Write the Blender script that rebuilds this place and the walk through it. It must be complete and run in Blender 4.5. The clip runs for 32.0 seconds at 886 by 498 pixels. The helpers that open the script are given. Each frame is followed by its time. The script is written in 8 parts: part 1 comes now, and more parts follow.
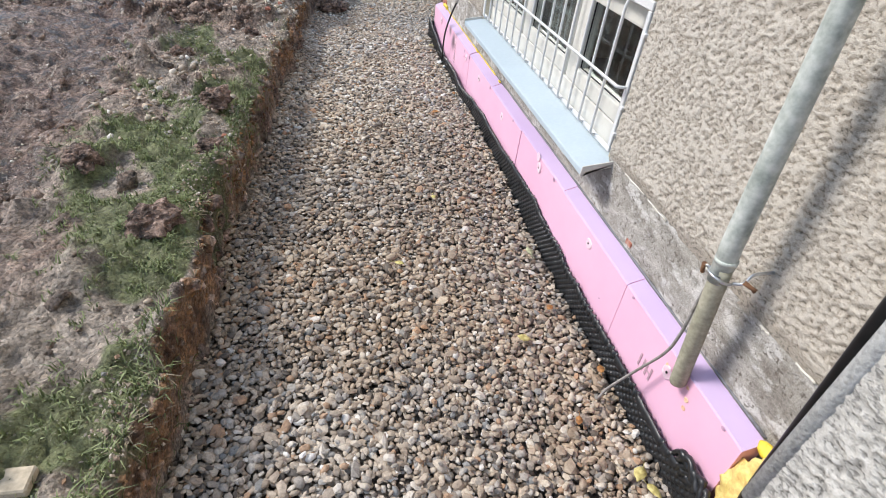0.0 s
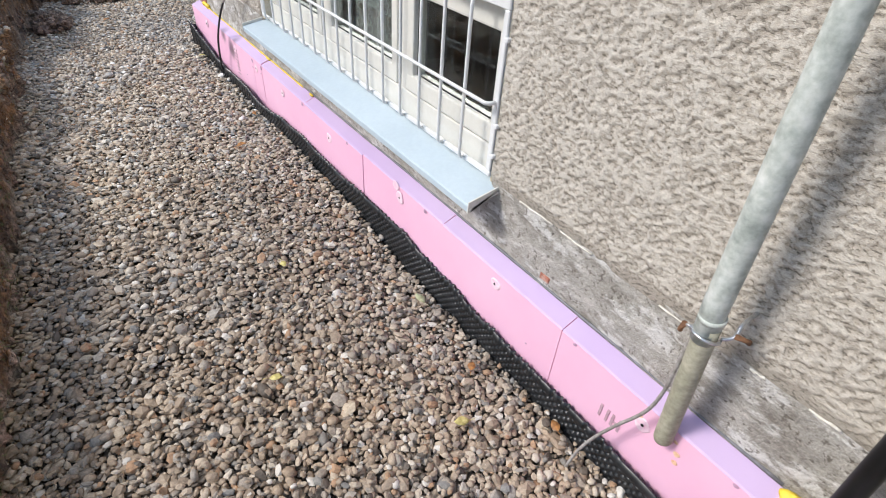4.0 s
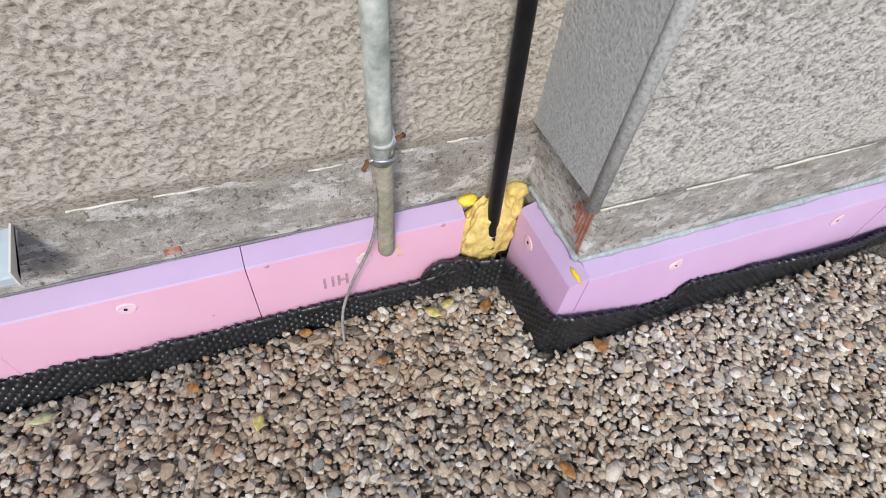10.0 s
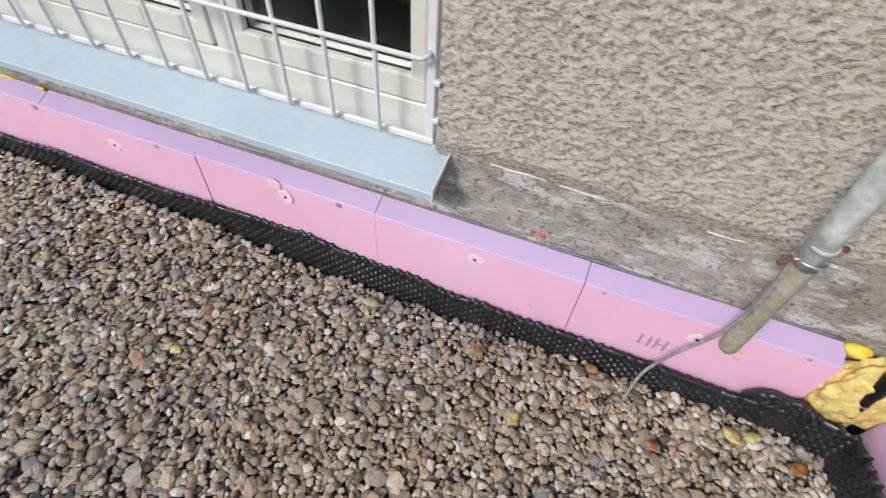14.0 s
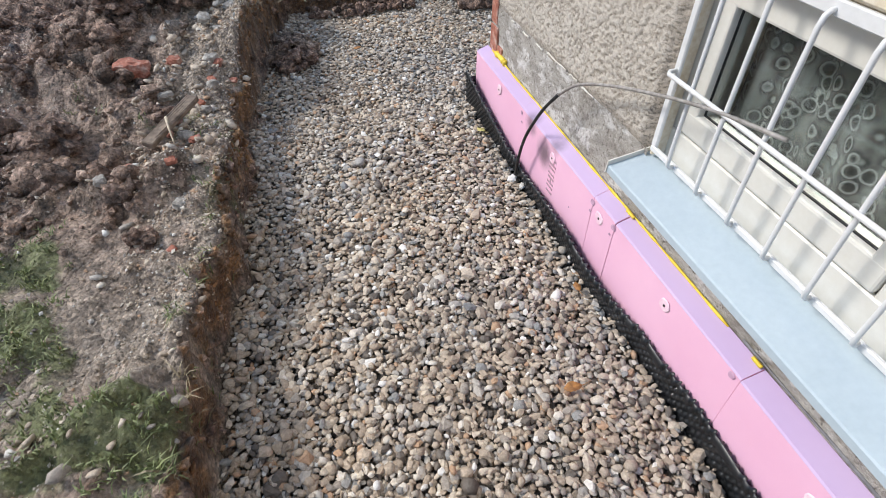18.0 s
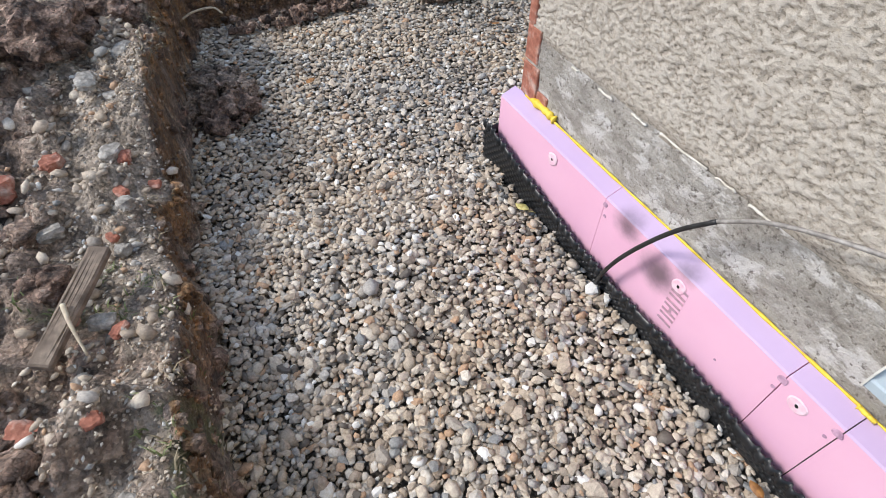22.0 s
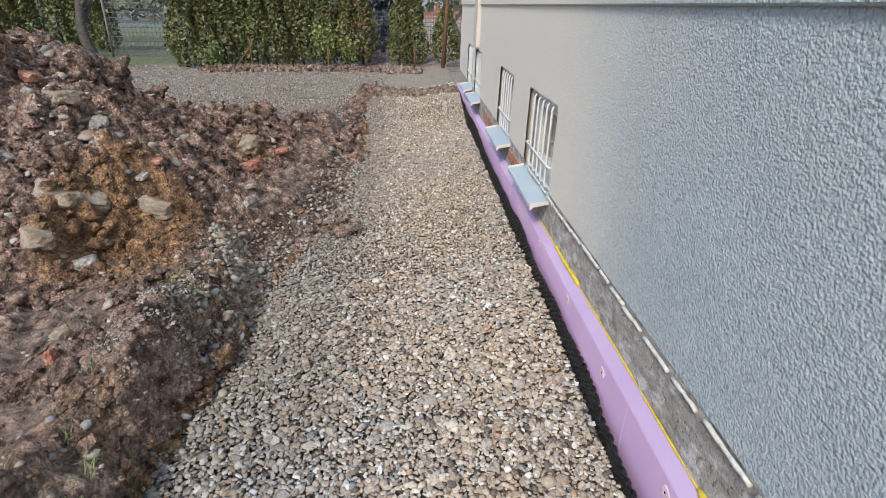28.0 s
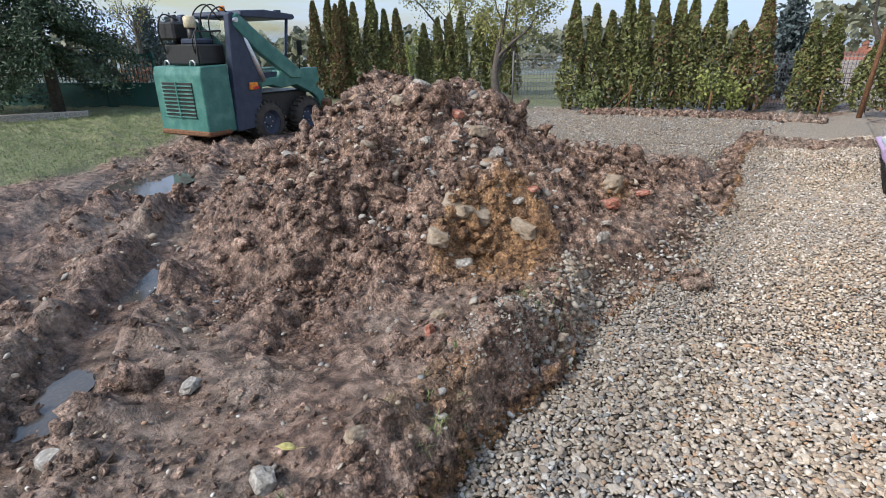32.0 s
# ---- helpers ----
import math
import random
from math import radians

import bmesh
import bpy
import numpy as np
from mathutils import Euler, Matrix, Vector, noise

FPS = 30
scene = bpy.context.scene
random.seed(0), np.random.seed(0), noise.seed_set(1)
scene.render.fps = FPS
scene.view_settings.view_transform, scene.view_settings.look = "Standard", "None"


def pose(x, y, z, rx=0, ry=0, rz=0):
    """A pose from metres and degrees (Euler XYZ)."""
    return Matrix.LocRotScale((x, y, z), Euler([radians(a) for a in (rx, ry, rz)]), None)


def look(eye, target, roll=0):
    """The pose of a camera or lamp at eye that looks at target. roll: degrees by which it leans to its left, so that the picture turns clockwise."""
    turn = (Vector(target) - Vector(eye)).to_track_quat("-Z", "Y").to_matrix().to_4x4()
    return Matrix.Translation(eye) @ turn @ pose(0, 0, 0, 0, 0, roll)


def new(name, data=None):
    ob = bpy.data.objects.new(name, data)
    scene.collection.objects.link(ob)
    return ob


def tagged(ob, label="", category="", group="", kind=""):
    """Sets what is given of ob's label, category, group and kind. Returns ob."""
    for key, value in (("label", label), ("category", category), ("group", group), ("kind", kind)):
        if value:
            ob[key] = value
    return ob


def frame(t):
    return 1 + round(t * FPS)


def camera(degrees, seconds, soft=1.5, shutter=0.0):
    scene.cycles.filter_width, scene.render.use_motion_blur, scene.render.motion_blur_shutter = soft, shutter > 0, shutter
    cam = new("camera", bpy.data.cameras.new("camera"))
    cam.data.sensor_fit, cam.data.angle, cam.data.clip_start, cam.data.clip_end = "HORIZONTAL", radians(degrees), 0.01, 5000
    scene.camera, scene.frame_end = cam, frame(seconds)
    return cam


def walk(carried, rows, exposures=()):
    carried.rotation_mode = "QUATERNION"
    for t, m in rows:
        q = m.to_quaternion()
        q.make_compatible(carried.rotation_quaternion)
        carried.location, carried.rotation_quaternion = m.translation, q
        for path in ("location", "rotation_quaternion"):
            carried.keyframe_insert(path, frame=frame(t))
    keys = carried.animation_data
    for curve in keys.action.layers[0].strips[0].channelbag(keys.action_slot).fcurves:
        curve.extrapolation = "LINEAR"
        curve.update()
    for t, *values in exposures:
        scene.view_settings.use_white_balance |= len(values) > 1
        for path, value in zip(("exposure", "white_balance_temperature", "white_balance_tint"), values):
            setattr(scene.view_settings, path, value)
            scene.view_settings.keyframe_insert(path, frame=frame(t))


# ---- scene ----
EXPO = 0.50
STOPS = ((0, 0.08), (3, 0.08), (5, -0.12), (6.5, -0.15), (8.3, -0.22), (9.1, -0.42), (10.2, -0.25), (12.5, -0.28), (14.5, -0.36), (16.5, -0.13), (19, -0.12), (22, -0.08), (24, 0.0), (25.5, 0.1), (28.5, -0.22), (30, -0.2), (32, 0.03))
CLOUD = (3.65, 4.8, 6.9)


# ---- the camera and its walk: seconds, eye, then degrees of yaw (to the left of +y), pitch and roll ----
PATH = [
    (0, -0.986, -1.188, 1.373, -14.73, -36.88, 7.02),
    (0.5, -1.041, -1.031, 1.406, -18.21, -38.96, 7.91),
    (1, -1.005, -0.991, 1.405, -22.36, -41.06, 8.31),
    (1.5, -0.943, -0.955, 1.384, -29.37, -42.20, 9.48),
    (2, -0.959, -0.871, 1.354, -38.21, -42.15, 10.60),
    (2.5, -1.059, -0.775, 1.349, -49.21, -38.82, 11.84),
    (4.5, -0.905, -0.500, 1.395, -30.85, -38.53, 2.11),
    (5, -0.863, -0.303, 1.382, -23.18, -38.93, 1.42),
    (5.5, -0.907, -0.074, 1.393, -17.96, -40.35, 0.43),
    (6, -0.916, 0.116, 1.411, -15.55, -41.02, -0.17),
    (6.5, -0.858, 0.337, 1.418, -17.36, -41.38, 0.14),
    (7, -0.856, 0.372, 1.417, -23.99, -41.26, 0.61),
    (7.5, -0.905, 0.224, 1.405, -35.66, -41.49, 0.23),
    (8, -0.830, 0.095, 1.392, -52.56, -42.33, -0.31),
    (8.5, -0.755, -0.034, 1.414, -73.84, -44.29, 0.77),
    (9, -0.825, -0.023, 1.409, -95.36, -46.14, 3.62),
    (9.5, -0.869, -0.043, 1.430, -110.58, -49.73, 6.64),
    (10, -0.923, -0.100, 1.413, -116.97, -51.29, 7.89),
    (10.5, -0.947, -0.121, 1.400, -117.97, -52.39, 8.13),
    (11, -0.942, -0.128, 1.407, -117.16, -53.59, 8.89),
    (11.5, -0.945, -0.132, 1.394, -113.97, -53.60, 8.84),
    (12, -0.951, -0.124, 1.382, -108.55, -53.18, 8.22),
    (12.5, -0.955, -0.126, 1.381, -101.00, -52.83, 7.04),
    (13, -0.949, -0.108, 1.387, -94.03, -52.46, 7.10),
    (13.5, -0.931, -0.045, 1.388, -85.07, -51.81, 6.54),
    (14, -0.899, 0.111, 1.378, -72.11, -51.34, 4.17),
    (14.5, -0.955, 0.305, 1.385, -58.90, -49.49, 3.89),
    (15, -0.946, 0.382, 1.385, -41.65, -47.34, 1.39),
    (15.5, -0.841, 0.433, 1.406, -25.93, -44.87, -2.04),
    (17.5, -0.932, 1.120, 1.362, -14.11, -42.64, -0.48),
    (18, -0.892, 1.334, 1.381, -15.45, -43.53, -0.71),
    (18.5, -0.940, 1.557, 1.366, -17.79, -44.30, -0.55),
    (19, -0.950, 1.714, 1.355, -18.67, -45.56, -1.26),
    (19.5, -0.896, 1.883, 1.365, -17.81, -45.79, -2.70),
    (20, -0.831, 1.970, 1.382, -17.10, -45.76, -3.37),
    (20.5, -0.847, 2.026, 1.381, -17.95, -45.75, -3.02),
    (21, -0.909, 2.174, 1.385, -20.49, -46.16, -2.35),
    (21.5, -0.982, 2.315, 1.379, -24.15, -47.68, -1.12),
    (22, -0.956, 2.407, 1.357, -26.41, -49.15, -0.51),
    (22.5, -0.849, 2.604, 1.353, -27.40, -50.13, -0.27),
    (23, -0.810, 2.801, 1.361, -27.21, -50.32, -0.34),
    (23.5, -0.833, 3.051, 1.377, -27.44, -49.81, -0.37),
    (24, -0.777, 3.285, 1.356, -28.24, -48.38, -1.57),
    (24.5, -0.688, 3.538, 1.389, -34.39, -47.08, -1.30),
    (25, -0.646, 3.791, 1.391, -45.05, -45.13, -0.01),
    (25.5, -0.600, 4.009, 1.430, -57.72, -41.95, 0.82),
    (26, -0.448, 4.169, 1.420, -69.90, -37.29, 0.70),
    (26.5, -0.363, 4.316, 1.460, -79.88, -32.79, 0.12),
    (28.5, -0.376, 4.626, 1.526, -95.86, -24.15, 2.32),
    (29, -0.383, 4.647, 1.529, -94.55, -23.57, 2.72),
    (29.5, -0.397, 4.662, 1.526, -90.25, -22.79, 2.75),
    (30, -0.420, 4.679, 1.521, -82.26, -21.90, 2.00),
    (30.5, -0.445, 4.709, 1.533, -73.76, -21.30, 1.54),
    (31, -0.454, 4.701, 1.530, -65.44, -20.78, 1.08),
    (31.5, -0.459, 4.654, 1.529, -59.07, -20.50, -0.13),
    (32, -0.453, 4.628, 1.535, -56.58, -20.83, -0.73),
]


def aim(x, y, z, yaw, pitch, roll):
    a, b = radians(yaw), radians(pitch)
    return look((x, y, z), (x - math.sin(a) * math.cos(b), y + math.cos(a) * math.cos(b), z + math.sin(b)), roll)


cam = camera(80.1, 32.0, soft=0.9, shutter=0.15)
walk(cam, [(row[0], aim(*row[1:])) for row in PATH], exposures=[(t, EXPO + e, 6480, 10) for t, e in STOPS])

# ---- world and sun: thin cloud with a low, hazy sun over the garden ----
SUN = Vector((-0.74, 0.36, 0.72)).normalized()
world = bpy.data.worlds.new("sky")
scene.world = world
world.use_nodes = True
wn, wl = world.node_tree.nodes, world.node_tree.links
wn.clear()
w_out = wn.new("ShaderNodeOutputWorld")
w_bg = wn.new("ShaderNodeBackground")
w_sky = wn.new("ShaderNodeTexSky")
w_sky.sky_type, w_sky.sun_disc = "NISHITA", False
w_sky.sun_elevation, w_sky.sun_rotation = math.asin(SUN.z), math.atan2(SUN.x, SUN.y)
w_sky.air_density, w_sky.dust_density = 1.2, 2.0
w_co = wn.new("ShaderNodeTexCoord")
w_map = wn.new("ShaderNodeMapping")
w_map.inputs["Scale"].default_value = (1.2, 1.2, 6.0)
w_noise = wn.new("ShaderNodeTexNoise")
w_noise.inputs["Scale"].default_value = 2.2
w_noise.inputs["Detail"].default_value = 7
w_noise.inputs["Roughness"].default_value = 0.55
w_ramp = wn.new("ShaderNodeValToRGB")
w_ramp.color_ramp.elements[0].position, w_ramp.color_ramp.elements[1].position = 0.36, 0.62
w_mix = wn.new("ShaderNodeMix")
w_mix.data_type = "RGBA"
w_mix.inputs["B"].default_value = (CLOUD[0], CLOUD[1], CLOUD[2], 1)
wl.new(w_co.outputs["Generated"], w_map.inputs["Vector"])
wl.new(w_map.outputs["Vector"], w_noise.inputs["Vector"])
wl.new(w_noise.outputs["Fac"], w_ramp.inputs["Fac"])
wl.new(w_ramp.outputs["Color"], w_mix.inputs["Factor"])
wl.new(w_sky.outputs["Color"], w_mix.inputs["A"])
wl.new(w_mix.outputs["Result"], w_bg.inputs["Color"])
w_bg.inputs["Strength"].default_value = 0.118
wl.new(w_bg.outputs["Background"], w_out.inputs["Surface"])
sun = new("sun", bpy.data.lights.new("sun", "SUN"))
sun.data.energy, sun.data.angle, sun.data.color = 2.5, radians(15), (1.0, 0.955, 0.90)
sun.matrix_world = look((0, 0, 30), Vector((0, 0, 30)) - SUN)


# ---- small tools ----
def hash2(ix, iy, seed):
    h = (ix.astype(np.int64) * 374761393 + iy.astype(np.int64) * 668265263 + seed * 974634777) & 0xFFFFFFFF
    h = ((h ^ (h >> 13)) * 1274126177) & 0xFFFFFFFF
    return ((h ^ (h >> 16)) & 0xFFFF) / 65535.0


def vnoise(x, y, seed=0):
    ix, iy = np.floor(x), np.floor(y)
    fx, fy = x - ix, y - iy
    fx, fy = fx * fx * (3 - 2 * fx), fy * fy * (3 - 2 * fy)
    a = hash2(ix, iy, seed) * (1 - fx) + hash2(ix + 1, iy, seed) * fx
    b = hash2(ix, iy + 1, seed) * (1 - fx) + hash2(ix + 1, iy + 1, seed) * fx
    return (a * (1 - fy) + b * fy) * 2 - 1


def fbm(x, y, scale, octaves=4, seed=0, gain=0.5):
    """Sum of value noise about 0; scale: metres of the largest lumps."""
    total, amp, f = 0.0, 1.0, 1.0 / scale
    for n in range(octaves):
        total = total + amp * vnoise(x * f + 17.3 * n, y * f - 9.1 * n, seed + n)
        amp, f = amp * gain, f * 2.03
    return total


def lumps_of(x, y, scale, seed=0):
    """Packed rounded lumps, 0 in the clefts to 1 on top; scale: metres from lump to lump."""
    x, y = np.asarray(x) / scale, np.asarray(y) / scale
    ix, iy = np.floor(x), np.floor(y)
    best = np.full(np.shape(x), 9.0)
    for i in (-1, 0, 1):
        for j in (-1, 0, 1):
            cx, cy = ix + i, iy + j
            qx, qy = cx + hash2(cx, cy, seed), cy + hash2(cx, cy, seed + 57)
            best = np.minimum(best, ((x - qx) ** 2 + (y - qy) ** 2) * (0.75 + 0.7 * hash2(cx, cy, seed + 91)))
    return np.clip(1 - best * 1.25, 0, 1)


def smooth(a, b, v):
    t = np.clip((v - a) / (b - a), 0, 1)
    return t * t * (3 - 2 * t)


def quick_mesh(name, verts, faces, smooth_shade=True, mats=()):
    """A mesh from numpy arrays: verts (n, 3) and faces (m, 3 or 4)."""
    me = bpy.data.meshes.new(name)
    verts, faces = np.asarray(verts, np.float32), np.asarray(faces, np.int32)
    k = faces.shape[1]
    me.vertices.add(len(verts))
    me.vertices.foreach_set("co", verts.ravel())
    me.loops.add(faces.size)
    me.loops.foreach_set("vertex_index", faces.ravel())
    me.polygons.add(len(faces))
    me.polygons.foreach_set("loop_start", np.arange(0, faces.size, k, dtype=np.int32))
    me.polygons.foreach_set("loop_total", np.full(len(faces), k, np.int32))
    me.polygons.foreach_set("use_smooth", np.full(len(faces), smooth_shade))
    for m in mats:
        me.materials.append(m)
    me.update(calc_edges=True)
    return me


def part(name, bm, material, parent=None, label="", shade=False):
    """Links a bmesh (or a ready mesh) as ONE mesh object, under a thing or a part."""
    if isinstance(bm, bmesh.types.BMesh):
        me = bpy.data.meshes.new(name)
        if shade:
            for f in bm.faces:
                f.smooth = True
        bm.to_mesh(me)
        bm.free()
    else:
        me = bm
    if material and not me.materials:
        me.materials.append(material)
    ob = new(name, me)
    if parent:
        ob.parent = parent
    if label:
        ob["label"] = label
    return ob


def thing(name, label, category, group="", kind="", at=None):
    ob = new(name)
    ob.empty_display_size = 0.1
    if at is not None:
        ob.matrix_world = at
    return tagged(ob, label, category, group, kind)


def add_box(bm, lo, hi, bevel=0.0, m=None, segments=1):
    """A box between two corners, with rounded edges, put into bm."""
    r = bmesh.ops.create_cube(bm, size=1)
    vs = r["verts"]
    c, s = [(a + b) / 2 for a, b in zip(lo, hi)], [abs(b - a) for a, b in zip(lo, hi)]
    bmesh.ops.transform(bm, matrix=Matrix.Translation(c) @ Matrix.Diagonal((*s, 1)), verts=vs)
    if bevel:
        es = list({e for v in vs for e in v.link_edges})
        made = bmesh.ops.bevel(bm, geom=es, offset=min(bevel, 0.45 * min(s)), segments=segments, affect="EDGES", profile=0.5)
        vs = list({v for f in made["faces"] for v in f.verts} | {v for v in vs if v.is_valid})
    if m is not None:
        bmesh.ops.transform(bm, matrix=m, verts=vs)
    return vs


def box(lo, hi, bevel=0.0, m=None, segments=1):
    bm = bmesh.new()
    add_box(bm, lo, hi, bevel, m, segments)
    return bm


def tube_mesh(points, radii, sides=10, closed=True):
    """Vertices and quads of a tube along points, with a radius for each."""
    pts = [Vector(p) for p in points]
    radii = radii if hasattr(radii, "__len__") else [radii] * len(pts)
    verts, faces = [], []
    up = Vector((0, 0, 1))
    prev = None
    for i, p in enumerate(pts):
        d = (pts[min(i + 1, len(pts) - 1)] - pts[max(i - 1, 0)]).normalized()
        u = prev - d * prev.dot(d) if prev is not None else (up - d * up.dot(d) if abs(d.z) < 0.9 else Vector((1, 0, 0)) - d * d.x)
        u.normalize()
        prev = u
        w = d.cross(u)
        for k in range(sides):
            a = 2 * math.pi * k / sides
            verts.append(p + (u * math.cos(a) + w * math.sin(a)) * radii[i])
    n = len(pts)
    for i in range(n - 1):
        for k in range(sides):
            a, b = i * sides + k, i * sides + (k + 1) % sides
            faces.append((a, b, b + sides, a + sides))
    return verts, faces


def add_tube(bm, points, radii, sides=10, caps=True):
    verts, faces = tube_mesh(points, radii, sides)
    vs = [bm.verts.new(v) for v in verts]
    for f in faces:
        bm.faces.new([vs[i] for i in f]).smooth = True
    if caps:
        bm.faces.new(vs[:sides][::-1])
        bm.faces.new(vs[-sides:])
    return vs


def tube(points, radii, sides=10, caps=True):
    bm = bmesh.new()
    add_tube(bm, points, radii, sides, caps)
    return bm


def arc(points, steps=8):
    """Points of a smooth line (Catmull-Rom) through the given ones."""
    p = [Vector(q) for q in points]
    p = [2 * p[0] - p[1]] + p + [2 * p[-1] - p[-2]]
    out = []
    for i in range(1, len(p) - 2):
        for k in range(steps):
            t = k / steps
            a, b, c, d = p[i - 1], p[i], p[i + 1], p[i + 2]
            out.append(0.5 * (2 * b + (c - a) * t + (2 * a - 5 * b + 4 * c - d) * t * t + (3 * b - a - 3 * c + d) * t ** 3))
    return out + [p[-2]]


# ---- materials ----
def nodes_of(name):
    m = bpy.data.materials.new(name)
    m.use_nodes = True
    t = m.node_tree
    return m, t.nodes, t.links, t.nodes["Principled BSDF"]


def noise_node(n, l, scale, detail=5, rough=0.55, vector=None, kind="ShaderNodeTexNoise"):
    q = n.new(kind)
    q.inputs["Scale"].default_value = scale
    if kind == "ShaderNodeTexNoise":
        q.inputs["Detail"].default_value = detail
        q.inputs["Roughness"].default_value = rough
    if vector is not None:
        l.new(vector, q.inputs["Vector"])
    return q


def ramp_node(n, l, fac, stops):
    r = n.new("ShaderNodeValToRGB")
    e = r.color_ramp.elements
    while len(e) < len(stops):
        e.new(0.5)
    for item, (p, c) in zip(e, stops):
        item.position, item.color = p, (*c, 1)
    l.new(fac, r.inputs["Fac"])
    return r


def mix_node(n, l, fac, a, b, blend="MIX"):
    m = n.new("ShaderNodeMix")
    m.data_type, m.blend_type = "RGBA", blend
    for sock, v in (("Factor", fac), ("A", a), ("B", b)):
        if isinstance(v, (int, float)):
            m.inputs[sock].default_value = v
        elif isinstance(v, tuple):
            m.inputs[sock].default_value = (*v, 1)
        else:
            l.new(v, m.inputs[sock])
    return m.outputs["Result"]


def maths(n, l, op, a, b=0.0, clamp=False):
    m = n.new("ShaderNodeMath")
    m.operation, m.use_clamp = op, clamp
    for i, v in enumerate((a, b)):
        if isinstance(v, (int, float)):
            m.inputs[i].default_value = v
        else:
            l.new(v, m.inputs[i])
    return m.outputs[0]


def step_node(n, l, v, a, b):
    m = n.new("ShaderNodeMapRange")
    m.interpolation_type = "SMOOTHSTEP"
    l.new(v, m.inputs["Value"])
    m.inputs["From Min"].default_value, m.inputs["From Max"].default_value = a, b
    return m.outputs["Result"]


def bump_node(n, l, p, height, strength=0.4, distance=0.01, under=None):
    b = n.new("ShaderNodeBump")
    b.inputs["Strength"].default_value, b.inputs["Distance"].default_value = strength, distance
    l.new(height, b.inputs["Height"])
    if under is not None:
        l.new(under.outputs["Normal"], b.inputs["Normal"])
    l.new(b.outputs["Normal"], p.inputs["Normal"])
    return b


def plain(name, stops, scale=8.0, rough=0.6, metal=0.0, bump=0.15, grain=60.0, dist=0.004, rough_var=0.12, fine=0.25, spec=0.5):
    """A painted, plastic, metal or stone surface: colour stops over broad noise, fine grain, uneven gloss."""
    m, n, l, p = nodes_of(name)
    co = n.new("ShaderNodeTexCoord").outputs["Object"]
    broad, small = noise_node(n, l, scale, 6, 0.6, co), noise_node(n, l, grain, 4, 0.6, co)
    c = ramp_node(n, l, broad.outputs["Fac"], stops).outputs["Color"]
    g = ramp_node(n, l, small.outputs["Fac"], [(0.3, (0.5 - fine, 0.5 - fine, 0.5 - fine)), (0.7, (0.5 + fine, 0.5 + fine, 0.5 + fine))])
    c = mix_node(n, l, 0.5, c, g.outputs["Color"], "OVERLAY")
    l.new(c, p.inputs["Base Color"])
    p.inputs["Metallic"].default_value = metal
    p.inputs["Specular IOR Level"].default_value = spec
    l.new(maths(n, l, "ADD", maths(n, l, "MULTIPLY", broad.outputs["Fac"], 2 * rough_var), rough - rough_var), p.inputs["Roughness"])
    if bump:
        bump_node(n, l, p, small.outputs["Fac"], bump, dist)
    return m


def pebble_material():
    m, n, l, p = nodes_of("river_pebbles")
    geo = n.new("ShaderNodeNewGeometry")
    r = geo.outputs["Random Per Island"]
    c = ramp_node(n, l, r, [(0.0, (0.13, 0.115, 0.10)), (0.06, (0.33, 0.275, 0.22)), (0.2, (0.40, 0.34, 0.275)), (0.36, (0.46, 0.395, 0.325)),
                            (0.50, (0.34, 0.315, 0.285)), (0.60, (0.55, 0.485, 0.41)), (0.74, (0.40, 0.385, 0.365)), (0.82, (0.63, 0.585, 0.525)),
                            (0.90, (0.43, 0.295, 0.20)), (0.935, (0.26, 0.27, 0.275)), (0.965, (0.76, 0.745, 0.71))])
    c.color_ramp.interpolation = "CONSTANT"
    co = n.new("ShaderNodeTexCoord").outputs["Object"]
    grain = noise_node(n, l, 110, 6, 0.7, co)
    broad = noise_node(n, l, 1.3, 4, 0.5, co)
    g = ramp_node(n, l, grain.outputs["Fac"], [(0.34, (0.35, 0.345, 0.34)), (0.66, (0.73, 0.72, 0.70))])
    b = ramp_node(n, l, broad.outputs["Fac"], [(0.35, (0.48, 0.485, 0.49)), (0.65, (0.56, 0.515, 0.46))])
    out = mix_node(n, l, 0.7, c.outputs["Color"], g.outputs["Color"], "OVERLAY")
    out = mix_node(n, l, 0.8, out, b.outputs["Color"], "OVERLAY")
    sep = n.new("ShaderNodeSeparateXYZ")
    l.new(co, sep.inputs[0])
    # stones darker and slightly warmer along a middle stretch of y
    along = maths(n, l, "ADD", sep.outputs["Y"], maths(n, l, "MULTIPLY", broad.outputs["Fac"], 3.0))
    dark_stretch = maths(n, l, "MULTIPLY", step_node(n, l, along, 4.1, 2.5), step_node(n, l, along, 0.2, 1.7))
    out = mix_node(n, l, maths(n, l, "MULTIPLY", dark_stretch, 0.85), out, mix_node(n, l, 1.0, out, (0.74, 0.70, 0.66), "MULTIPLY"))
    # stones darker and slightly cooler towards the bank at high y
    dark_bank_side = maths(n, l, "MULTIPLY", step_node(n, l, maths(n, l, "ADD", sep.outputs["Y"], maths(n, l, "MULTIPLY", broad.outputs["Fac"], 0.8)), 4.95, 5.45), step_node(n, l, sep.outputs["X"], 0.0, 0.6))
    out = mix_node(n, l, maths(n, l, "MULTIPLY", dark_bank_side, 0.85), out, mix_node(n, l, 1.0, out, (0.66, 0.68, 0.70), "MULTIPLY"))
    l.new(out, p.inputs["Base Color"])
    l.new(maths(n, l, "ADD", maths(n, l, "MULTIPLY", r, 0.25), 0.52), p.inputs["Roughness"])
    bump_node(n, l, p, grain.outputs["Fac"], 0.5, 0.006)
    return m


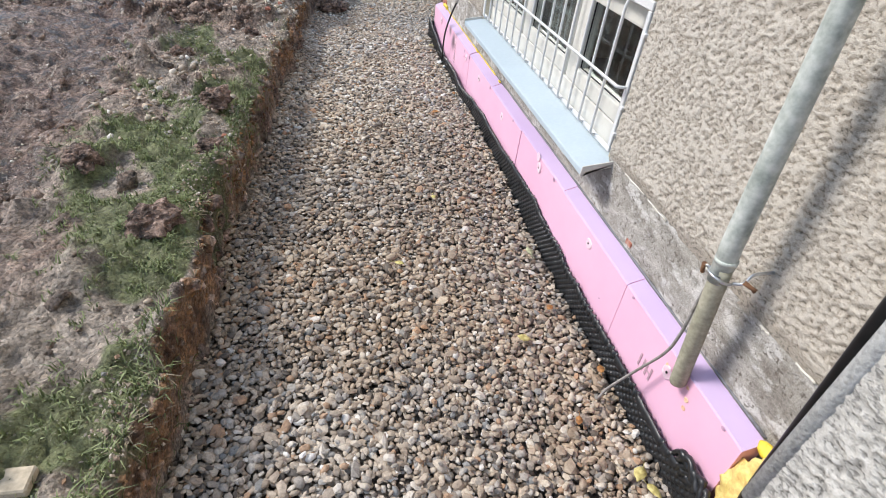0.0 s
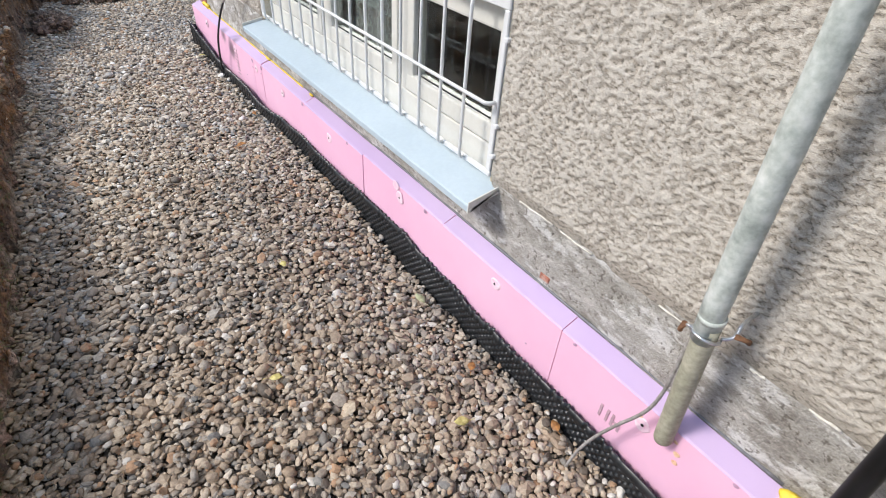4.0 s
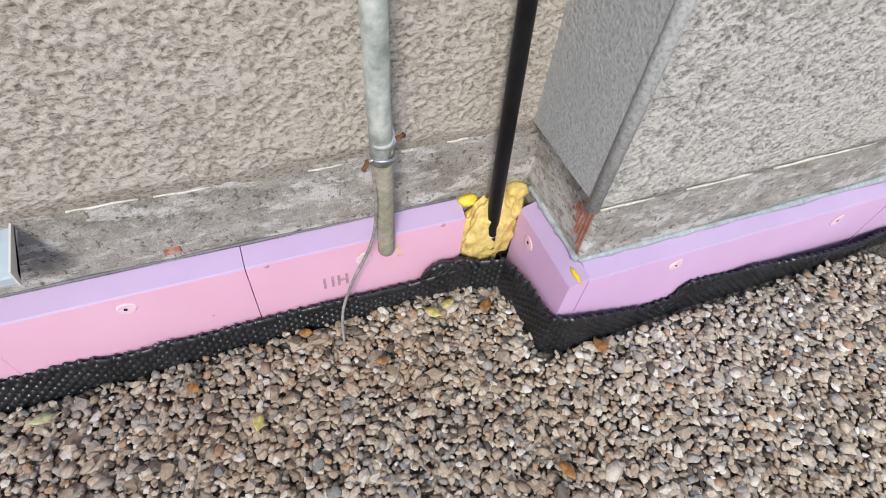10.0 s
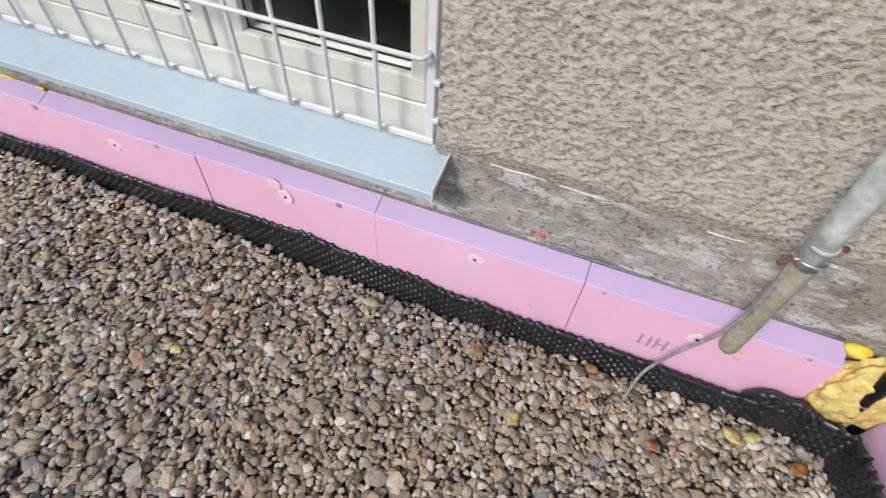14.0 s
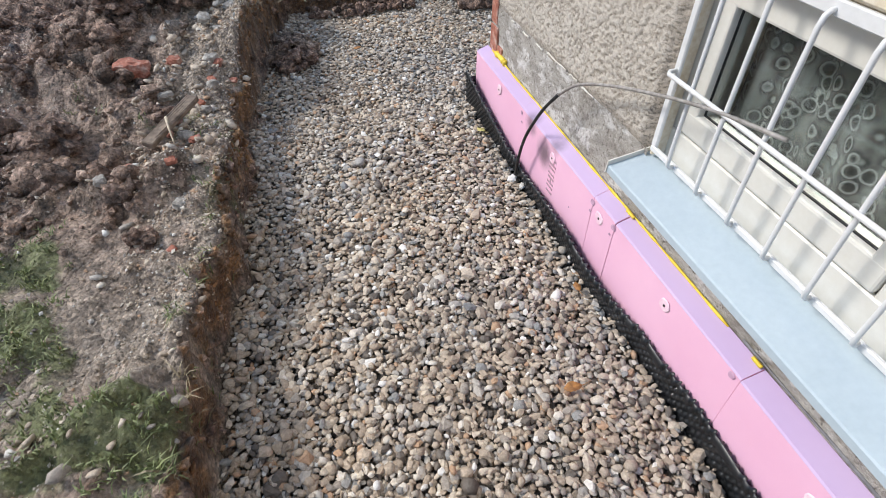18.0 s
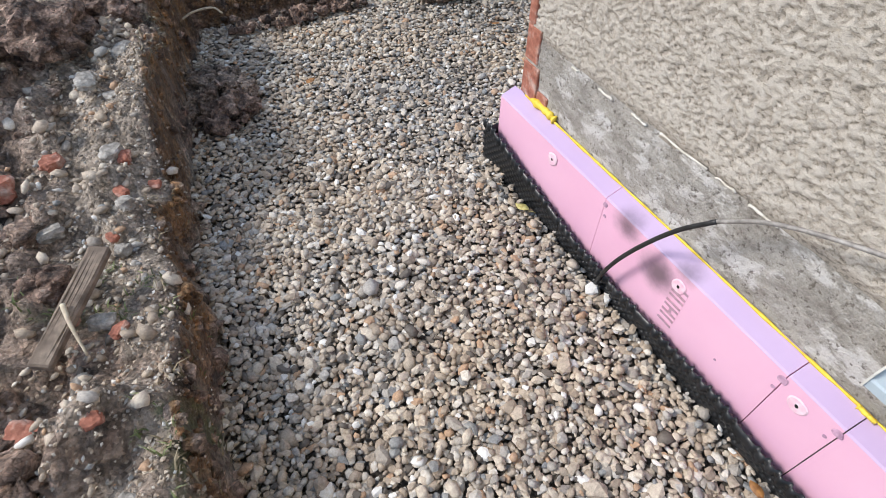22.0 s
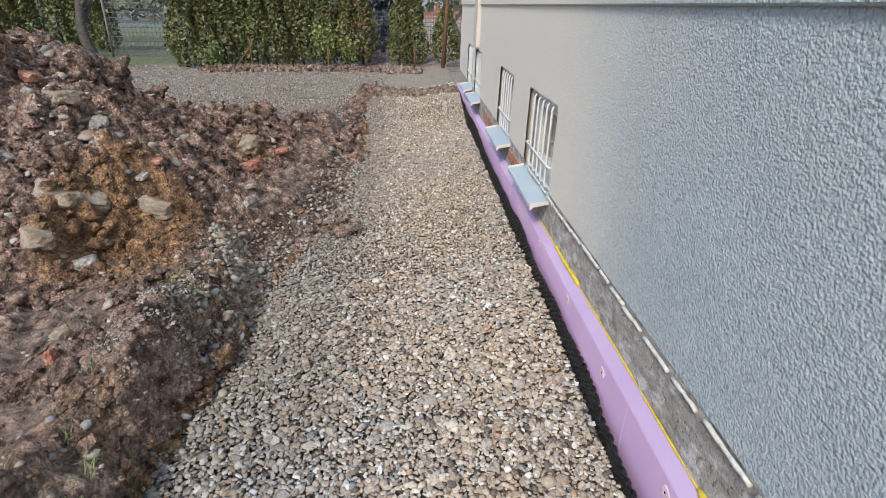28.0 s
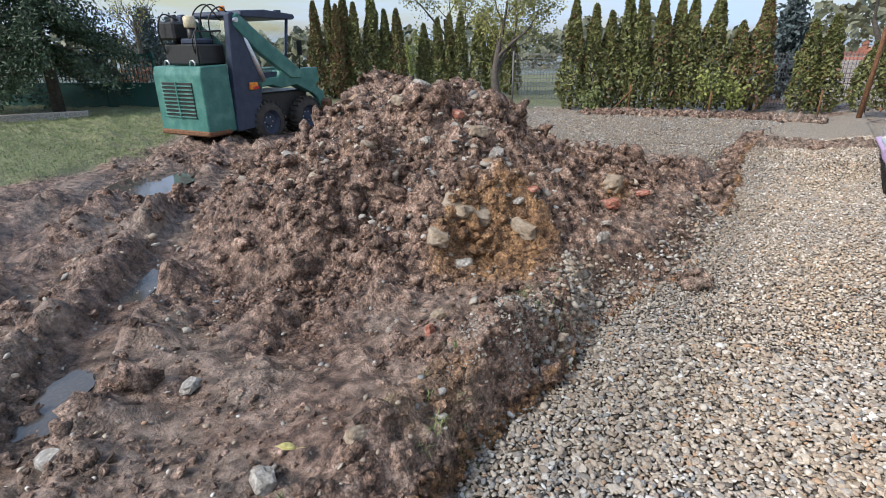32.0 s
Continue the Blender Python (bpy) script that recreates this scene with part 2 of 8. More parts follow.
def soil_material():
    """Bank, mud, clay, lawn and gravel of the one ground sheet, told apart by what lies where."""
    m, n, l, p = nodes_of("ground_soil")
    co = n.new("ShaderNodeTexCoord").outputs["Object"]

    def attr(name):
        a = n.new("ShaderNodeAttribute")
        a.attribute_name = name
        return a.outputs["Fac"]

    broad, mid = noise_node(n, l, 1.6, 6, 0.6, co), noise_node(n, l, 14, 7, 0.65, co)
    fine, grit = noise_node(n, l, 90, 5, 0.7, co), noise_node(n, l, 55, kind="ShaderNodeTexVoronoi", vector=co)
    mud = ramp_node(n, l, mid.outputs["Fac"], [(0.37, (0.048, 0.031, 0.024)), (0.5, (0.275, 0.178, 0.132)), (0.63, (0.57, 0.41, 0.325))]).outputs["Color"]
    grey = ramp_node(n, l, mid.outputs["Fac"], [(0.34, (0.20, 0.165, 0.13)), (0.5, (0.43, 0.365, 0.30)), (0.66, (0.60, 0.525, 0.44))]).outputs["Color"]
    clay = ramp_node(n, l, mid.outputs["Fac"], [(0.35, (0.11, 0.060, 0.034)), (0.5, (0.30, 0.172, 0.088)), (0.66, (0.54, 0.325, 0.16))]).outputs["Color"]
    grass = ramp_node(n, l, mid.outputs["Fac"], [(0.36, (0.105, 0.115, 0.052)), (0.64, (0.25, 0.275, 0.135))]).outputs["Color"]
    # kept darker than the pebbles: shade between the stones, put into the colour
    gravel_gap_shade = ramp_node(n, l, mid.outputs["Fac"], [(0.3, (0.10, 0.086, 0.072)), (0.7, (0.27, 0.235, 0.195))]).outputs["Color"]
    c = mix_node(n, l, maths(n, l, "MULTIPLY", step_node(n, l, broad.outputs["Fac"], 0.36, 0.54), attr("silt")), mud, grey)
    c = mix_node(n, l, step_node(n, l, maths(n, l, "ADD", attr("clay"), maths(n, l, "MULTIPLY", maths(n, l, "SUBTRACT", broad.outputs["Fac"], 0.5), 1.8)), 0.50, 0.95), c, clay)
    c = mix_node(n, l, step_node(n, l, maths(n, l, "ADD", attr("grass"), maths(n, l, "SUBTRACT", mid.outputs["Fac"], 0.5)), 0.35, 0.7), c, grass)
    c = mix_node(n, l, attr("gravel"), c, gravel_gap_shade)
    tan = ramp_node(n, l, fine.outputs["Fac"], [(0.32, (0.20, 0.165, 0.125)), (0.5, (0.43, 0.365, 0.29)), (0.68, (0.66, 0.60, 0.50))]).outputs["Color"]
    c = mix_node(n, l, attr("yard"), c, tan)
    spots = maths(n, l, "LESS_THAN", grit.outputs["Distance"], 0.26)
    pick = maths(n, l, "MULTIPLY", spots, maths(n, l, "GREATER_THAN", fine.outputs["Fac"], 0.54))
    c = mix_node(n, l, maths(n, l, "MULTIPLY", pick, 0.55), c, (0.42, 0.38, 0.32))
    f = ramp_node(n, l, fine.outputs["Fac"], [(0.3, (0.32, 0.32, 0.32)), (0.7, (0.66, 0.66, 0.66))]).outputs["Color"]
    c = mix_node(n, l, 0.75, c, f, "OVERLAY")
    isle = n.new("ShaderNodeNewGeometry").outputs["Random Per Island"]
    c = mix_node(n, l, 0.6, c, ramp_node(n, l, isle, [(0.0, (0.30, 0.30, 0.30)), (1.0, (0.68, 0.66, 0.64))]).outputs["Color"], "OVERLAY")
    big, small = noise_node(n, l, 30, kind="ShaderNodeTexVoronoi", vector=co), noise_node(n, l, 85, kind="ShaderNodeTexVoronoi", vector=co)
    tone = n.new("ShaderNodeSeparateColor")
    l.new(small.outputs["Color"], tone.inputs["Color"])
    smear = attr("slick")
    crumbly = maths(n, l, "SUBTRACT", 1.0, maths(n, l, "MULTIPLY", smear, 0.85))
    shades = ramp_node(n, l, tone.outputs["Red"], [(0.0, (0.48, 0.47, 0.46)), (0.6, (0.95, 0.95, 0.95)), (1.0, (1.5, 1.46, 1.42))]).outputs["Color"]
    c = mix_node(n, l, maths(n, l, "MULTIPLY", crumbly, 0.75), c, mix_node(n, l, 1.0, c, shades, "MULTIPLY"))
    wet_shade = attr("wet_shade")
    c = mix_node(n, l, wet_shade, c, mix_node(n, l, 1.0, c, (0.57, 0.54, 0.52), "MULTIPLY"))
    l.new(c, p.inputs["Base Color"])
    l.new(maths(n, l, "SUBTRACT", 0.82, maths(n, l, "MULTIPLY", wet_shade, 0.66)), p.inputs["Roughness"])
    heap_h = maths(n, l, "ADD", maths(n, l, "MULTIPLY", big.outputs["Distance"], -0.9), maths(n, l, "MULTIPLY", small.outputs["Distance"], -0.45))
    b0 = bump_node(n, l, p, maths(n, l, "MULTIPLY", heap_h, crumbly), 1.0, 0.024)
    b1 = bump_node(n, l, p, mid.outputs["Fac"], 0.6, 0.045, under=b0)
    bump_node(n, l, p, fine.outputs["Fac"], 0.8, 0.014, under=b1)
    return m


def render_material(name, base, dark, light, lump=70.0, strength=0.7, dist=0.012, stain=None, stain_scale=1.5, along=None):
    """Lime render: lumps of coarse grain, faint stains, chalky."""
    m, n, l, p = nodes_of(name)
    co = n.new("ShaderNodeTexCoord").outputs["Object"]
    lumps, fine = noise_node(n, l, lump, 3, 0.55, co), noise_node(n, l, lump * 5, 4, 0.6, co)
    cells = noise_node(n, l, lump * 1.3, kind="ShaderNodeTexVoronoi", vector=co)
    broad = noise_node(n, l, stain_scale, 6, 0.6, co)
    c = ramp_node(n, l, lumps.outputs["Fac"], [(0.30, dark), (0.5, base), (0.72, light)]).outputs["Color"]
    c = mix_node(n, l, maths(n, l, "MULTIPLY", step_node(n, l, broad.outputs["Fac"], 0.45, 0.72), 0.5), c, stain or dark)
    # base colour blends into a second colour along x, with a noisy border
    if along:
        sep = n.new("ShaderNodeSeparateXYZ")
        l.new(co, sep.inputs[0])
        k = step_node(n, l, maths(n, l, "ADD", sep.outputs["X"], maths(n, l, "MULTIPLY", broad.outputs["Fac"], 2.0)), along[0] + 1, along[1] + 1)
        c = mix_node(n, l, maths(n, l, "MULTIPLY", k, 0.8), c, along[2])
    f = ramp_node(n, l, fine.outputs["Fac"], [(0.3, (0.38, 0.38, 0.38)), (0.7, (0.62, 0.62, 0.62))]).outputs["Color"]
    l.new(mix_node(n, l, 0.6, c, f, "OVERLAY"), p.inputs["Base Color"])
    p.inputs["Roughness"].default_value = 0.92
    p.inputs["Specular IOR Level"].default_value = 0.2
    b1 = bump_node(n, l, p, maths(n, l, "ADD", lumps.outputs["Fac"], maths(n, l, "MULTIPLY", cells.outputs["Distance"], -0.5)), strength, dist)
    bump_node(n, l, p, fine.outputs["Fac"], 0.3, 0.003, under=b1)
    return m


def foam_board(name="pink_foam_board", low=(0.80, 0.44, 0.60), high=(0.86, 0.51, 0.66), worn=(0.70, 0.46, 0.58)):
    m, n, l, p = nodes_of(name)
    co = n.new("ShaderNodeTexCoord").outputs["Object"]
    broad, fine = noise_node(n, l, 2.2, 5, 0.6, co), noise_node(n, l, 160, 4, 0.6, co)
    scuff = noise_node(n, l, 9, 8, 0.75, co)
    c = ramp_node(n, l, broad.outputs["Fac"], [(0.3, low), (0.7, high)]).outputs["Color"]
    c = mix_node(n, l, maths(n, l, "MULTIPLY", step_node(n, l, scuff.outputs["Fac"], 0.60, 0.78), 0.35), c, worn)
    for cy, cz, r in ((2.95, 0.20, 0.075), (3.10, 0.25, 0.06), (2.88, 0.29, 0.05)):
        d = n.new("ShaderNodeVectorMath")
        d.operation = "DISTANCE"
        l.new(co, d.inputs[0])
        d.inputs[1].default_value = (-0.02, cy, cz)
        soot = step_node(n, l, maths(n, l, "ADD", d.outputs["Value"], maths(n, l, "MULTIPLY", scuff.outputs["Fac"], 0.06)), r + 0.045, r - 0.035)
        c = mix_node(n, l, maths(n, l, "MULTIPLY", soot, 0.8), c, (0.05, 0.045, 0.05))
    l.new(c, p.inputs["Base Color"])
    p.inputs["Roughness"].default_value = 0.62
    p.inputs["Subsurface Weight"].default_value = 0.0
    bump_node(n, l, p, fine.outputs["Fac"], 0.12, 0.002)
    return m


def roughcast_material(name, pit_shade, base, crest, stain, scale=30.0, dist=0.02):
    """Thrown roughcast: flat-topped crumbs with sharp rims; the pits' shade is in the colour."""
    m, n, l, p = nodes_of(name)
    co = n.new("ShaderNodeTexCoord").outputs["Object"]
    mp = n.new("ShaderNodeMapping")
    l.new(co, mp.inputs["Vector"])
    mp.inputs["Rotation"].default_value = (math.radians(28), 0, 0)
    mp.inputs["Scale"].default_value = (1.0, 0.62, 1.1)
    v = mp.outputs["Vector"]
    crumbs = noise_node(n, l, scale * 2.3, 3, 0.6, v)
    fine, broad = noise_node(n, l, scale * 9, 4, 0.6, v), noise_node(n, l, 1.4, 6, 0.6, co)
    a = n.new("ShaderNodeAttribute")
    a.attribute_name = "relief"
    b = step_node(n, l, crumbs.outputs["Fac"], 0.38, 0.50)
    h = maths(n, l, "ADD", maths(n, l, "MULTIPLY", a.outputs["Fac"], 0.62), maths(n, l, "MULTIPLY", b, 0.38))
    c = ramp_node(n, l, h, [(0.12, pit_shade), (0.50, base), (0.92, crest)]).outputs["Color"]
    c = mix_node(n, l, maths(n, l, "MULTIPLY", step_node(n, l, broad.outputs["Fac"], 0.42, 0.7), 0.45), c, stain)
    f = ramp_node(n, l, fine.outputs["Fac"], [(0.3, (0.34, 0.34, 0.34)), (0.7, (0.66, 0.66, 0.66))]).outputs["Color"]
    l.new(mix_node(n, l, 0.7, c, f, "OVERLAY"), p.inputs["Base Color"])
    p.inputs["Roughness"].default_value = 0.8
    p.inputs["Specular IOR Level"].default_value = 0.3
    b1 = bump_node(n, l, p, b, 0.6, dist * 0.3)
    bump_node(n, l, p, fine.outputs["Fac"], 0.5, 0.004, under=b1)
    return m


def plinth_material(name="cement_plinth"):
    """Patched cement: mottled grey-brown with thin pale smears and dark pores."""
    m, n, l, p = nodes_of(name)
    co = n.new("ShaderNodeTexCoord").outputs["Object"]
    mp = n.new("ShaderNodeMapping")
    l.new(co, mp.inputs["Vector"])
    mp.inputs["Scale"].default_value = (0.7, 0.7, 1.5)
    v = mp.outputs["Vector"]
    mott, smear = noise_node(n, l, 16, 8, 0.7, v), noise_node(n, l, 11, 10, 0.72, v)
    pores, fine = noise_node(n, l, 60, 5, 0.7, co), noise_node(n, l, 230, 4, 0.6, co)
    c = ramp_node(n, l, mott.outputs["Fac"], [(0.32, (0.24, 0.215, 0.185)), (0.5, (0.40, 0.375, 0.335)), (0.68, (0.54, 0.51, 0.465))]).outputs["Color"]
    c = mix_node(n, l, maths(n, l, "MULTIPLY", step_node(n, l, smear.outputs["Fac"], 0.50, 0.60), 0.85), c, (0.68, 0.66, 0.63))
    c = mix_node(n, l, maths(n, l, "MULTIPLY", step_node(n, l, pores.outputs["Fac"], 0.44, 0.36), 0.8), c, (0.13, 0.11, 0.09))
    f = ramp_node(n, l, fine.outputs["Fac"], [(0.3, (0.36, 0.36, 0.36)), (0.7, (0.64, 0.64, 0.64))]).outputs["Color"]
    l.new(mix_node(n, l, 0.7, c, f, "OVERLAY"), p.inputs["Base Color"])
    p.inputs["Roughness"].default_value = 0.88
    p.inputs["Specular IOR Level"].default_value = 0.25
    h = maths(n, l, "ADD", maths(n, l, "MULTIPLY", smear.outputs["Fac"], 0.7), maths(n, l, "MULTIPLY", pores.outputs["Fac"], 0.5))
    b1 = bump_node(n, l, p, h, 0.9, 0.022)
    bump_node(n, l, p, fine.outputs["Fac"], 0.4, 0.003, under=b1)
    return m


def glass_pane(name="window_glass"):
    m, n, l, p = nodes_of(name)
    p.inputs["Base Color"].default_value = (0.9, 0.95, 0.95, 1)
    p.inputs["Transmission Weight"].default_value = 1.0
    p.inputs["Roughness"].default_value = 0.02
    p.inputs["IOR"].default_value = 1.45
    return m


def leaf_material(name, dark, light, rough=0.6):
    m, n, l, p = nodes_of(name)
    r = n.new("ShaderNodeNewGeometry").outputs["Random Per Island"]
    co = n.new("ShaderNodeTexCoord").outputs["Object"]
    broad = noise_node(n, l, 1.1, 4, 0.6, co)
    v = maths(n, l, "ADD", maths(n, l, "MULTIPLY", r, 0.55), maths(n, l, "MULTIPLY", broad.outputs["Fac"], 0.6))
    c = ramp_node(n, l, v, [(0.2, dark), (0.85, light)])
    l.new(c.outputs["Color"], p.inputs["Base Color"])
    p.inputs["Roughness"].default_value = rough
    return m


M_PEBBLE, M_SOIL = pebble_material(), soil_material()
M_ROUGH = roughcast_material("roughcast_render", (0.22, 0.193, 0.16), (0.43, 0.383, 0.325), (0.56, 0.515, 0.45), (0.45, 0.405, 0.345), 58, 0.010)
M_PLINTH = plinth_material()
M_GREY = render_material("grey_render", (0.45, 0.455, 0.445), (0.34, 0.34, 0.335), (0.52, 0.525, 0.515), 110, 0.4, 0.005, (0.40, 0.41, 0.42), 2.5)
M_BAYFRONT = roughcast_material("weathered_bay_render", (0.16, 0.152, 0.143), (0.38, 0.365, 0.34), (0.60, 0.575, 0.53), (0.46, 0.425, 0.375), 58, 0.011)
M_WALL_B = render_material("grey_beige_render", (0.48, 0.535, 0.555), (0.33, 0.375, 0.39), (0.58, 0.63, 0.645), 95, 0.9, 0.007, (0.50, 0.52, 0.50), 0.5, (0.9, 2.6, (0.90, 0.82, 0.70)))
M_BEIGE = render_material("beige_render", (0.66, 0.60, 0.51), (0.56, 0.50, 0.41), (0.72, 0.66, 0.57), 110, 0.35, 0.004, (0.45, 0.41, 0.34), 0.9)
M_BOARD = foam_board()
# the same pink board with the tint of blue skylight painted in
M_BOARD_SKYLIT = foam_board("skylit_foam_board", (0.70, 0.45, 0.70), (0.77, 0.52, 0.77), (0.62, 0.45, 0.62))
# board tops: blue sky light on the pink foam, mixed into the colour
M_BOARD_TOP = foam_board("skylit_lavender_foam", (0.50, 0.365, 0.57), (0.57, 0.43, 0.63), (0.46, 0.36, 0.50))
M_MEMBRANE = plain("black_dimpled_plastic", [(0.3, (0.009, 0.010, 0.011)), (0.7, (0.022, 0.023, 0.025))], 14, 0.33, bump=0.1, fine=0.1)
M_FOAM = plain("yellow_foam", [(0.3, (0.60, 0.42, 0.11)), (0.7, (0.82, 0.65, 0.25))], 22, 0.75, bump=0.5, grain=70, dist=0.006)
M_YELLOW = plain("yellow_sealant", [(0.3, (0.70, 0.50, 0.03)), (0.7, (0.85, 0.66, 0.08))], 20, 0.6)
M_SILL = plain("powder_coated_sill", [(0.3, (0.41, 0.49, 0.54)), (0.7, (0.47, 0.55, 0.60))], 3, 0.42, bump=0.04, fine=0.04)
M_WHITE = plain("white_window_plastic", [(0.3, (0.62, 0.60, 0.545)), (0.7, (0.68, 0.665, 0.61))], 4, 0.35, bump=0.04, fine=0.05)
M_GRILLE = plain("white_painted_steel", [(0.3, (0.66, 0.66, 0.65)), (0.7, (0.73, 0.73, 0.72))], 9, 0.42, bump=0.12, fine=0.08)
M_CREAM = plain("cream_lintel_paint", [(0.3, (0.66, 0.57, 0.42)), (0.7, (0.74, 0.66, 0.52))], 6, 0.6)
# near-black puts the darkness of the unlit cellar into its surfaces
M_DARKROOM = plain("unlit_cellar_black", [(0.3, (0.035, 0.035, 0.035)), (0.7, (0.07, 0.068, 0.062))], 3, 0.9)
M_GLASS = glass_pane()
M_GALV = plain("weathered_galvanised_pipe", [(0.3, (0.30, 0.33, 0.30)), (0.5, (0.50, 0.53, 0.49)), (0.7, (0.68, 0.69, 0.65))], 22, 0.55, metal=0.1, bump=0.2, fine=0.15)
M_GALV_LOW = plain("lichen_stained_pipe", [(0.3, (0.30, 0.29, 0.21)), (0.7, (0.47, 0.44, 0.34))], 12, 0.7, metal=0.1, bump=0.2)
M_BLACKPIPE = plain("black_gloss_pipe", [(0.3, (0.006, 0.006, 0.006)), (0.7, (0.012, 0.012, 0.013))], 10, 0.34, bump=0.05, fine=0.1, spec=0.25)
M_STEEL = plain("bright_zinc", [(0.3, (0.55, 0.56, 0.58)), (0.7, (0.70, 0.71, 0.72))], 30, 0.35, metal=0.9)
M_RUST = plain("rusty_iron", [(0.3, (0.10, 0.045, 0.022)), (0.7, (0.24, 0.12, 0.06))], 30, 0.85)
M_CABLE = plain("grey_cable", [(0.3, (0.22, 0.20, 0.18)), (0.7, (0.33, 0.31, 0.29))], 30, 0.55)
M_BLACK = plain("black_rubber", [(0.3, (0.012, 0.012, 0.012)), (0.7, (0.03, 0.03, 0.03))], 30, 0.5)
M_BRICK = plain("red_hollow_brick", [(0.3, (0.25, 0.085, 0.055)), (0.5, (0.38, 0.15, 0.10)), (0.68, (0.48, 0.34, 0.28))], 24, 0.9, bump=0.5, grain=90)
M_INK = plain("grey_print_ink", [(0.3, (0.42, 0.26, 0.31)), (0.7, (0.52, 0.33, 0.40))], 40, 0.7)
# flat black for discs and a plug that paint the shade inside holes
M_HOLE = plain("hole_shade_black", [(0.3, (0.004, 0.004, 0.004)), (0.7, (0.008, 0.008, 0.008))], 40, 0.9)
M_PALE = plain("pale_scuffed_foam", [(0.3, (0.82, 0.50, 0.62)), (0.7, (0.88, 0.70, 0.76))], 40, 0.7)
M_PALEBACK = plain("pale_grey_sealing_strip", [(0.3, (0.30, 0.33, 0.35)), (0.7, (0.44, 0.47, 0.48))], 12, 0.6)
M_GREYBACK = plain("grey_bitumen_strip", [(0.3, (0.13, 0.13, 0.14)), (0.7, (0.22, 0.22, 0.23))], 12, 0.7)


# ---- the ground: one sheet, with the gravel trench round the house, banks, ruts and the spoil heap ----
HEAP = (3.75, 7.75)


def edge_a(y):
    return np.interp(y, [-8, -0.3, 0.9, 2.4, 3.5, 4.3, 4.9, 5.3], [-1.48, -1.45, -1.41, -1.30, -1.20, -1.13, -1.03, -0.92])


def edge_b(x):
    return np.interp(x, [-1.2, -0.65, 0.35, 1.0, 1.75, 2.4, 2.9, 3.4, 4.0, 5.6, 7.8, 12], [5.54, 5.50, 5.43, 5.42, 5.39, 5.37, 5.3, 5.05, 4.98, 5.02, 5.1, 4.8])


def wall_b(x):
    """The line of the second wall's insulation boards."""
    return 3.812 - 0.0215 * x


def gravel_level(x, y):
    low = -0.034 * smooth(1.6, 0.6, y) * smooth(-1.0, -0.2, x) * smooth(-0.9, -0.6, y)
    banked = 0.095 * smooth(-0.3, 2.3, x) * smooth(0.75, 0.05, y - wall_b(x)) * smooth(-0.02, 0.0, y - wall_b(x))
    return -0.020 + low + banked + 0.21 * smooth(6.6, 8.4, x) + 0.012 * fbm(x, y, 0.6, 2, 40)


def trench(x, y):
    """How far inside the gravel trench a place lies, in metres."""
    n = 0.038 * fbm(x, y, 0.35, 4, 3) + 0.02 * fbm(x, y, 0.09, 2, 4)
    return np.minimum(x - edge_a(y), edge_b(x) - y) + n


def heap_height(x, y):
    dx, dy = x - HEAP[0], y - HEAP[1]
    a = np.arctan2(dy, dx)
    reach = 2.35 + 0.25 * np.sin(2 * a + 0.6) - 0.5 * np.exp(-((a - 2.2) / 0.7) ** 2) - 0.25 * np.exp(-((a + 0.8) / 0.6) ** 2) + 0.16 * fbm(x, y, 1.4, 3, 70)
    r = np.hypot(dx, dy) / reach
    main = 0.93 * (1 - np.clip(1.50 * (r - 0.335), 0, 1) ** 0.92) * smooth(1.02, 0.75, r) - 0.04 * smooth(0.5, 0.0, r)
    q = np.hypot((x - 4.55) / 1.45, (y - 6.35) / 0.85) + 0.10 * fbm(x, y, 0.7, 3, 71)
    return np.maximum(main, 0.34 * (1 - np.clip(q, 0, 1) ** 1.2) * smooth(1.05, 0.8, q))


def grassy(x, y):
    """Where turf is left: strips along the trench, the lawn by the gate, the verge under the hedge."""
    strip = smooth(-2.15, -1.75, x + 0.25 * fbm(x, y, 0.8, 3, 5)) * smooth(4.1, 2.8, y) * smooth(0.01, -0.03, x - edge_a(y))
    strip = strip * smooth(-0.45, 0.45, fbm(x, y, 0.3, 4, 6))
    bank = 0.6 * smooth(-0.75, -0.55, x) * smooth(0.42, 0.1, x) * smooth(0.05, 0.09, -trench(x, y)) * (y > 5.2) * smooth(6.0, 5.75, y + 0.1 * fbm(x, y, 0.3, 2, 8))
    lawn = smooth(11.6, 12.4, y + 0.5 * fbm(x, y, 1.5, 3, 7) - 0.3 * x + 0.6)
    verge = smooth(11.2, 11.8, x + 0.3 * fbm(x, y, 2, 2, 9)) * (0.35 + 0.65 * smooth(7, 8.4, y))
    return np.clip(np.maximum.reduce([strip, bank, lawn, verge]), 0, 1)


def track(x, y):
    """Distance across the loader's wheel tracks, which run from the trench towards the lawn."""
    return (x - 0.09) * 0.71 - (y - 6.96) * 0.70 + 0.07 * fbm(x, y, 1.3, 2, 60)


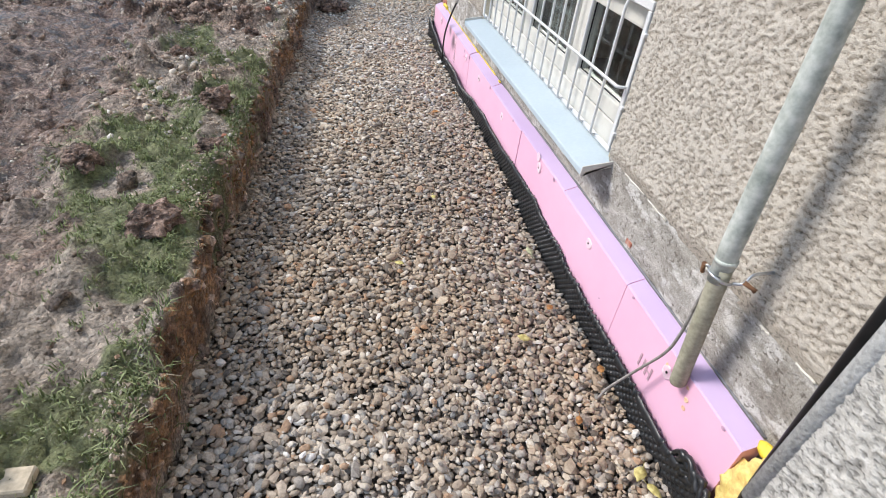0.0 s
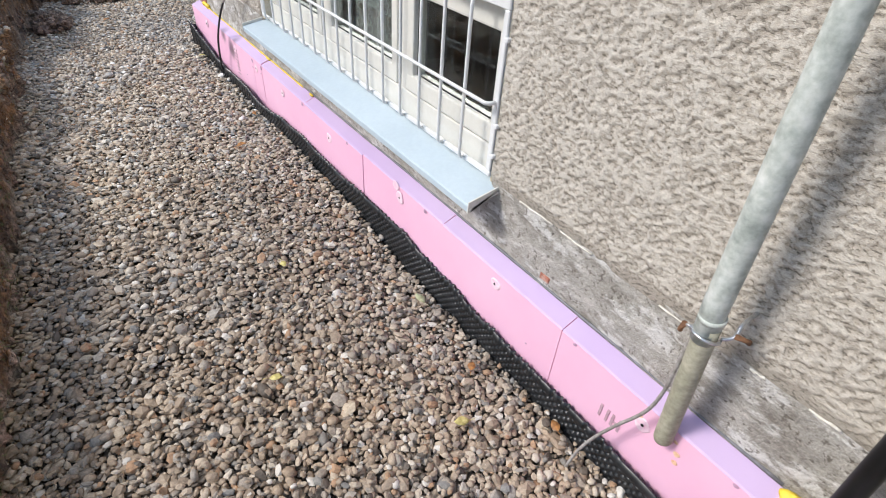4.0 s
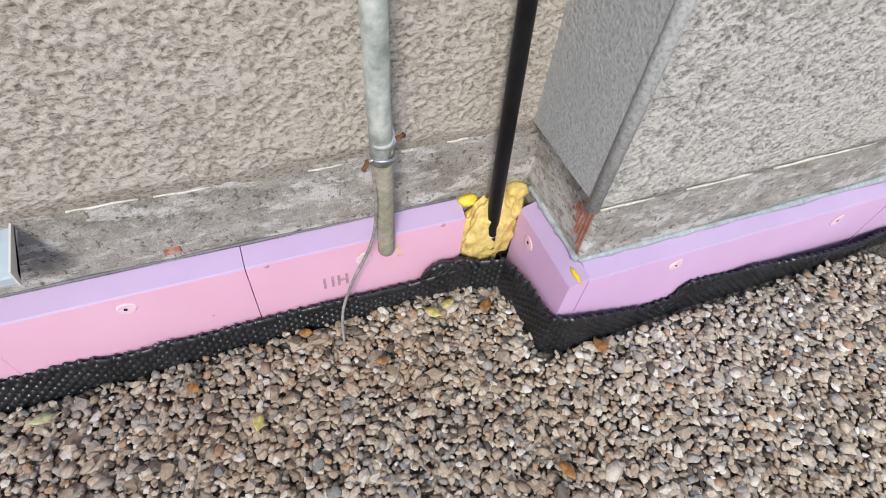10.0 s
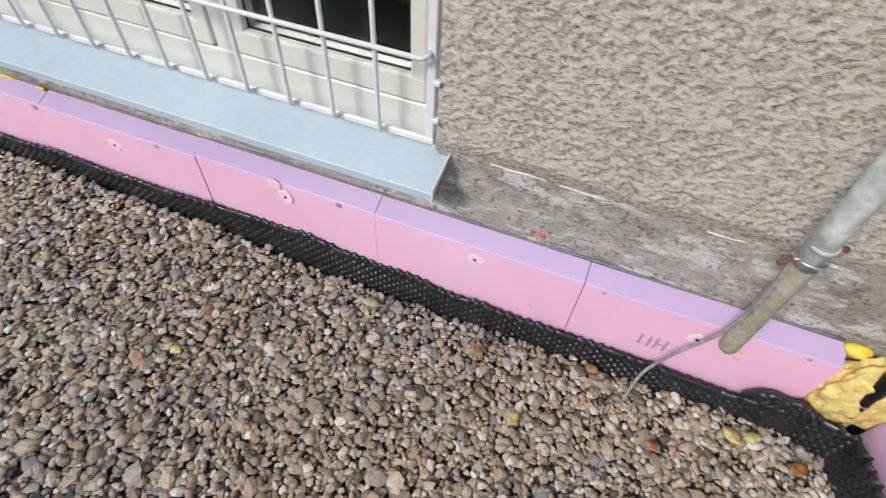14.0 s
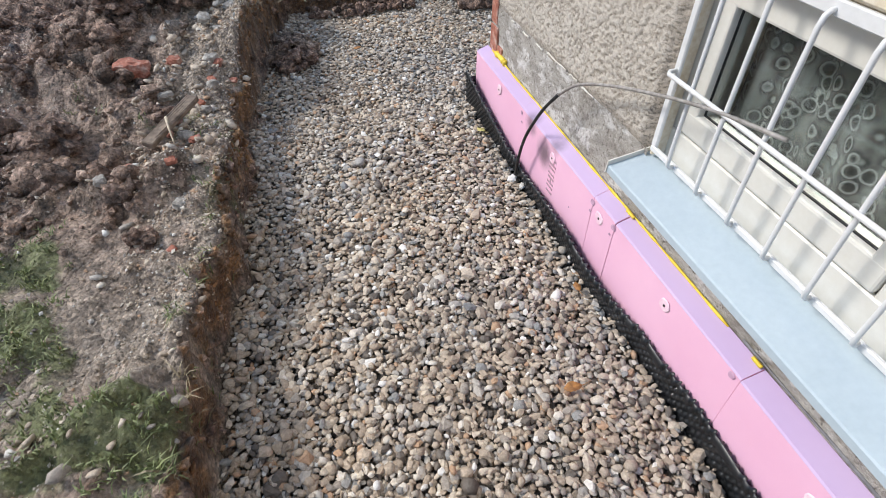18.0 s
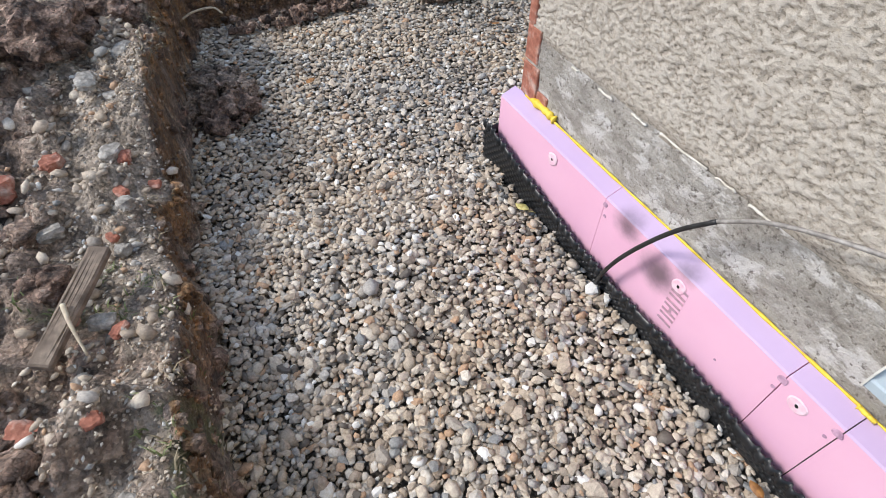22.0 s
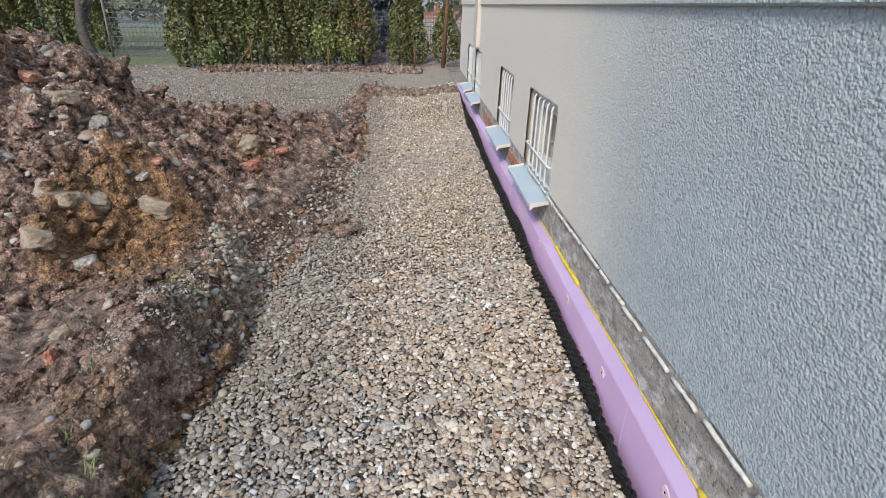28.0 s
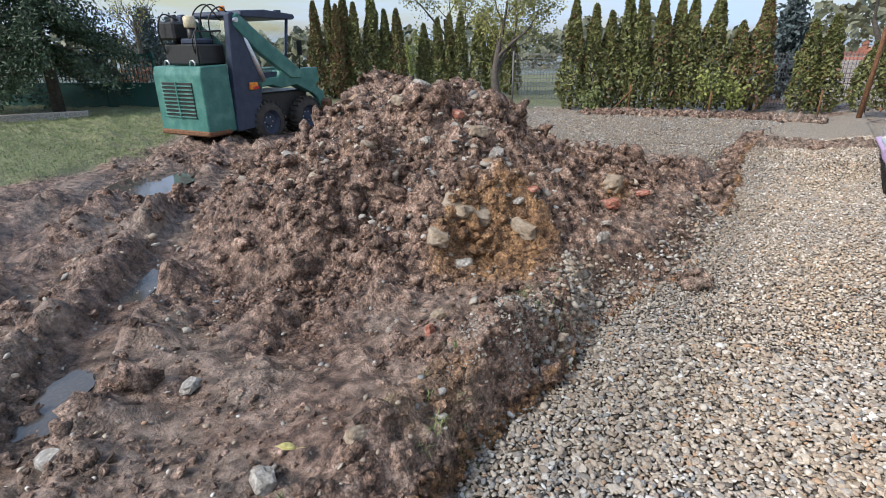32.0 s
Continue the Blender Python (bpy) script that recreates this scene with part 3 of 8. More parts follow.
def slick(x, y):
    """Flats of soaked, smeared silt: rut floors and the places the bucket dragged smooth."""
    where = smooth(5.64, 5.8, y) * smooth(11.4, 10.6, y) * smooth(0.03, 0.0, heap_height(x, y)) * smooth(3.6, 2.8, x - 0.6 * (y - 6))
    spots = 0.0
    for cx, cy, rx, ry in ((0.34, 6.22, 0.22, 0.34), (0.74, 5.98, 0.26, 0.16), (0.85, 7.0, 0.20, 0.36), (1.35, 6.2, 0.22, 0.2), (-0.5, 6.3, 0.3, 0.4)):
        spots = spots + np.exp(-(((x - cx) / rx) ** 2 + ((y - cy) / ry) ** 2) * 1.4)
    floor_w = np.exp(-(track(x, y) / 0.16) ** 4) + 0.8 * np.exp(-((track(x, y) + 0.56) / 0.15) ** 4) + 0.6 * np.exp(-((track(x, y) + 1.15) / 0.16) ** 4)
    return np.clip(where * (np.maximum(spots, floor_w) * (0.75 + 0.5 * fbm(x, y, 0.25, 3, 77)) + 0.6 * smooth(-0.05, -0.3, fbm(x, y, 0.55, 3, 78))), 0, 1)


def land(x, y):
    """Height of the soil, without the gravel."""
    ruts = 0.0
    gate = smooth(5.9, 6.6, y) * smooth(13.5, 11, y) * smooth(0.02, 0.0, heap_height(x, y)) * smooth(1.4, 0.7, track(x, y))
    for c, deep in ((0.0, 0.75), (-0.56, 0.42), (-1.15, 0.5), (-1.75, 0.4), (0.62, 0.25)):
        w = track(x, y) - c
        tread = np.tanh(3 * np.sin((x * 0.70 + y * 0.71) * 46 + 9 * np.abs(w))) * np.exp(-(w / 0.15) ** 4)
        ruts = ruts + deep * (-0.085 * np.exp(-(w / 0.16) ** 4) + (0.072 + 0.07 * fbm(x, y, 0.18, 3, 62)) * np.exp(-((np.abs(w) - 0.25) / 0.075) ** 2)) + 0.017 * tread * smooth(7.2, 7.9, y)
    side = smooth(-2.0, -2.5, x) * smooth(5.5, 4.0, y)
    for c in (-2.75, -3.5, -4.6):
        w = x + 0.1 * fbm(x, y, 2.0, 2, 61) - c
        ruts = ruts + side * (-0.07 * np.exp(-(w / 0.2) ** 2) + 0.05 * np.exp(-((np.abs(w) - 0.33) / 0.12) ** 2)) / np.maximum(gate, 1e-3) * 1.0
    rough = fbm(x, y, 0.5, 5, 10, 0.55)
    lumps = np.maximum(fbm(x, y, 0.22, 4, 20, 0.6), 0) ** 1.3
    calm = 1 - 0.8 * smooth(9, 14, x) - 0.75 * smooth(10.8, 12, y) * smooth(4, 2, x)
    fine = (np.abs(fbm(x, y, 0.09, 3, 25, 0.6)) - 0.3) * (1 - 0.3 * smooth(5.5, 5.9, y))
    churn = np.tanh(1.6 * fbm(x, y, 0.34, 4, 26, 0.5)) * 0.6 * smooth(5.5, 5.9, y) * smooth(10.5, 9, y)
    wet_flat = slick(x, y)
    z = 0.21 - 0.025 * wet_flat + (0.03 * rough + 0.07 * lumps + 0.026 * fine + 0.085 * churn) * np.clip(calm, 0.06, 1) * (1 - 0.75 * wet_flat) + np.where(gate + side > 0.01, ruts * gate, 0)
    mound = smooth(-2.5, -1.6, x) * smooth(-0.75, -0.95, x) * smooth(3.9, 4.5, y) * smooth(6.2, 5.5, y)
    z = z + mound * (0.10 + 0.09 * np.maximum(fbm(x, y, 0.3, 4, 35, 0.6), -0.6))
    crumbs = smooth(-2.1, -1.75, x) * smooth(-1.42, -1.6, x) * smooth(2.8, 3.3, y) * smooth(4.6, 4.2, y)
    z = z + crumbs * 0.06 * np.maximum(fbm(x, y, 0.16, 4, 36, 0.6), -0.2)
    dip = np.exp(-(((x - 2.55) / 0.60) ** 2 + ((y - 10.4) / 0.85) ** 2)) + 0.9 * np.exp(-(track(x, y) / 0.15) ** 4 - ((y - 7.1) / 0.45) ** 4) + 0.85 * np.exp(-(track(x, y) / 0.13) ** 4 - ((y - 8.0) / 0.45) ** 4)
    z = z * (1 - np.clip(dip, 0, 1)) + 0.10 * np.clip(dip, 0, 1)
    h = heap_height(x, y)
    wild = np.tanh(1.5 * fbm(x, y, 0.45, 5, 30, 0.55)) * 0.55
    crumbly = np.clip(smooth(0.01, 0.12, h) + smooth(-0.25, 0.35, fbm(x, y, 0.8, 3, 37)) * np.where(y > 5.2, 0.75, 0.45), 0, 1) * (1 - 0.8 * grassy(x, y)) * np.clip(calm, 0, 1) * smooth(9.6, 8.7, y)
    bits = 0.055 * lumps_of(x, y, 0.24, 1) ** 0.8 * smooth(-0.2, 0.3, fbm(x, y, 0.4, 2, 38)) + 0.030 * lumps_of(x + 0.01, y, 0.09, 2) + 0.024 * lumps_of(x, y, 0.05, 3)
    z = z + crumbly * (bits - 0.05) * (1 - 0.85 * wet_flat)
    z = z + h + smooth(0.02, 0.3, h) * (0.15 * wild + 0.05 * np.tanh(2.2 * fbm(x, y, 0.16, 3, 33, 0.5)))
    ledge = smooth(0.3, 0.9, x) * smooth(2.6, 1.8, x) * smooth(5.3, 5.55, y) * smooth(6.3, 5.75, y)
    z = z + ledge * 0.04 * (1 + 0.8 * rough)
    z = z + 0.075 * np.exp(-(((x - 1.60) / 0.30) ** 2 + ((y - 5.62) / 0.20) ** 2))
    yard = smooth(6.4, 7.4, x) * smooth(9.9, 8.6, y)
    z = z * (1 - yard) + yard * (0.17 + 0.01 * rough)
    far = np.hypot(x - 4, y - 6)
    return z - 0.03 * np.clip(far - 25, 0, 80)


def terrain(x, y):
    d = trench(x, y)
    width = 0.030 + 0.19 * smooth(0.5, 1.5, x) * smooth(4.6, 5.0, y) + 0.28 * smooth(2.1, 3.2, x) * smooth(4.2, 4.7, y)
    k = smooth(0.0, 1.0, -d / width)
    base = gravel_level(x, y) - 0.03
    lip = 0.125 * smooth(5.0, 5.3, y) * smooth(-1.0, -0.75, x) * smooth(1.6, 0.9, x) * smooth(0.26, 0.02, -d) + 0.03 * smooth(5.0, 4.8, y) * smooth(0.06, 0.0, -d)
    z = base * (1 - k) + (land(x, y) - lip) * k
    return z - 0.02 * np.exp(-((d + 0.0) / 0.03) ** 2)


def spaced(a, b, step):
    return np.arange(a, b - 1e-6, step)


gx = np.concatenate([-np.geomspace(420, 6, 22), spaced(-5.5, -2.6, 0.06), spaced(-2.6, -0.9, 0.019), spaced(-0.9, 4.6, 0.0205), spaced(4.6, 5.9, 0.03), spaced(5.9, 9, 0.08), spaced(9, 20, 0.3), np.geomspace(20.5, 420, 22)])
gy = np.concatenate([-np.geomspace(420, 4, 20), spaced(-3.6, -2.0, 0.08), spaced(-2.0, 5.25, 0.032), spaced(5.25, 7.6, 0.018), spaced(7.6, 8.8, 0.03), spaced(8.8, 12.5, 0.07), spaced(12.5, 26, 0.3), np.geomspace(26.5, 420, 20)])
X, Y = np.meshgrid(gx, gy)
Z = terrain(X, Y)
idx = np.arange(X.size).reshape(X.shape)
quads = np.stack([idx[:-1, :-1], idx[:-1, 1:], idx[1:, 1:], idx[1:, :-1]], -1).reshape(-1, 4)
cx, cy = X[:-1, :-1].ravel(), Y[:-1, :-1].ravel()
quads = quads[~((cx > 0.5) & (cx < 8.8) & (cy > -6) & (cy < 3.2))]
ground_mesh = quick_mesh("ground", np.stack([X.ravel(), Y.ravel(), Z.ravel()], 1), quads, True, [M_SOIL])


def put_attr(me, name, values):
    a = me.attributes.new(name, "FLOAT", "POINT")
    a.data.foreach_set("value", np.clip(values, 0, 1).astype(np.float32).ravel())


def clayey(x, y):
    h = heap_height(x, y)
    face = smooth(-0.01, 0.02, -trench(x, y)) * smooth(0.05 + 0.035 * smooth(4.8, 5.2, y), 0.02, -trench(x, y)) * 1.1
    near = smooth(0.03, 0.2, h) * (0.16 + 0.24 * fbm(x, y, 0.35, 3, 52)) + 1.15 * np.exp(-(((x - 2.45) / 0.66) ** 2 + ((y - 6.05) / 0.46) ** 2)) + 0.6 * np.exp(-(((x - 4.15) / 0.25) ** 2 + ((y - 5.85) / 0.16) ** 2)) + 0.3 * np.exp(-(((x - 2.4) / 0.5) ** 2 + ((y - 7.2) / 0.5) ** 2))
    spur = np.exp(-(((x - 0.9) / 0.9) ** 2 + ((y - 5.7) / 0.35) ** 2)) * 0.7
    return np.clip(np.maximum.reduce([face, near, spur]), 0, 1)


def silty(x, y):
    """Grey silt: the strip along the first trench, and skins of drying mud in the wheel tracks."""
    return np.clip(np.maximum(smooth(5.3, 4.9, y) * (0.12 + 0.88 * smooth(-2.3, -1.85, x)) * (1 - 0.6 * smooth(2.3, 3.1, y) * smooth(-1.4, -1.6, x)), 0.4 * smooth(-0.1, 0.4, fbm(x, y, 0.9, 3, 53)) * smooth(0.03, 0.0, heap_height(x, y)) * smooth(5.0, 5.5, y)), 0, 1)


def gravelly(x, y):
    t = smooth(-0.02, 0.03, trench(x, y))
    return np.clip(t * smooth(9.6, 9.0, x), 0, 1)


def yardy(x, y):
    return smooth(6.2, 7.2, x + 0.4 * fbm(x, y, 1, 3, 51)) * smooth(12.2, 11.7, x) * smooth(10.2, 9.0, y) * np.maximum(smooth(0.03, -0.02, trench(x, y)), smooth(9.0, 9.6, x))


put_attr(ground_mesh, "grass", grassy(X, Y))
put_attr(ground_mesh, "clay", clayey(X, Y))
put_attr(ground_mesh, "gravel", gravelly(X, Y))
put_attr(ground_mesh, "silt", np.maximum(silty(X, Y), 0.5 * slick(X, Y)))
put_attr(ground_mesh, "yard", yardy(X, Y))
put_attr(ground_mesh, "slick", np.maximum(slick(X, Y), 0.5 * grassy(X, Y)))
wetness = smooth(0.02, -0.06, Z - 0.21) * smooth(0.1, 0.25, -trench(X, Y)) * 0.9 + 0.35 * smooth(5.6, 6.4, Y) * smooth(2.0, 1.0, X - 0.5 * (Y - 6)) * smooth(12, 10, Y)
# shade on the undercut bank face, painted in through the wetness darkening
face_shade = smooth(0.0, 0.02, -trench(X, Y)) * smooth(0.055, 0.03, -trench(X, Y))
far_mud = 1.0 * smooth(-1.85, -2.25, X + 0.25 * fbm(X, Y, 0.6, 3, 54)) * smooth(5.4, 4.6, Y)
put_attr(ground_mesh, "wet_shade", np.maximum.reduce([wetness, 0.85 * slick(X, Y), 0.8 * face_shade, far_mud]))
ground = new("ground", ground_mesh)
tagged(ground, "churned brown garden soil with banks, ruts and turf", "ground", kind="structure")


# ---- river gravel: every pebble is a closed stone ----
def pebble_forms(count=40, rough=0.27, flat=(0.34, 0.66), square=0.85, seed=5):
    """Rounded stones of 12 corners each, in many proportions."""
    g = (1 + 5 ** 0.5) / 2
    verts = [Vector(v).normalized() for v in ((-1, g, 0), (1, g, 0), (-1, -g, 0), (1, -g, 0), (0, -1, g), (0, 1, g), (0, -1, -g), (0, 1, -g), (g, 0, -1), (g, 0, 1), (-g, 0, -1), (-g, 0, 1))]
    faces = [(0, 11, 5), (0, 5, 1), (0, 1, 7), (0, 7, 10), (0, 10, 11), (1, 5, 9), (5, 11, 4), (11, 10, 2), (10, 7, 6), (7, 1, 8), (3, 9, 4), (3, 4, 2), (3, 2, 6), (3, 6, 8), (3, 8, 9), (4, 9, 5), (2, 4, 11), (6, 2, 10), (8, 6, 7), (9, 8, 1)]
    unit, rng, forms = np.array(verts), np.random.RandomState(seed), []
    for _ in range(count):
        s = np.array([1.12, rng.uniform(0.55, 0.98), rng.uniform(*flat)])
        blocky = np.abs(unit).max(1, keepdims=True) ** -square
        forms.append(unit * blocky * (1 + rng.uniform(-rough, rough, (len(unit), 1))) * s)
    return forms, np.array(faces)


FORMS, FORM_FACES = pebble_forms()
CLOD_FORMS, _ = pebble_forms(24, 0.42, (0.55, 0.9), 0.2, 9)


def octa_forms(count=24, seed=21):
    """Sharp grit of six corners."""
    rng = np.random.RandomState(seed)
    unit = np.array([(1, 0, 0), (0, 1, 0), (-1, 0, 0), (0, -1, 0), (0, 0, 1), (0, 0, -1)], float)
    faces = np.array([(0, 1, 4), (1, 2, 4), (2, 3, 4), (3, 0, 4), (1, 0, 5), (2, 1, 5), (3, 2, 5), (0, 3, 5)])
    return [unit * rng.uniform(0.7, 1.2, (6, 1)) * np.array([1, rng.uniform(0.6, 1), rng.uniform(0.5, 0.9)]) for _ in range(count)], faces


OCTA, OCTA_FACES = octa_forms()


def crumb_forms(count=26, seed=31):
    """Crumbly lumps of 42 corners: knobs on knobs."""
    rng, out = random.Random(seed), []
    for _ in range(count):
        bm = bmesh.new()
        bmesh.ops.create_icosphere(bm, subdivisions=2, radius=1)
        o = Vector((rng.uniform(-50, 50), rng.uniform(-50, 50), rng.uniform(-50, 50)))
        s = Vector((1.1, rng.uniform(0.65, 1.0), rng.uniform(0.55, 0.9)))
        pts = []
        for v in bm.verts:
            k = 1 + 0.55 * noise.noise(v.co * 1.4 + o) + 0.6 * noise.noise(v.co * 3.3 + o)
            pts.append((v.co.x * k * s.x, v.co.y * k * s.y, v.co.z * k * s.z))
        faces = np.array([[v.index for v in f.verts] for f in bm.faces])
        out.append(np.array(pts))
        bm.free()
    return out, faces


def stones_mesh(name, px, py, pz, size, seed, material, tilt=0.5, forms=None, form_faces=None, shade=True, broken=0.0):
    """Many stones in one mesh; broken: the share of them with sharp edges."""
    forms = FORMS if forms is None else forms
    form_faces = FORM_FACES if form_faces is None else form_faces
    rng = np.random.RandomState(seed)
    n = len(px)
    pick = rng.randint(0, len(forms), n)
    v = np.array(forms)[pick] * size[:, None, None]
    yaw, ta, tb = rng.uniform(0, 6.283, n), rng.uniform(-tilt, tilt, n), rng.uniform(-tilt, tilt, n)

    def turn(v, a, i, j):
        c, s = np.cos(a)[:, None], np.sin(a)[:, None]
        vi, vj = v[:, :, i].copy(), v[:, :, j].copy()
        v[:, :, i], v[:, :, j] = c * vi - s * vj, s * vi + c * vj

    turn(v, ta, 1, 2)
    turn(v, tb, 0, 2)
    turn(v, yaw, 0, 1)
    v += np.stack([px, py, pz], 1)[:, None, :]
    k = v.shape[1]
    f = form_faces[None] + (np.arange(n) * k)[:, None, None]
    me = quick_mesh(name, v.reshape(-1, 3), f.reshape(-1, 3), shade, [material])
    if shade and broken:
        me.polygons.foreach_set("use_smooth", np.repeat(rng.rand(n) > broken, len(form_faces)))
    return me


def scatter(x0, x1, y0, y1, step, seed):
    rng = np.random.RandomState(seed)
    ax, ay = np.meshgrid(np.arange(x0, x1, step), np.arange(y0, y1, step * 0.87))
    ax[1::2] += step / 2
    return (ax + rng.uniform(-0.45, 0.45, ax.shape) * step).ravel(), (ay + rng.uniform(-0.45, 0.45, ay.shape) * step).ravel(), rng


def clear_of_house(x, y):
    """False behind the membrane of either wall and of the bay."""
    front = np.where(y < -0.775, -0.385, -0.05)
    return (x < front) | (y > wall_b(x) + 0.045)


def gravel_bed(name, label, region, step, seed, mean, far=False):
    px, py, rng = scatter(*region, step, seed)
    keep = (trench(px, py) > 0.005 - 0.05 * (rng.rand(len(px)) < 0.25)) & clear_of_house(px, py)
    px, py = px[keep], py[keep]
    n = len(px)
    size = np.clip(rng.lognormal(math.log(mean), 0.30, n), 0.0048, 0.026)
    pz = gravel_level(px, py) - 0.010 + rng.uniform(-0.010, 0.010, n)
    extra = rng.rand(n) < 0.09
    px, py = np.r_[px, px[extra] + rng.normal(0, 0.008, extra.sum())], np.r_[py, py[extra] + rng.normal(0, 0.008, extra.sum())]
    pz, size = np.r_[pz, pz[extra] + 0.014], np.r_[size, size[extra] * rng.uniform(0.7, 1.15, extra.sum())]
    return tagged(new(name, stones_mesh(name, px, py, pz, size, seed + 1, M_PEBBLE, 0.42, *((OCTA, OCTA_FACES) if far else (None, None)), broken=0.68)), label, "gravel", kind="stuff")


gravel_bed("gravel_bed", "grey, tan and white river pebbles filling the trench", (-1.6, 0.0, -2.2, 3.9), 0.0164, 11, 0.0104)
gravel_bed("gravel_bed", "grey, tan and white river pebbles at the house corner", (-1.35, 2.6, 3.7, 5.6), 0.0164, 12, 0.0099)
gravel_bed("gravel_bed", "tan river pebbles along the second wall", (2.6, 5.4, 3.5, 5.4), 0.0168, 13, 0.0112, True)
gravel_bed("gravel_bed", "tan river pebbles at the trench's far end", (5.4, 9.4, 3.4, 5.3), 0.0205, 14, 0.0138, True)

# ---- the house ----
# unseen upper walls, raised this high to hold sky light off the gravel
HEIGHT = 6.0
FACE = 0.045       # plane of the first wall's plinth
WIN_Y, WIN_Z = (0.45, 2.44), (0.50, 1.075)


def sheet(name, u0, u1, v0, v1, step, place, relief, holes=(), material=None):
    """A wall's render as a sheet of small facets: place(u, v, h) gives the corner, relief(u, v) its height."""
    us, vs = np.arange(u0, u1 + step * 0.5, step), np.arange(v0, v1 + step * 0.5, step)
    us[-1], vs[-1] = u1, v1
    U, V = np.meshgrid(us, vs)
    H = relief(U, V)
    P = place(U, V, H)
    i = np.arange(U.size).reshape(U.shape)
    q = np.stack([i[:-1, :-1], i[:-1, 1:], i[1:, 1:], i[1:, :-1]], -1).reshape(-1, 4)
    cu, cv = (U[:-1, :-1] + step / 2).ravel(), (V[:-1, :-1] + step / 2).ravel()
    keep = np.ones(len(q), bool)
    for a0, a1, b0, b1 in holes:
        keep &= ~((cu > a0) & (cu < a1) & (cv > b0) & (cv < b1))
    q = q[keep]
    me = quick_mesh(name, np.stack(P, -1).reshape(-1, 3), q, True, [material])
    # roughcast colour reads this height: recesses and the jamb slope are painted darker
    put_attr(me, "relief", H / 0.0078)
    return me


def dashes(u, v, seed):
    """Thrown plaster: flat crumbs drawn out sideways, with steep rims, 0 in the pits to 1 on the crests."""
    bend = 0.010 * fbm(u, v, 0.07, 2, seed + 7)
    coarse = fbm((u + bend) * 0.66, (v + bend * 0.6 + 0.45 * u) * 1.05, 0.0068, 2, seed, 0.5) + 0.22 * fbm(u, v, 0.03, 2, seed + 3)
    return 0.5 + 0.5 * np.tanh(3.6 * coarse + 0.8)


def roughcast(u, v):
    lower = smooth(0.0, 0.03, v - 0.52 - 0.012 * fbm(u, v * 0, 0.25, 3, 81))
    return (0.0010 + 0.0058 * dashes(u, v, 80)) * lower - 0.020 * smooth(WIN_Y[1] + 0.060, WIN_Y[1] + 0.004, u) * smooth(WIN_Y[0], WIN_Y[1], u) * smooth(WIN_Z[1] + 0.09, WIN_Z[1] + 0.03, v)


house = thing("house_wall_first", "beige roughcast house wall on a grey cement plinth", "wall", kind="structure")
y0, y1, z0, z1 = -0.836, 3.76, -0.4, HEIGHT
wall = bmesh.new()
for lo, hi in (((0.066, y0, z0), (0.40, WIN_Y[0], z1)), ((0.066, WIN_Y[1], z0), (0.40, y1 - 0.43, z1)), ((0.066, WIN_Y[0], z0), (0.40, WIN_Y[1], WIN_Z[0] - 0.03)), ((0.066, WIN_Y[0], WIN_Z[1]), (0.40, WIN_Y[1], z1))):
    add_box(wall, lo, hi)
part("masonry", wall, M_CREAM, house)
hole = [(WIN_Y[0], WIN_Y[1], WIN_Z[0] - 0.035, WIN_Z[1] + 0.026)]
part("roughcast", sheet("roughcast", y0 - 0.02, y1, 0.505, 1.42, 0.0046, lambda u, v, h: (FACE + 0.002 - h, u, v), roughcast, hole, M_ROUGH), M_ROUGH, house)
part("upper_render", box((FACE - 0.006, y0, 1.42), (0.06, y1, HEIGHT)), M_BEIGE, house)
part("plinth", sheet("plinth", y0 - 0.02, y1, 0.0, 0.52, 0.02, lambda u, v, h: (FACE - h, u, v), lambda u, v: 0.004 * fbm(u, v, 0.12, 4, 85), [(WIN_Y[0], WIN_Y[1], WIN_Z[0] - 0.03, 9)], M_PLINTH), M_PLINTH, house)

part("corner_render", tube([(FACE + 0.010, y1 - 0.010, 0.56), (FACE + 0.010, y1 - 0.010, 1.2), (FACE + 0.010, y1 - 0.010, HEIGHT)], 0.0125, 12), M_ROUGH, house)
part("corner_plinth", box((FACE + 0.004, y1 - 0.06, 0.0), (FACE + 0.10, y1 - 0.006, 0.56), 0.006), M_PLINTH, house)

# the bay that stands forward beside the corner: a shaded return and a lit front
BAY = -0.275
bay = thing("house_wall_bay", "grey rendered bay wall with a chipped brick corner", "wall", kind="structure")
part("masonry", box((BAY + 0.012, -4.5, z0), (0.40, -0.857, HEIGHT)), M_GREY, bay)


def bay_relief(u, v):
    lower = smooth(0.0, 0.03, v - 0.50 - 0.012 * fbm(u, v * 0, 0.25, 3, 83))
    return (0.0045 + (0.0072 * dashes(u, v, 84) - 0.0036) * (0.25 + 0.75 * smooth(-0.822, -0.895, u))) * lower


RETURN = -0.812    # face of the thick render on the bay's return
part("render_coat", box((BAY + 0.012, -0.862, 0.535), (FACE, RETURN - 0.006, HEIGHT), 0.004), M_GREY, bay)
part("return_render", sheet("return_render", BAY + 0.008, FACE, 0.535, 1.5, 0.0065, lambda u, v, h: (u, RETURN - 0.006 + h, v), lambda u, v: bay_relief(u, v) * 0.6 + 0.004, (), M_GREY), M_GREY, bay)
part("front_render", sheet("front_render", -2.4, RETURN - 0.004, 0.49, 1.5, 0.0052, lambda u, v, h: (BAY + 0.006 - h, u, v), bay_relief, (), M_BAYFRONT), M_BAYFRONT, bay)
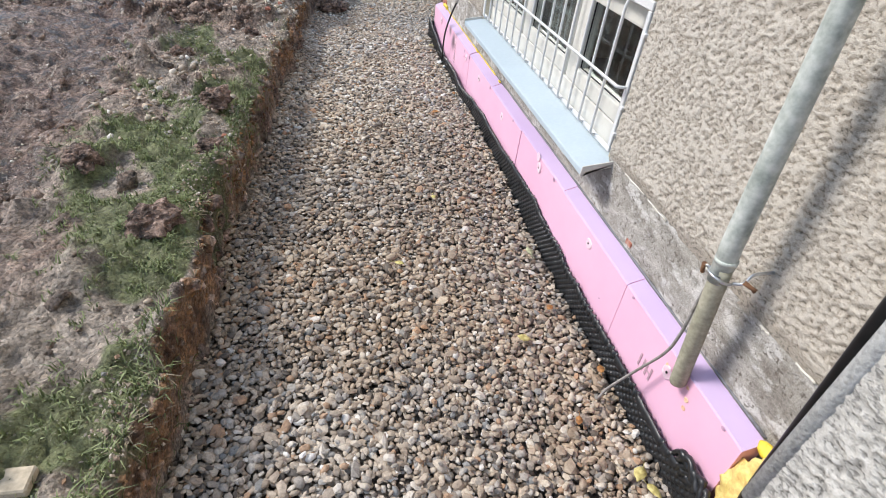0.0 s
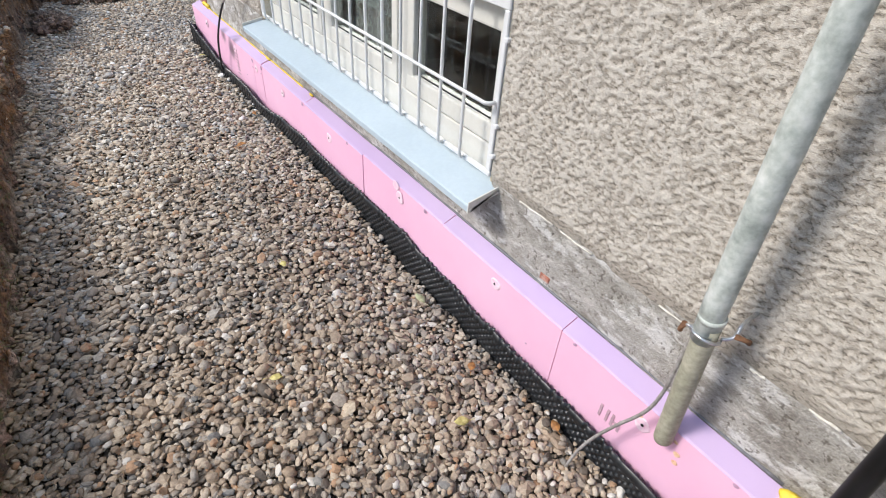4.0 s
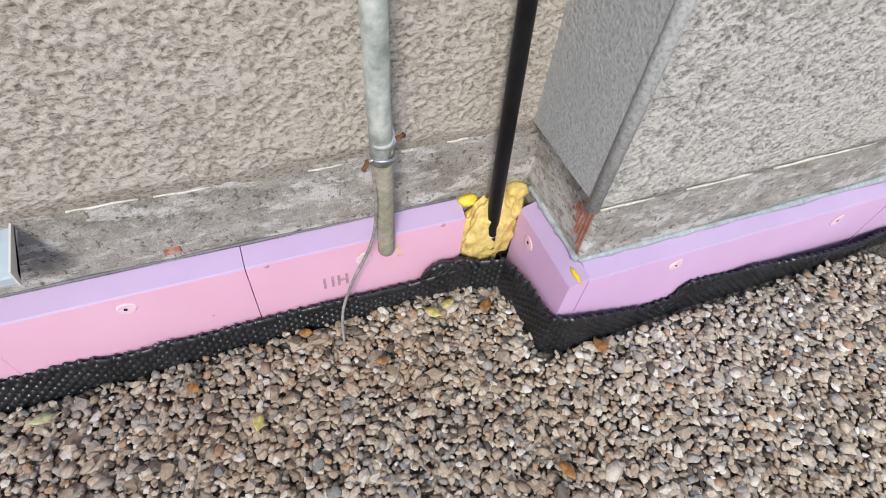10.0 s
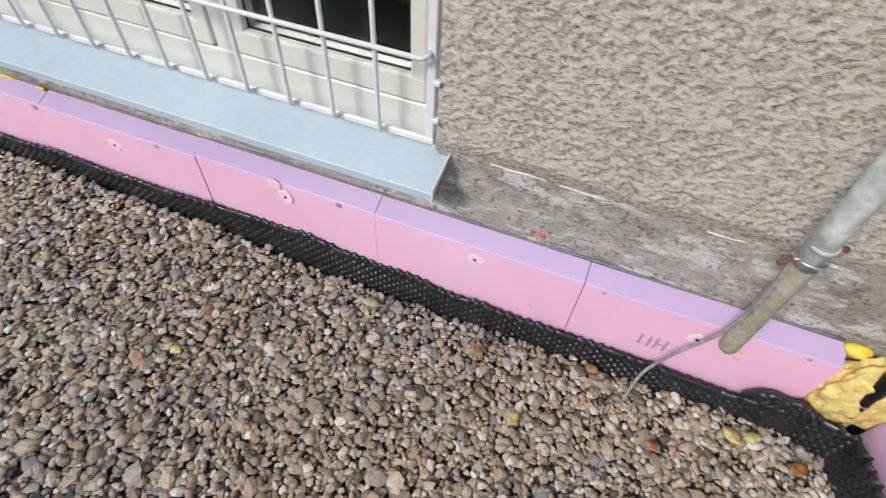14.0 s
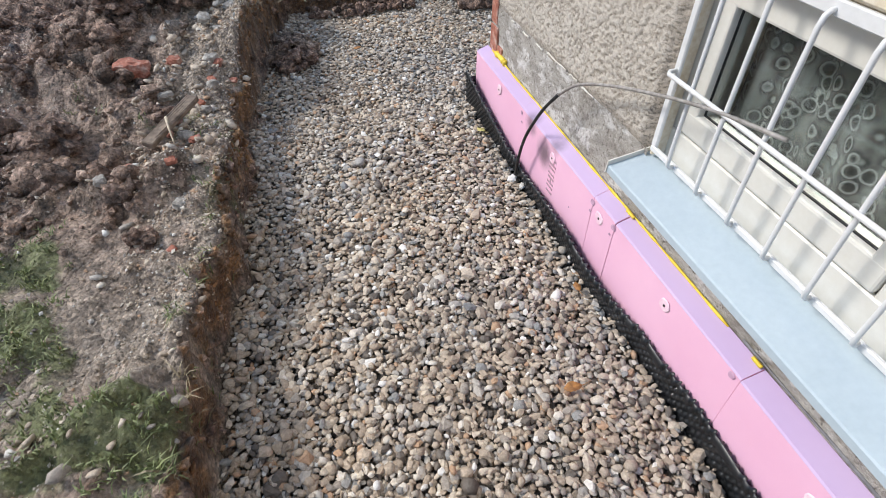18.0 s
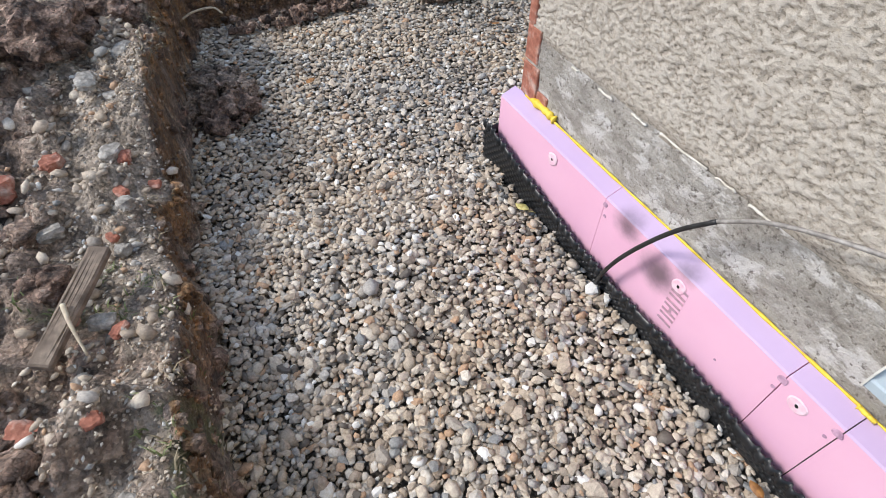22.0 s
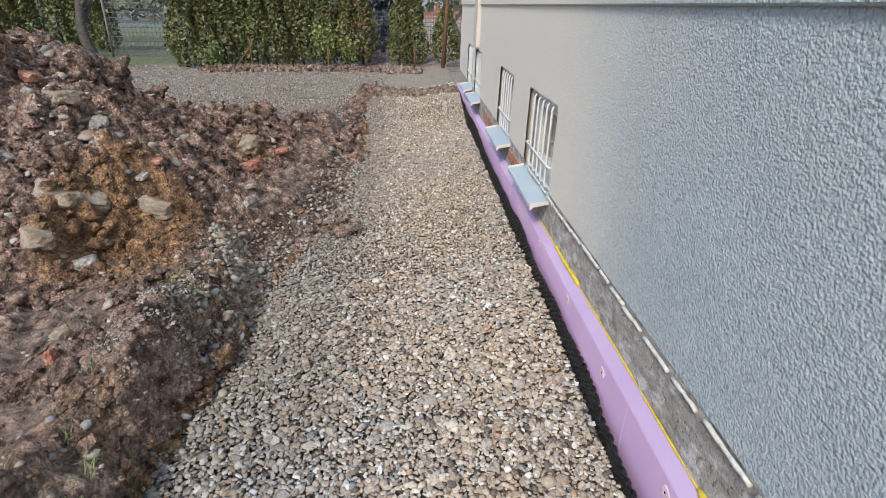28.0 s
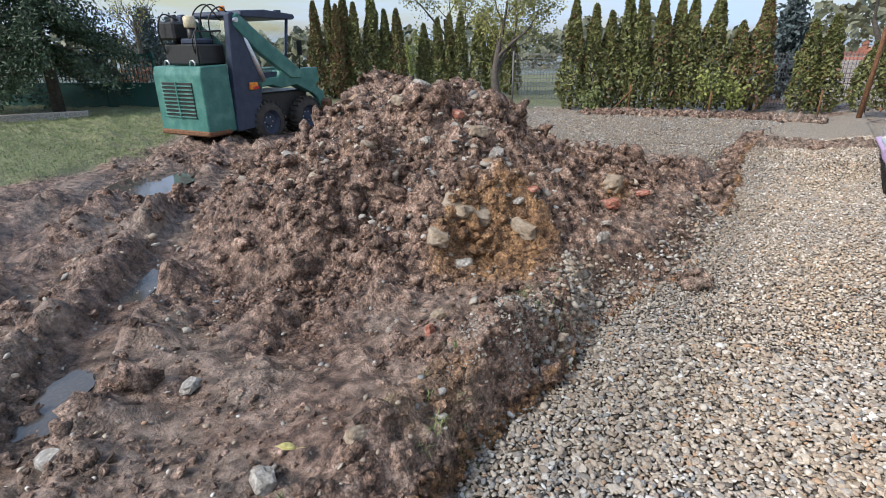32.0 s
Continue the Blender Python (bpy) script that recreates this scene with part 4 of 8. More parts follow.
part("front_plinth", sheet("front_plinth", -2.4, -0.861, 0.0, 0.498, 0.02, lambda u, v, h: (BAY + 0.003 - h, u, v), lambda u, v: 0.0025 * fbm(u, v, 0.1, 4, 86), (), M_PLINTH), M_PLINTH, bay)
part("return_plinth", sheet("return_plinth", BAY + 0.012, FACE, 0.0, 0.56, 0.02, lambda u, v, h: (u, -0.8485 + h, v), lambda u, v: 0.0015 * fbm(u, v, 0.1, 4, 87), (), M_PLINTH), M_PLINTH, bay)
part("corner_render", tube([(BAY + 0.013, RETURN - 0.013, 0.50), (BAY + 0.013, RETURN - 0.013, 1.0), (BAY + 0.013, RETURN - 0.013, 2.4)], 0.0175, 14), M_GREY, bay)
part("corner_plinth", tube([(BAY + 0.016, -0.861, 0.0), (BAY + 0.016, -0.861, 0.50)], 0.0165, 12), M_PLINTH, bay)

# the second wall, a touch out of square, in smoother grey-beige render
SWING = math.atan(-0.0215)
WALL_B = pose(0, 3.762, 0, 0, 0, math.degrees(SWING))
WINS = [(2.60, 3.36), (4.03, 4.74), (6.22, 6.92), (7.28, 7.92)]
LEN = 9.35
TOPS = 1.03
second = thing("house_wall_second", "smooth grey-beige rendered house wall above pale mortar edges", "wall", kind="structure", at=WALL_B)
bm = bmesh.new()
cuts = [0.075] + [v for w in WINS for v in w] + [LEN]
for a, b in zip(cuts[0::2], cuts[1::2]):
    add_box(bm, (a, -0.42, z0), (b, -0.02, HEIGHT))
for a, b in WINS:
    add_box(bm, (a, -0.42, z0), (b, -0.02, 0.47))
    add_box(bm, (a, -0.42, TOPS), (b, -0.02, HEIGHT))
part("masonry", bm, M_BEIGE, second)
holes = [(a, b, 0.46, TOPS) for a, b in WINS]
part("lower_render", sheet("lower_render", 0.042, LEN, 0.52, 1.545, 0.03, lambda u, v, h: (u, 0.004 + h, v), lambda u, v: 0.002 * fbm(u, v, 0.3, 3, 88), holes, M_WALL_B), M_WALL_B, second)
part("upper_render", box((0.036, -0.01, 1.545), (LEN, 0.022, HEIGHT), 0.006), M_WALL_B, second)
part("plinth", sheet("plinth", 0.05, LEN, 0.0, 0.52, 0.025, lambda u, v, h: (u, -0.004 + h, v), lambda u, v: 0.005 * fbm(u, v, 0.15, 4, 89), [(a, b, 0.46, 9) for a, b in WINS], M_PLINTH), M_PLINTH, second)
bm = bmesh.new()
add_box(bm, (6.15 + 0.4, 0.0, 1.06), (6.15 + 0.75, 0.05, HEIGHT), 0.006)
part("pilaster", bm, M_BEIGE, second)
# hidden walls and roof close the house
core = thing("house_core", "near-black back wall closing the unlit house", "wall", kind="structure")
shell = bmesh.new()
add_box(shell, (1.2, -4.4, -0.3), (1.3, 2.6, HEIGHT))
add_box(shell, (1.2, 2.55, -0.3), (9.0, 2.65, HEIGHT))
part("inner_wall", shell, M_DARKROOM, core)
roof = thing("house_roof", "flat dark roof slab closing the house", "roof", kind="structure")
part("slab", box((-0.28, -4.5, HEIGHT), (9.5, 3.5, HEIGHT + 0.15)), M_GREYBACK, roof)
tagged(new("cellar_floor", quick_mesh("cellar_floor", [(0.4, -4.5, 0.02), (9.3, -4.5, 0.02), (9.3, 3.4, 0.02), (0.4, 3.4, 0.02)], [(0, 1, 2, 3)], False, [M_DARKROOM])), "cellar floor in near-black for the unlit room", "floor", kind="structure")


# ---- insulation boards along the foot of the walls ----
DEPTH = 0.063


def board(name, a, b, frame_m, lift=0.0, out=0.0):
    """A foam board from a to b along the wall: upright face, sloping top, standing in the gravel. frame_m: along, out of the wall, up."""
    prof = [(0.002, -0.2), (DEPTH + out, -0.2), (DEPTH + out, 0.268 + lift), (DEPTH + out - 0.004, 0.273 + lift), (0.004, 0.294 + lift)]
    bm = bmesh.new()
    ends = []
    for u in (a, b):
        ends.append([bm.verts.new(frame_m @ Vector((u, d, z))) for d, z in prof])
    k = len(prof)
    for i in range(k):
        f = bm.faces.new((ends[0][i], ends[0][(i + 1) % k], ends[1][(i + 1) % k], ends[1][i]))
        f.material_index = 1 if i in (2, 3) else 0
    bm.faces.new(ends[0][::-1])
    bm.faces.new(ends[1])
    bmesh.ops.recalc_face_normals(bm, faces=bm.faces)
    return bm


def spot(frame_m, u, z, d, r, seed, thick=0.002):
    """A thin round patch with an uneven rim on a board's face."""
    rng = random.Random(seed)
    bm = bmesh.new()
    k = [rng.uniform(0.7, 1.15) for _ in range(14)]
    rim = [(r * (k[i - 1] + 2 * k[i] + k[(i + 1) % 14]) / 4, 2 * math.pi * i / 14) for i in range(14)]
    lo = [bm.verts.new(frame_m @ Vector((u + q * math.cos(a), d, z + q * math.sin(a)))) for q, a in rim]
    hi = [bm.verts.new(frame_m @ Vector((u + 0.85 * q * math.cos(a), d + thick, z + 0.85 * q * math.sin(a)))) for q, a in rim]
    for i in range(14):
        bm.faces.new((lo[i], lo[(i + 1) % 14], hi[(i + 1) % 14], hi[i]))
    bm.faces.new(hi)
    bmesh.ops.recalc_face_normals(bm, faces=bm.faces)
    return bm


# frames: along the wall, out of the wall, up
A_FRAME = Matrix(((0, -1, 0, FACE), (1, 0, 0, 0), (0, 0, 1, 0), (0, 0, 0, 1)))
R_FRAME = Matrix(((1, 0, 0, 0), (0, 1, 0, -0.857), (0, 0, 1, 0), (0, 0, 0, 1)))
F_FRAME = Matrix(((0, -1, 0, BAY + 0.008), (1, 0, 0, 0), (0, 0, 1, 0), (0, 0, 0, 1)))
B_FRAME = WALL_B @ Matrix.Translation((0, -0.008, 0))


def boarding(label, seams, frame_m, screws, seed, material=None):
    ins = thing("insulation_strip", label, "insulation")
    rng = random.Random(seed)
    made = []
    for a, b in zip(seams, seams[1:]):
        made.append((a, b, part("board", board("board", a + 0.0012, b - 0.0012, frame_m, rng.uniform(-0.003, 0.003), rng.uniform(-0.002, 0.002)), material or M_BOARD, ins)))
        made[-1][2].data.materials.append(M_BOARD_TOP)
    for i, (u, z) in enumerate(screws):
        host = next((o for a, b, o in made if a <= u <= b), made[0][2])
        part("plaster_dab", spot(frame_m, u, z, DEPTH + 0.001, 0.027, seed + i, 0.0025), M_PALE, host, "pale smoothed patch")
        part("screw_hole", spot(frame_m, u, z, DEPTH + 0.0035, 0.0052, seed + i + 50, 0.001), M_HOLE, host, "dark anchor hole")
    return ins


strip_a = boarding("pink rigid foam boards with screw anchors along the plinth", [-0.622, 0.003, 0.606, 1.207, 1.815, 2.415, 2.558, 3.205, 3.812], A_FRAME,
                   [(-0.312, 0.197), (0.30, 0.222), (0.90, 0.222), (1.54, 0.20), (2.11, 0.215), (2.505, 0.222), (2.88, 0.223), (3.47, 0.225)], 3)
strip_r = boarding("short pink foam board on the bay's return", [-0.333, -0.030], R_FRAME, [(-0.116, 0.212)], 30, M_BOARD_SKYLIT)
strip_f = boarding("pink foam boards along the bay's front", [-3.2, -2.1, -1.50, -0.8565], F_FRAME, [(-1.176, 0.222), (-1.86, 0.203)], 40, M_BOARD_SKYLIT)
strip_b = boarding("pink foam boards along the second wall", [0.047, 1.03, 2.27, 3.5, 4.75, 6.0, 7.25, 8.5, 9.36], B_FRAME, [(0.7, 0.22), (1.28, 0.21), (1.82, 0.235), (2.46, 0.25), (3.1, 0.22), (3.9, 0.22), (5.2, 0.22)], 60, M_BOARD_SKYLIT)
# scuffs, foam drips and pin holes on the boards
M_STAIN = plain("orange_foam_stain", [(0.3, (0.72, 0.42, 0.28)), (0.7, (0.82, 0.56, 0.36))], 60, 0.7)
M_SCUFF = plain("bruised_foam", [(0.3, (0.42, 0.24, 0.36)), (0.7, (0.58, 0.36, 0.48))], 60, 0.75)
for k, (u, z, q, mat) in enumerate(((-0.30, 0.215, 0.009, M_STAIN), (-0.415, 0.20, 0.010, M_STAIN), (-0.42, 0.17, 0.008, M_STAIN), (-0.40, 0.235, 0.007, M_STAIN), (-0.55, 0.262, 0.008, M_SCUFF), (-0.05, 0.26, 0.007, M_SCUFF), (0.12, 0.10, 0.004, M_SCUFF), (0.72, 0.262, 0.010, M_SCUFF),
                                   (0.93, 0.262, 0.024, M_PALE), (1.35, 0.26, 0.009, M_SCUFF), (1.84, 0.256, 0.012, M_SCUFF), (2.42, 0.25, 0.014, M_SCUFF), (2.43, 0.215, 0.006, M_SCUFF), (2.56, 0.25, 0.014, M_SCUFF), (2.565, 0.21, 0.006, M_SCUFF), (3.2, 0.25, 0.010, M_SCUFF), (3.19, 0.21, 0.006, M_SCUFF), (2.70, 0.12, 0.004, M_SCUFF))):
    host = min(strip_a.children, key=lambda o: abs(sum(v.co.y for v in o.data.vertices) / len(o.data.vertices) - u) if o.name.startswith("board") else 99)
    part("stain" if mat is M_STAIN else "scuff", spot(A_FRAME, u, z, DEPTH + 0.0012, q, 700 + k, 0.0015), mat, host)
# faded print on two boards: plain bars in place of the maker's letters
for host, u0, z0b, upright, n in ((strip_a.children[6], 2.845, 0.225, True, 4), (strip_a.children[0], -0.262, 0.095, False, 2)):
    for i in range(n):
        strokes = ((0.0, 0.0, 0.008, 0.05), (0.024, 0.0, 0.032, 0.05), (0.008, 0.02 + 0.02 * (i % 2), 0.024, 0.028 + 0.02 * (i % 2)))
        for a0, c0, a1, c1 in strokes[: 3 if i % 2 == 0 else 2]:
            lo, hi = ((a0 + 0.042 * i, c0), (a1 + 0.042 * i, c1)) if not upright else ((c0, -a1 - 0.042 * i), (c1, -a0 - 0.042 * i))
            part("print_mark", box((u0 + lo[0], DEPTH + 0.001, z0b + lo[1]), (u0 + hi[0], DEPTH + 0.0024, z0b + hi[1]), m=A_FRAME), M_INK, host, "grey printed mark")

# sealing strips behind the boards' tops
def bead(points, r, seed, material, name, owner, label=""):
    rng = random.Random(seed)
    pts = arc(points, 10)
    bm = tube(pts, [r * rng.uniform(0.55, 1.25) for _ in pts], 6)
    return part(name, bm, material, owner, label, True)


seal = thing("sealant_bead", "yellow foam sealant squeezed out behind the boards", "sealant")
bead([(FACE - 0.006, 1.95, 0.293), (FACE - 0.008, 2.3, 0.296), (FACE - 0.010, 2.62, 0.297), (FACE - 0.009, 3.0, 0.297), (FACE - 0.010, 3.4, 0.298), (FACE - 0.006, 3.74, 0.297)], 0.0042, 1, M_YELLOW, "bead", seal)
bead([(FACE - 0.004, 3.56, 0.302), (FACE - 0.008, 3.62, 0.308), (FACE - 0.004, 3.70, 0.303)], 0.014, 2, M_YELLOW, "lump", seal)
for za, zb in ((1.82, 1.85), (2.4, 2.44)):
    bead([(FACE - 0.012, za, 0.296), (FACE - 0.014, (za + zb) / 2, 0.297), (FACE - 0.012, zb, 0.296)], 0.006, int(100 * za), M_YELLOW, "dab", seal)
seal_b = thing("sealant_bead", "yellow sealant line behind the second wall's boards", "sealant")
pts_b = [B_FRAME @ Vector(p) for p in ((0.3, 0.008, 0.295), (0.8, 0.010, 0.297), (1.4, 0.009, 0.296), (2.2, 0.008, 0.295), (2.9, 0.010, 0.297), (3.6, 0.008, 0.296))]
bead(pts_b, 0.004, 3, M_YELLOW, "bead", seal_b)
bead([B_FRAME @ Vector(p) for p in ((0.48, 0.01, 0.30), (0.55, 0.016, 0.305), (0.64, 0.01, 0.30))], 0.011, 4, M_YELLOW, "lump", seal_b)
bead([B_FRAME @ Vector(p) for p in ((1.85, 0.01, 0.30), (2.1, 0.016, 0.305), (2.3, 0.01, 0.30))], 0.010, 5, M_YELLOW, "lump", seal_b)
felt = thing("bitumen_strip", "grey bitumen strip between plinth and boards", "flashing")
bead([(FACE - 0.002, -0.61, 0.299), (FACE - 0.003, 0.2, 0.300), (FACE - 0.002, 1.0, 0.299), (FACE - 0.002, 1.9, 0.299)], 0.0042, 6, M_GREYBACK, "strip", felt)
bead([(BAY + 0.004, -0.85, 0.298), (BAY - 0.002, -1.4, 0.299), (BAY - 0.002, -2.4, 0.298)], 0.0125, 7, M_PALEBACK, "strip", felt)
bead([(FACE - 0.02, -0.846, 0.300), (-0.12, -0.845, 0.299), (BAY + 0.004, -0.845, 0.298)], 0.0115, 8, M_PALEBACK, "strip", felt)

# ---- dimpled membrane in front of the boards ----
def membrane(path, tops, step, name, label, seed, laps, period=0.031):
    """Lengths of studded sheet along a path of (x, y); tops: path length, height of the torn upper rim; laps: where lengths meet."""
    pts = np.array(path)
    seg = np.hypot(*np.diff(pts, axis=0).T)
    run = np.r_[0, np.cumsum(seg)]
    s = np.arange(0, run[-1], step)
    px, py = np.interp(s, run, pts[:, 0]), np.interp(s, run, pts[:, 1])
    tx, ty = np.gradient(px, s), np.gradient(py, s)
    k = np.hypot(tx, ty)
    nx, ny = ty / k, -tx / k
    top = np.interp(s, [t[0] for t in tops], [t[1] for t in tops]) + 0.006 * fbm(s, s * 0, 0.12, 3, seed)
    rows = 46
    v = np.linspace(0, 1, rows)[:, None]
    z = -0.095 + (top[None] + 0.095) * v
    S = np.broadcast_to(s[None], z.shape)
    hexs = np.cos(S * 2 * math.pi / period) * np.cos(z * 2 * math.pi / 0.029)
    stud = 0.0105 * smooth(0.12, 0.55, hexs)
    wave = 0.006 * fbm(S, z, 0.3, 3, seed + 5) + 0.014 * v ** 2 * fbm(S, z * 0, 0.5, 2, seed + 9)
    off = -(stud + wave)
    off = np.r_[off, off[-1:] + 0.004, off[-1:] + 0.005]
    z = np.r_[z, z[-1:], z[-1:] - 0.03]
    V = np.stack([px[None] + nx[None] * off, py[None] + ny[None] * off, z], -1)
    roll = thing(name, label, "membrane")
    edges = [0] + [int(np.searchsorted(s, c)) for c in laps] + [len(s)]
    for a, b in zip(edges, edges[1:]):
        for piece, rows_of in (("studded_sheet", slice(0, rows)), ("top_rim", slice(rows - 1, None))):
            W = V[rows_of, a:min(b + 1, len(s))]
            i = np.arange(W.shape[0] * W.shape[1]).reshape(W.shape[:2])
            q = np.stack([i[:-1, :-1], i[:-1, 1:], i[1:, 1:], i[1:, :-1]], -1).reshape(-1, 4)
            part(piece, quick_mesh(piece, W.reshape(-1, 3), q, True, [M_MEMBRANE]), M_MEMBRANE, roll)
    return roll


membrane([(-0.052, 3.85), (-0.046, 3.0), (-0.042, 2.0), (-0.042, 1.0), (-0.044, 0.2), (-0.05, -0.45), (-0.07, -0.66), (-0.10, -0.735), (-0.21, -0.762), (-0.345, -0.766), (-0.375, -0.83), (-0.366, -1.3), (-0.366, -2.5)],
         [(0, 0.16), (0.15, 0.15), (0.38, 0.09), (0.75, 0.05), (1.2, 0.08), (1.45, 0.055), (1.95, 0.072), (2.35, 0.083), (3.03, 0.078), (3.25, 0.058), (3.8, 0.044), (4.3, 0.05), (4.45, 0.09), (4.6, 0.12), (4.75, 0.13), (4.9, 0.155), (5.06, 0.095), (5.2, 0.04), (5.33, 0.034), (5.36, 0.10), (5.85, 0.092), (6.6, 0.06)],
         0.0052, "dimpled_membrane", "black studded drainage membrane rising from the gravel beside the boards", 7, (1.9, 4.55, 5.35))
membrane([(-0.05, wall_b(0) + 0.035), (2.0, wall_b(2) + 0.028), (9.3, wall_b(9.3) + 0.03)], [(0, 0.12), (0.6, 0.10), (1.3, 0.122), (2.2, 0.165), (2.5, 0.15), (3, 0.165), (4.5, 0.18), (6.9, 0.235), (9.3, 0.24)],
         0.0098, "dimpled_membrane", "black studded drainage membrane along the second wall", 9, (2.25, 4.6), 0.048)
flap_rng = random.Random(4)
flap = bmesh.new()
for i in range(5):
    add_tube(flap, arc([(-0.045 - 0.004 * i, -0.49 - 0.02 * i, 0.06), (-0.052, -0.52 - 0.028 * i, 0.105 + 0.012 * (i % 2)), (-0.05 - 0.006 * i, -0.58 - 0.02 * i, 0.08)], 6), [0.011 * flap_rng.uniform(0.7, 1.3) for _ in range(13)], 6)
torn = part("torn_membrane_flap", flap, M_MEMBRANE, None, "", True)
tagged(torn, "crumpled black flap of torn studded membrane", "membrane")

# ---- yellow construction foam round the foot of the black pipe ----
def lump_mesh(center, size, seed, sub=4, amp=0.35, scale=1.6):
    bm = bmesh.new()
    bmesh.ops.create_icosphere(bm, subdivisions=sub, radius=1)
    for v in bm.verts:
        n = noise.fractal(v.co * scale + Vector((seed * 3.1, seed, 0)), 1.0, 2.1, 4)
        c = noise.cell(v.co * scale * 1.7 + Vector((seed, 0, 7))) * 0.25
        v.co = v.co * (1 + amp * n + amp * 0.3 * c)
        v.co = Vector((v.co.x * size[0], v.co.y * size[1], v.co.z * size[2])) + Vector(center)
    return bm


foam = thing("expanding_foam", "lumpy yellow expanding foam round the pipe's foot", "foam")
part("lump", lump_mesh((-0.006, -0.712, 0.170), (0.048, 0.092, 0.145), 2, 5, 0.20, 3.2), M_FOAM, foam, shade=True)
part("lump", lump_mesh((0.02, -0.71, 0.10), (0.045, 0.10, 0.12), 4, 3, 0.2, 2.0), M_FOAM, foam, shade=True)
part("lump", lump_mesh((0.006, -0.782, 0.255), (0.046, 0.038, 0.05), 9, 3, 0.2, 2.0), M_FOAM, foam, shade=True)
part("lump", lump_mesh((0.02, -0.80, 0.30), (0.03, 0.036, 0.024), 5, 3, 0.18, 2.0), M_FOAM, foam, shade=True)
part("lump", lump_mesh((0.03, -0.645, 0.29), (0.02, 0.03, 0.018), 6, 3, 0.3, 2.0), M_YELLOW, foam, shade=True)
foam_b = thing("expanding_foam", "yellow foam seam over the bay's corner board", "foam")
part("lump", lump_mesh((-0.305, -0.825, 0.284), (0.030, 0.007, 0.004), 8, 3, 0.3, 2.0), M_YELLOW, foam_b, shade=True)

# ---- pipes and cables on the first wall ----
conduit = thing("galvanised_pipe", "weathered grey galvanised pipe with a stained lower end", "pipe")
part("upper_tube", tube([(-0.064, -0.354, 0.60), (-0.069, -0.348, 0.7), (-0.074, -0.336, 1.0), (-0.078, -0.315, 1.5), (-0.088, -0.25, 3.3)], 0.0255, 20), M_GALV, conduit)
low = tube([(-0.034, -0.374, 0.232), (-0.035, -0.3735, 0.237), (-0.064, -0.3555, 0.605), (-0.066, -0.354, 0.64)], [0.0225, 0.0235, 0.0240, 0.0240], 20)
part("lower_tube", low, M_GALV_LOW, conduit, "cream lichen-stained end piece")
part("mouth", tube([(-0.034, -0.374, 0.2315), (-0.0338, -0.3741, 0.2295)], [0.019, 0.0185], 16), M_HOLE, conduit, "dark open pipe end")
part("sleeve", tube([(-0.0665, -0.3525, 0.655), (-0.0672, -0.352, 0.667)], 0.0272, 20), M_GALV, conduit)
br = thing("pipe_bracket", "rusty wire bracket holding the galvanised pipe", "bracket")
ring = [(-0.064 + 0.029 * math.cos(a), -0.355 + 0.029 * math.sin(a), 0.612 - 0.010 * math.cos(a)) for a in np.linspace(0.35 * math.pi, 1.75 * math.pi, 19)]
part("ring", tube(ring, 0.0042, 6), M_STEEL, br)
part("wire_loop", tube(arc([(-0.062, -0.327, 0.612), (-0.080, -0.318, 0.618), (-0.086, -0.326, 0.626), (-0.076, -0.336, 0.622)], 5), 0.0034, 6), M_STEEL, br)
part("bolt", tube([(-0.086, -0.316, 0.624), (-0.078, -0.310, 0.600), (-0.074, -0.309, 0.592)], [0.0065, 0.005, 0.006], 8), M_RUST, br, "rusty bolt")
part("arm", tube(arc([(-0.045, -0.380, 0.610), (-0.030, -0.395, 0.622), (-0.010, -0.392, 0.645), (0.045, -0.392, 0.650)], 6), 0.0042, 8), M_STEEL, br)
part("anchor", tube([(-0.034, -0.398, 0.628), (-0.020, -0.414, 0.622), (-0.014, -0.420, 0.618)], [0.0065, 0.005, 0.007], 8), M_RUST, br, "rusty wall anchor")
wire = tagged(part("earth_wire", tube(arc([(-0.060, -0.332, 0.60), (-0.070, -0.336, 0.50), (-0.068, -0.335, 0.40), (-0.066, -0.318, 0.30), (-0.070, -0.265, 0.17), (-0.085, -0.228, 0.07), (-0.115, -0.214, 0.0), (-0.14, -0.212, -0.085)], 8), 0.0046, 8), M_CABLE, None, "", True), "stiff grey wire hanging from the pipe into the gravel", "wire")
drain = thing("black_pipe", "glossy black downpipe standing in yellow foam", "pipe")
part("tube", tube([(-0.034, -0.712, 0.13), (-0.033, -0.708, 0.2), (-0.020, -0.667, 1.0), (0.0, -0.545, 3.3)], 0.0205, 24), M_BLACKPIPE, drain)
part("collar", tube([(-0.0325, -0.7085, 0.188), (-0.0324, -0.7080, 0.194)], 0.0222, 24), M_STEEL, drain)
clamp = thing("pipe_clamp", "bright zinc clamp round the black pipe", "clamp")
for dz in (0.988, 1.008):
    part("band", tube([(-0.020 + 0.0245 * math.cos(a), -0.667 + 0.0245 * math.sin(a), dz) for a in np.linspace(0, 2 * math.pi, 19)], 0.0052, 6), M_STEEL, clamp)
part("ear", box((-0.034, -0.640, 0.983), (-0.018, -0.612, 1.013), 0.003), M_STEEL, clamp)
part("ear", box((-0.028, -0.716, 0.983), (-0.014, -0.693, 1.013), 0.003), M_STEEL, clamp)
part("bolt", tube([(-0.046, -0.624, 0.998), (-0.010, -0.624, 0.998)], 0.0065, 8), M_STEEL, clamp)
part("rod", tube([(0.0, -0.667, 0.998), (0.06, -0.667, 0.998)], 0.004, 8), M_STEEL, clamp)
hose = thing("cable", "black and grey cable arching from the grille into the gravel", "cable")
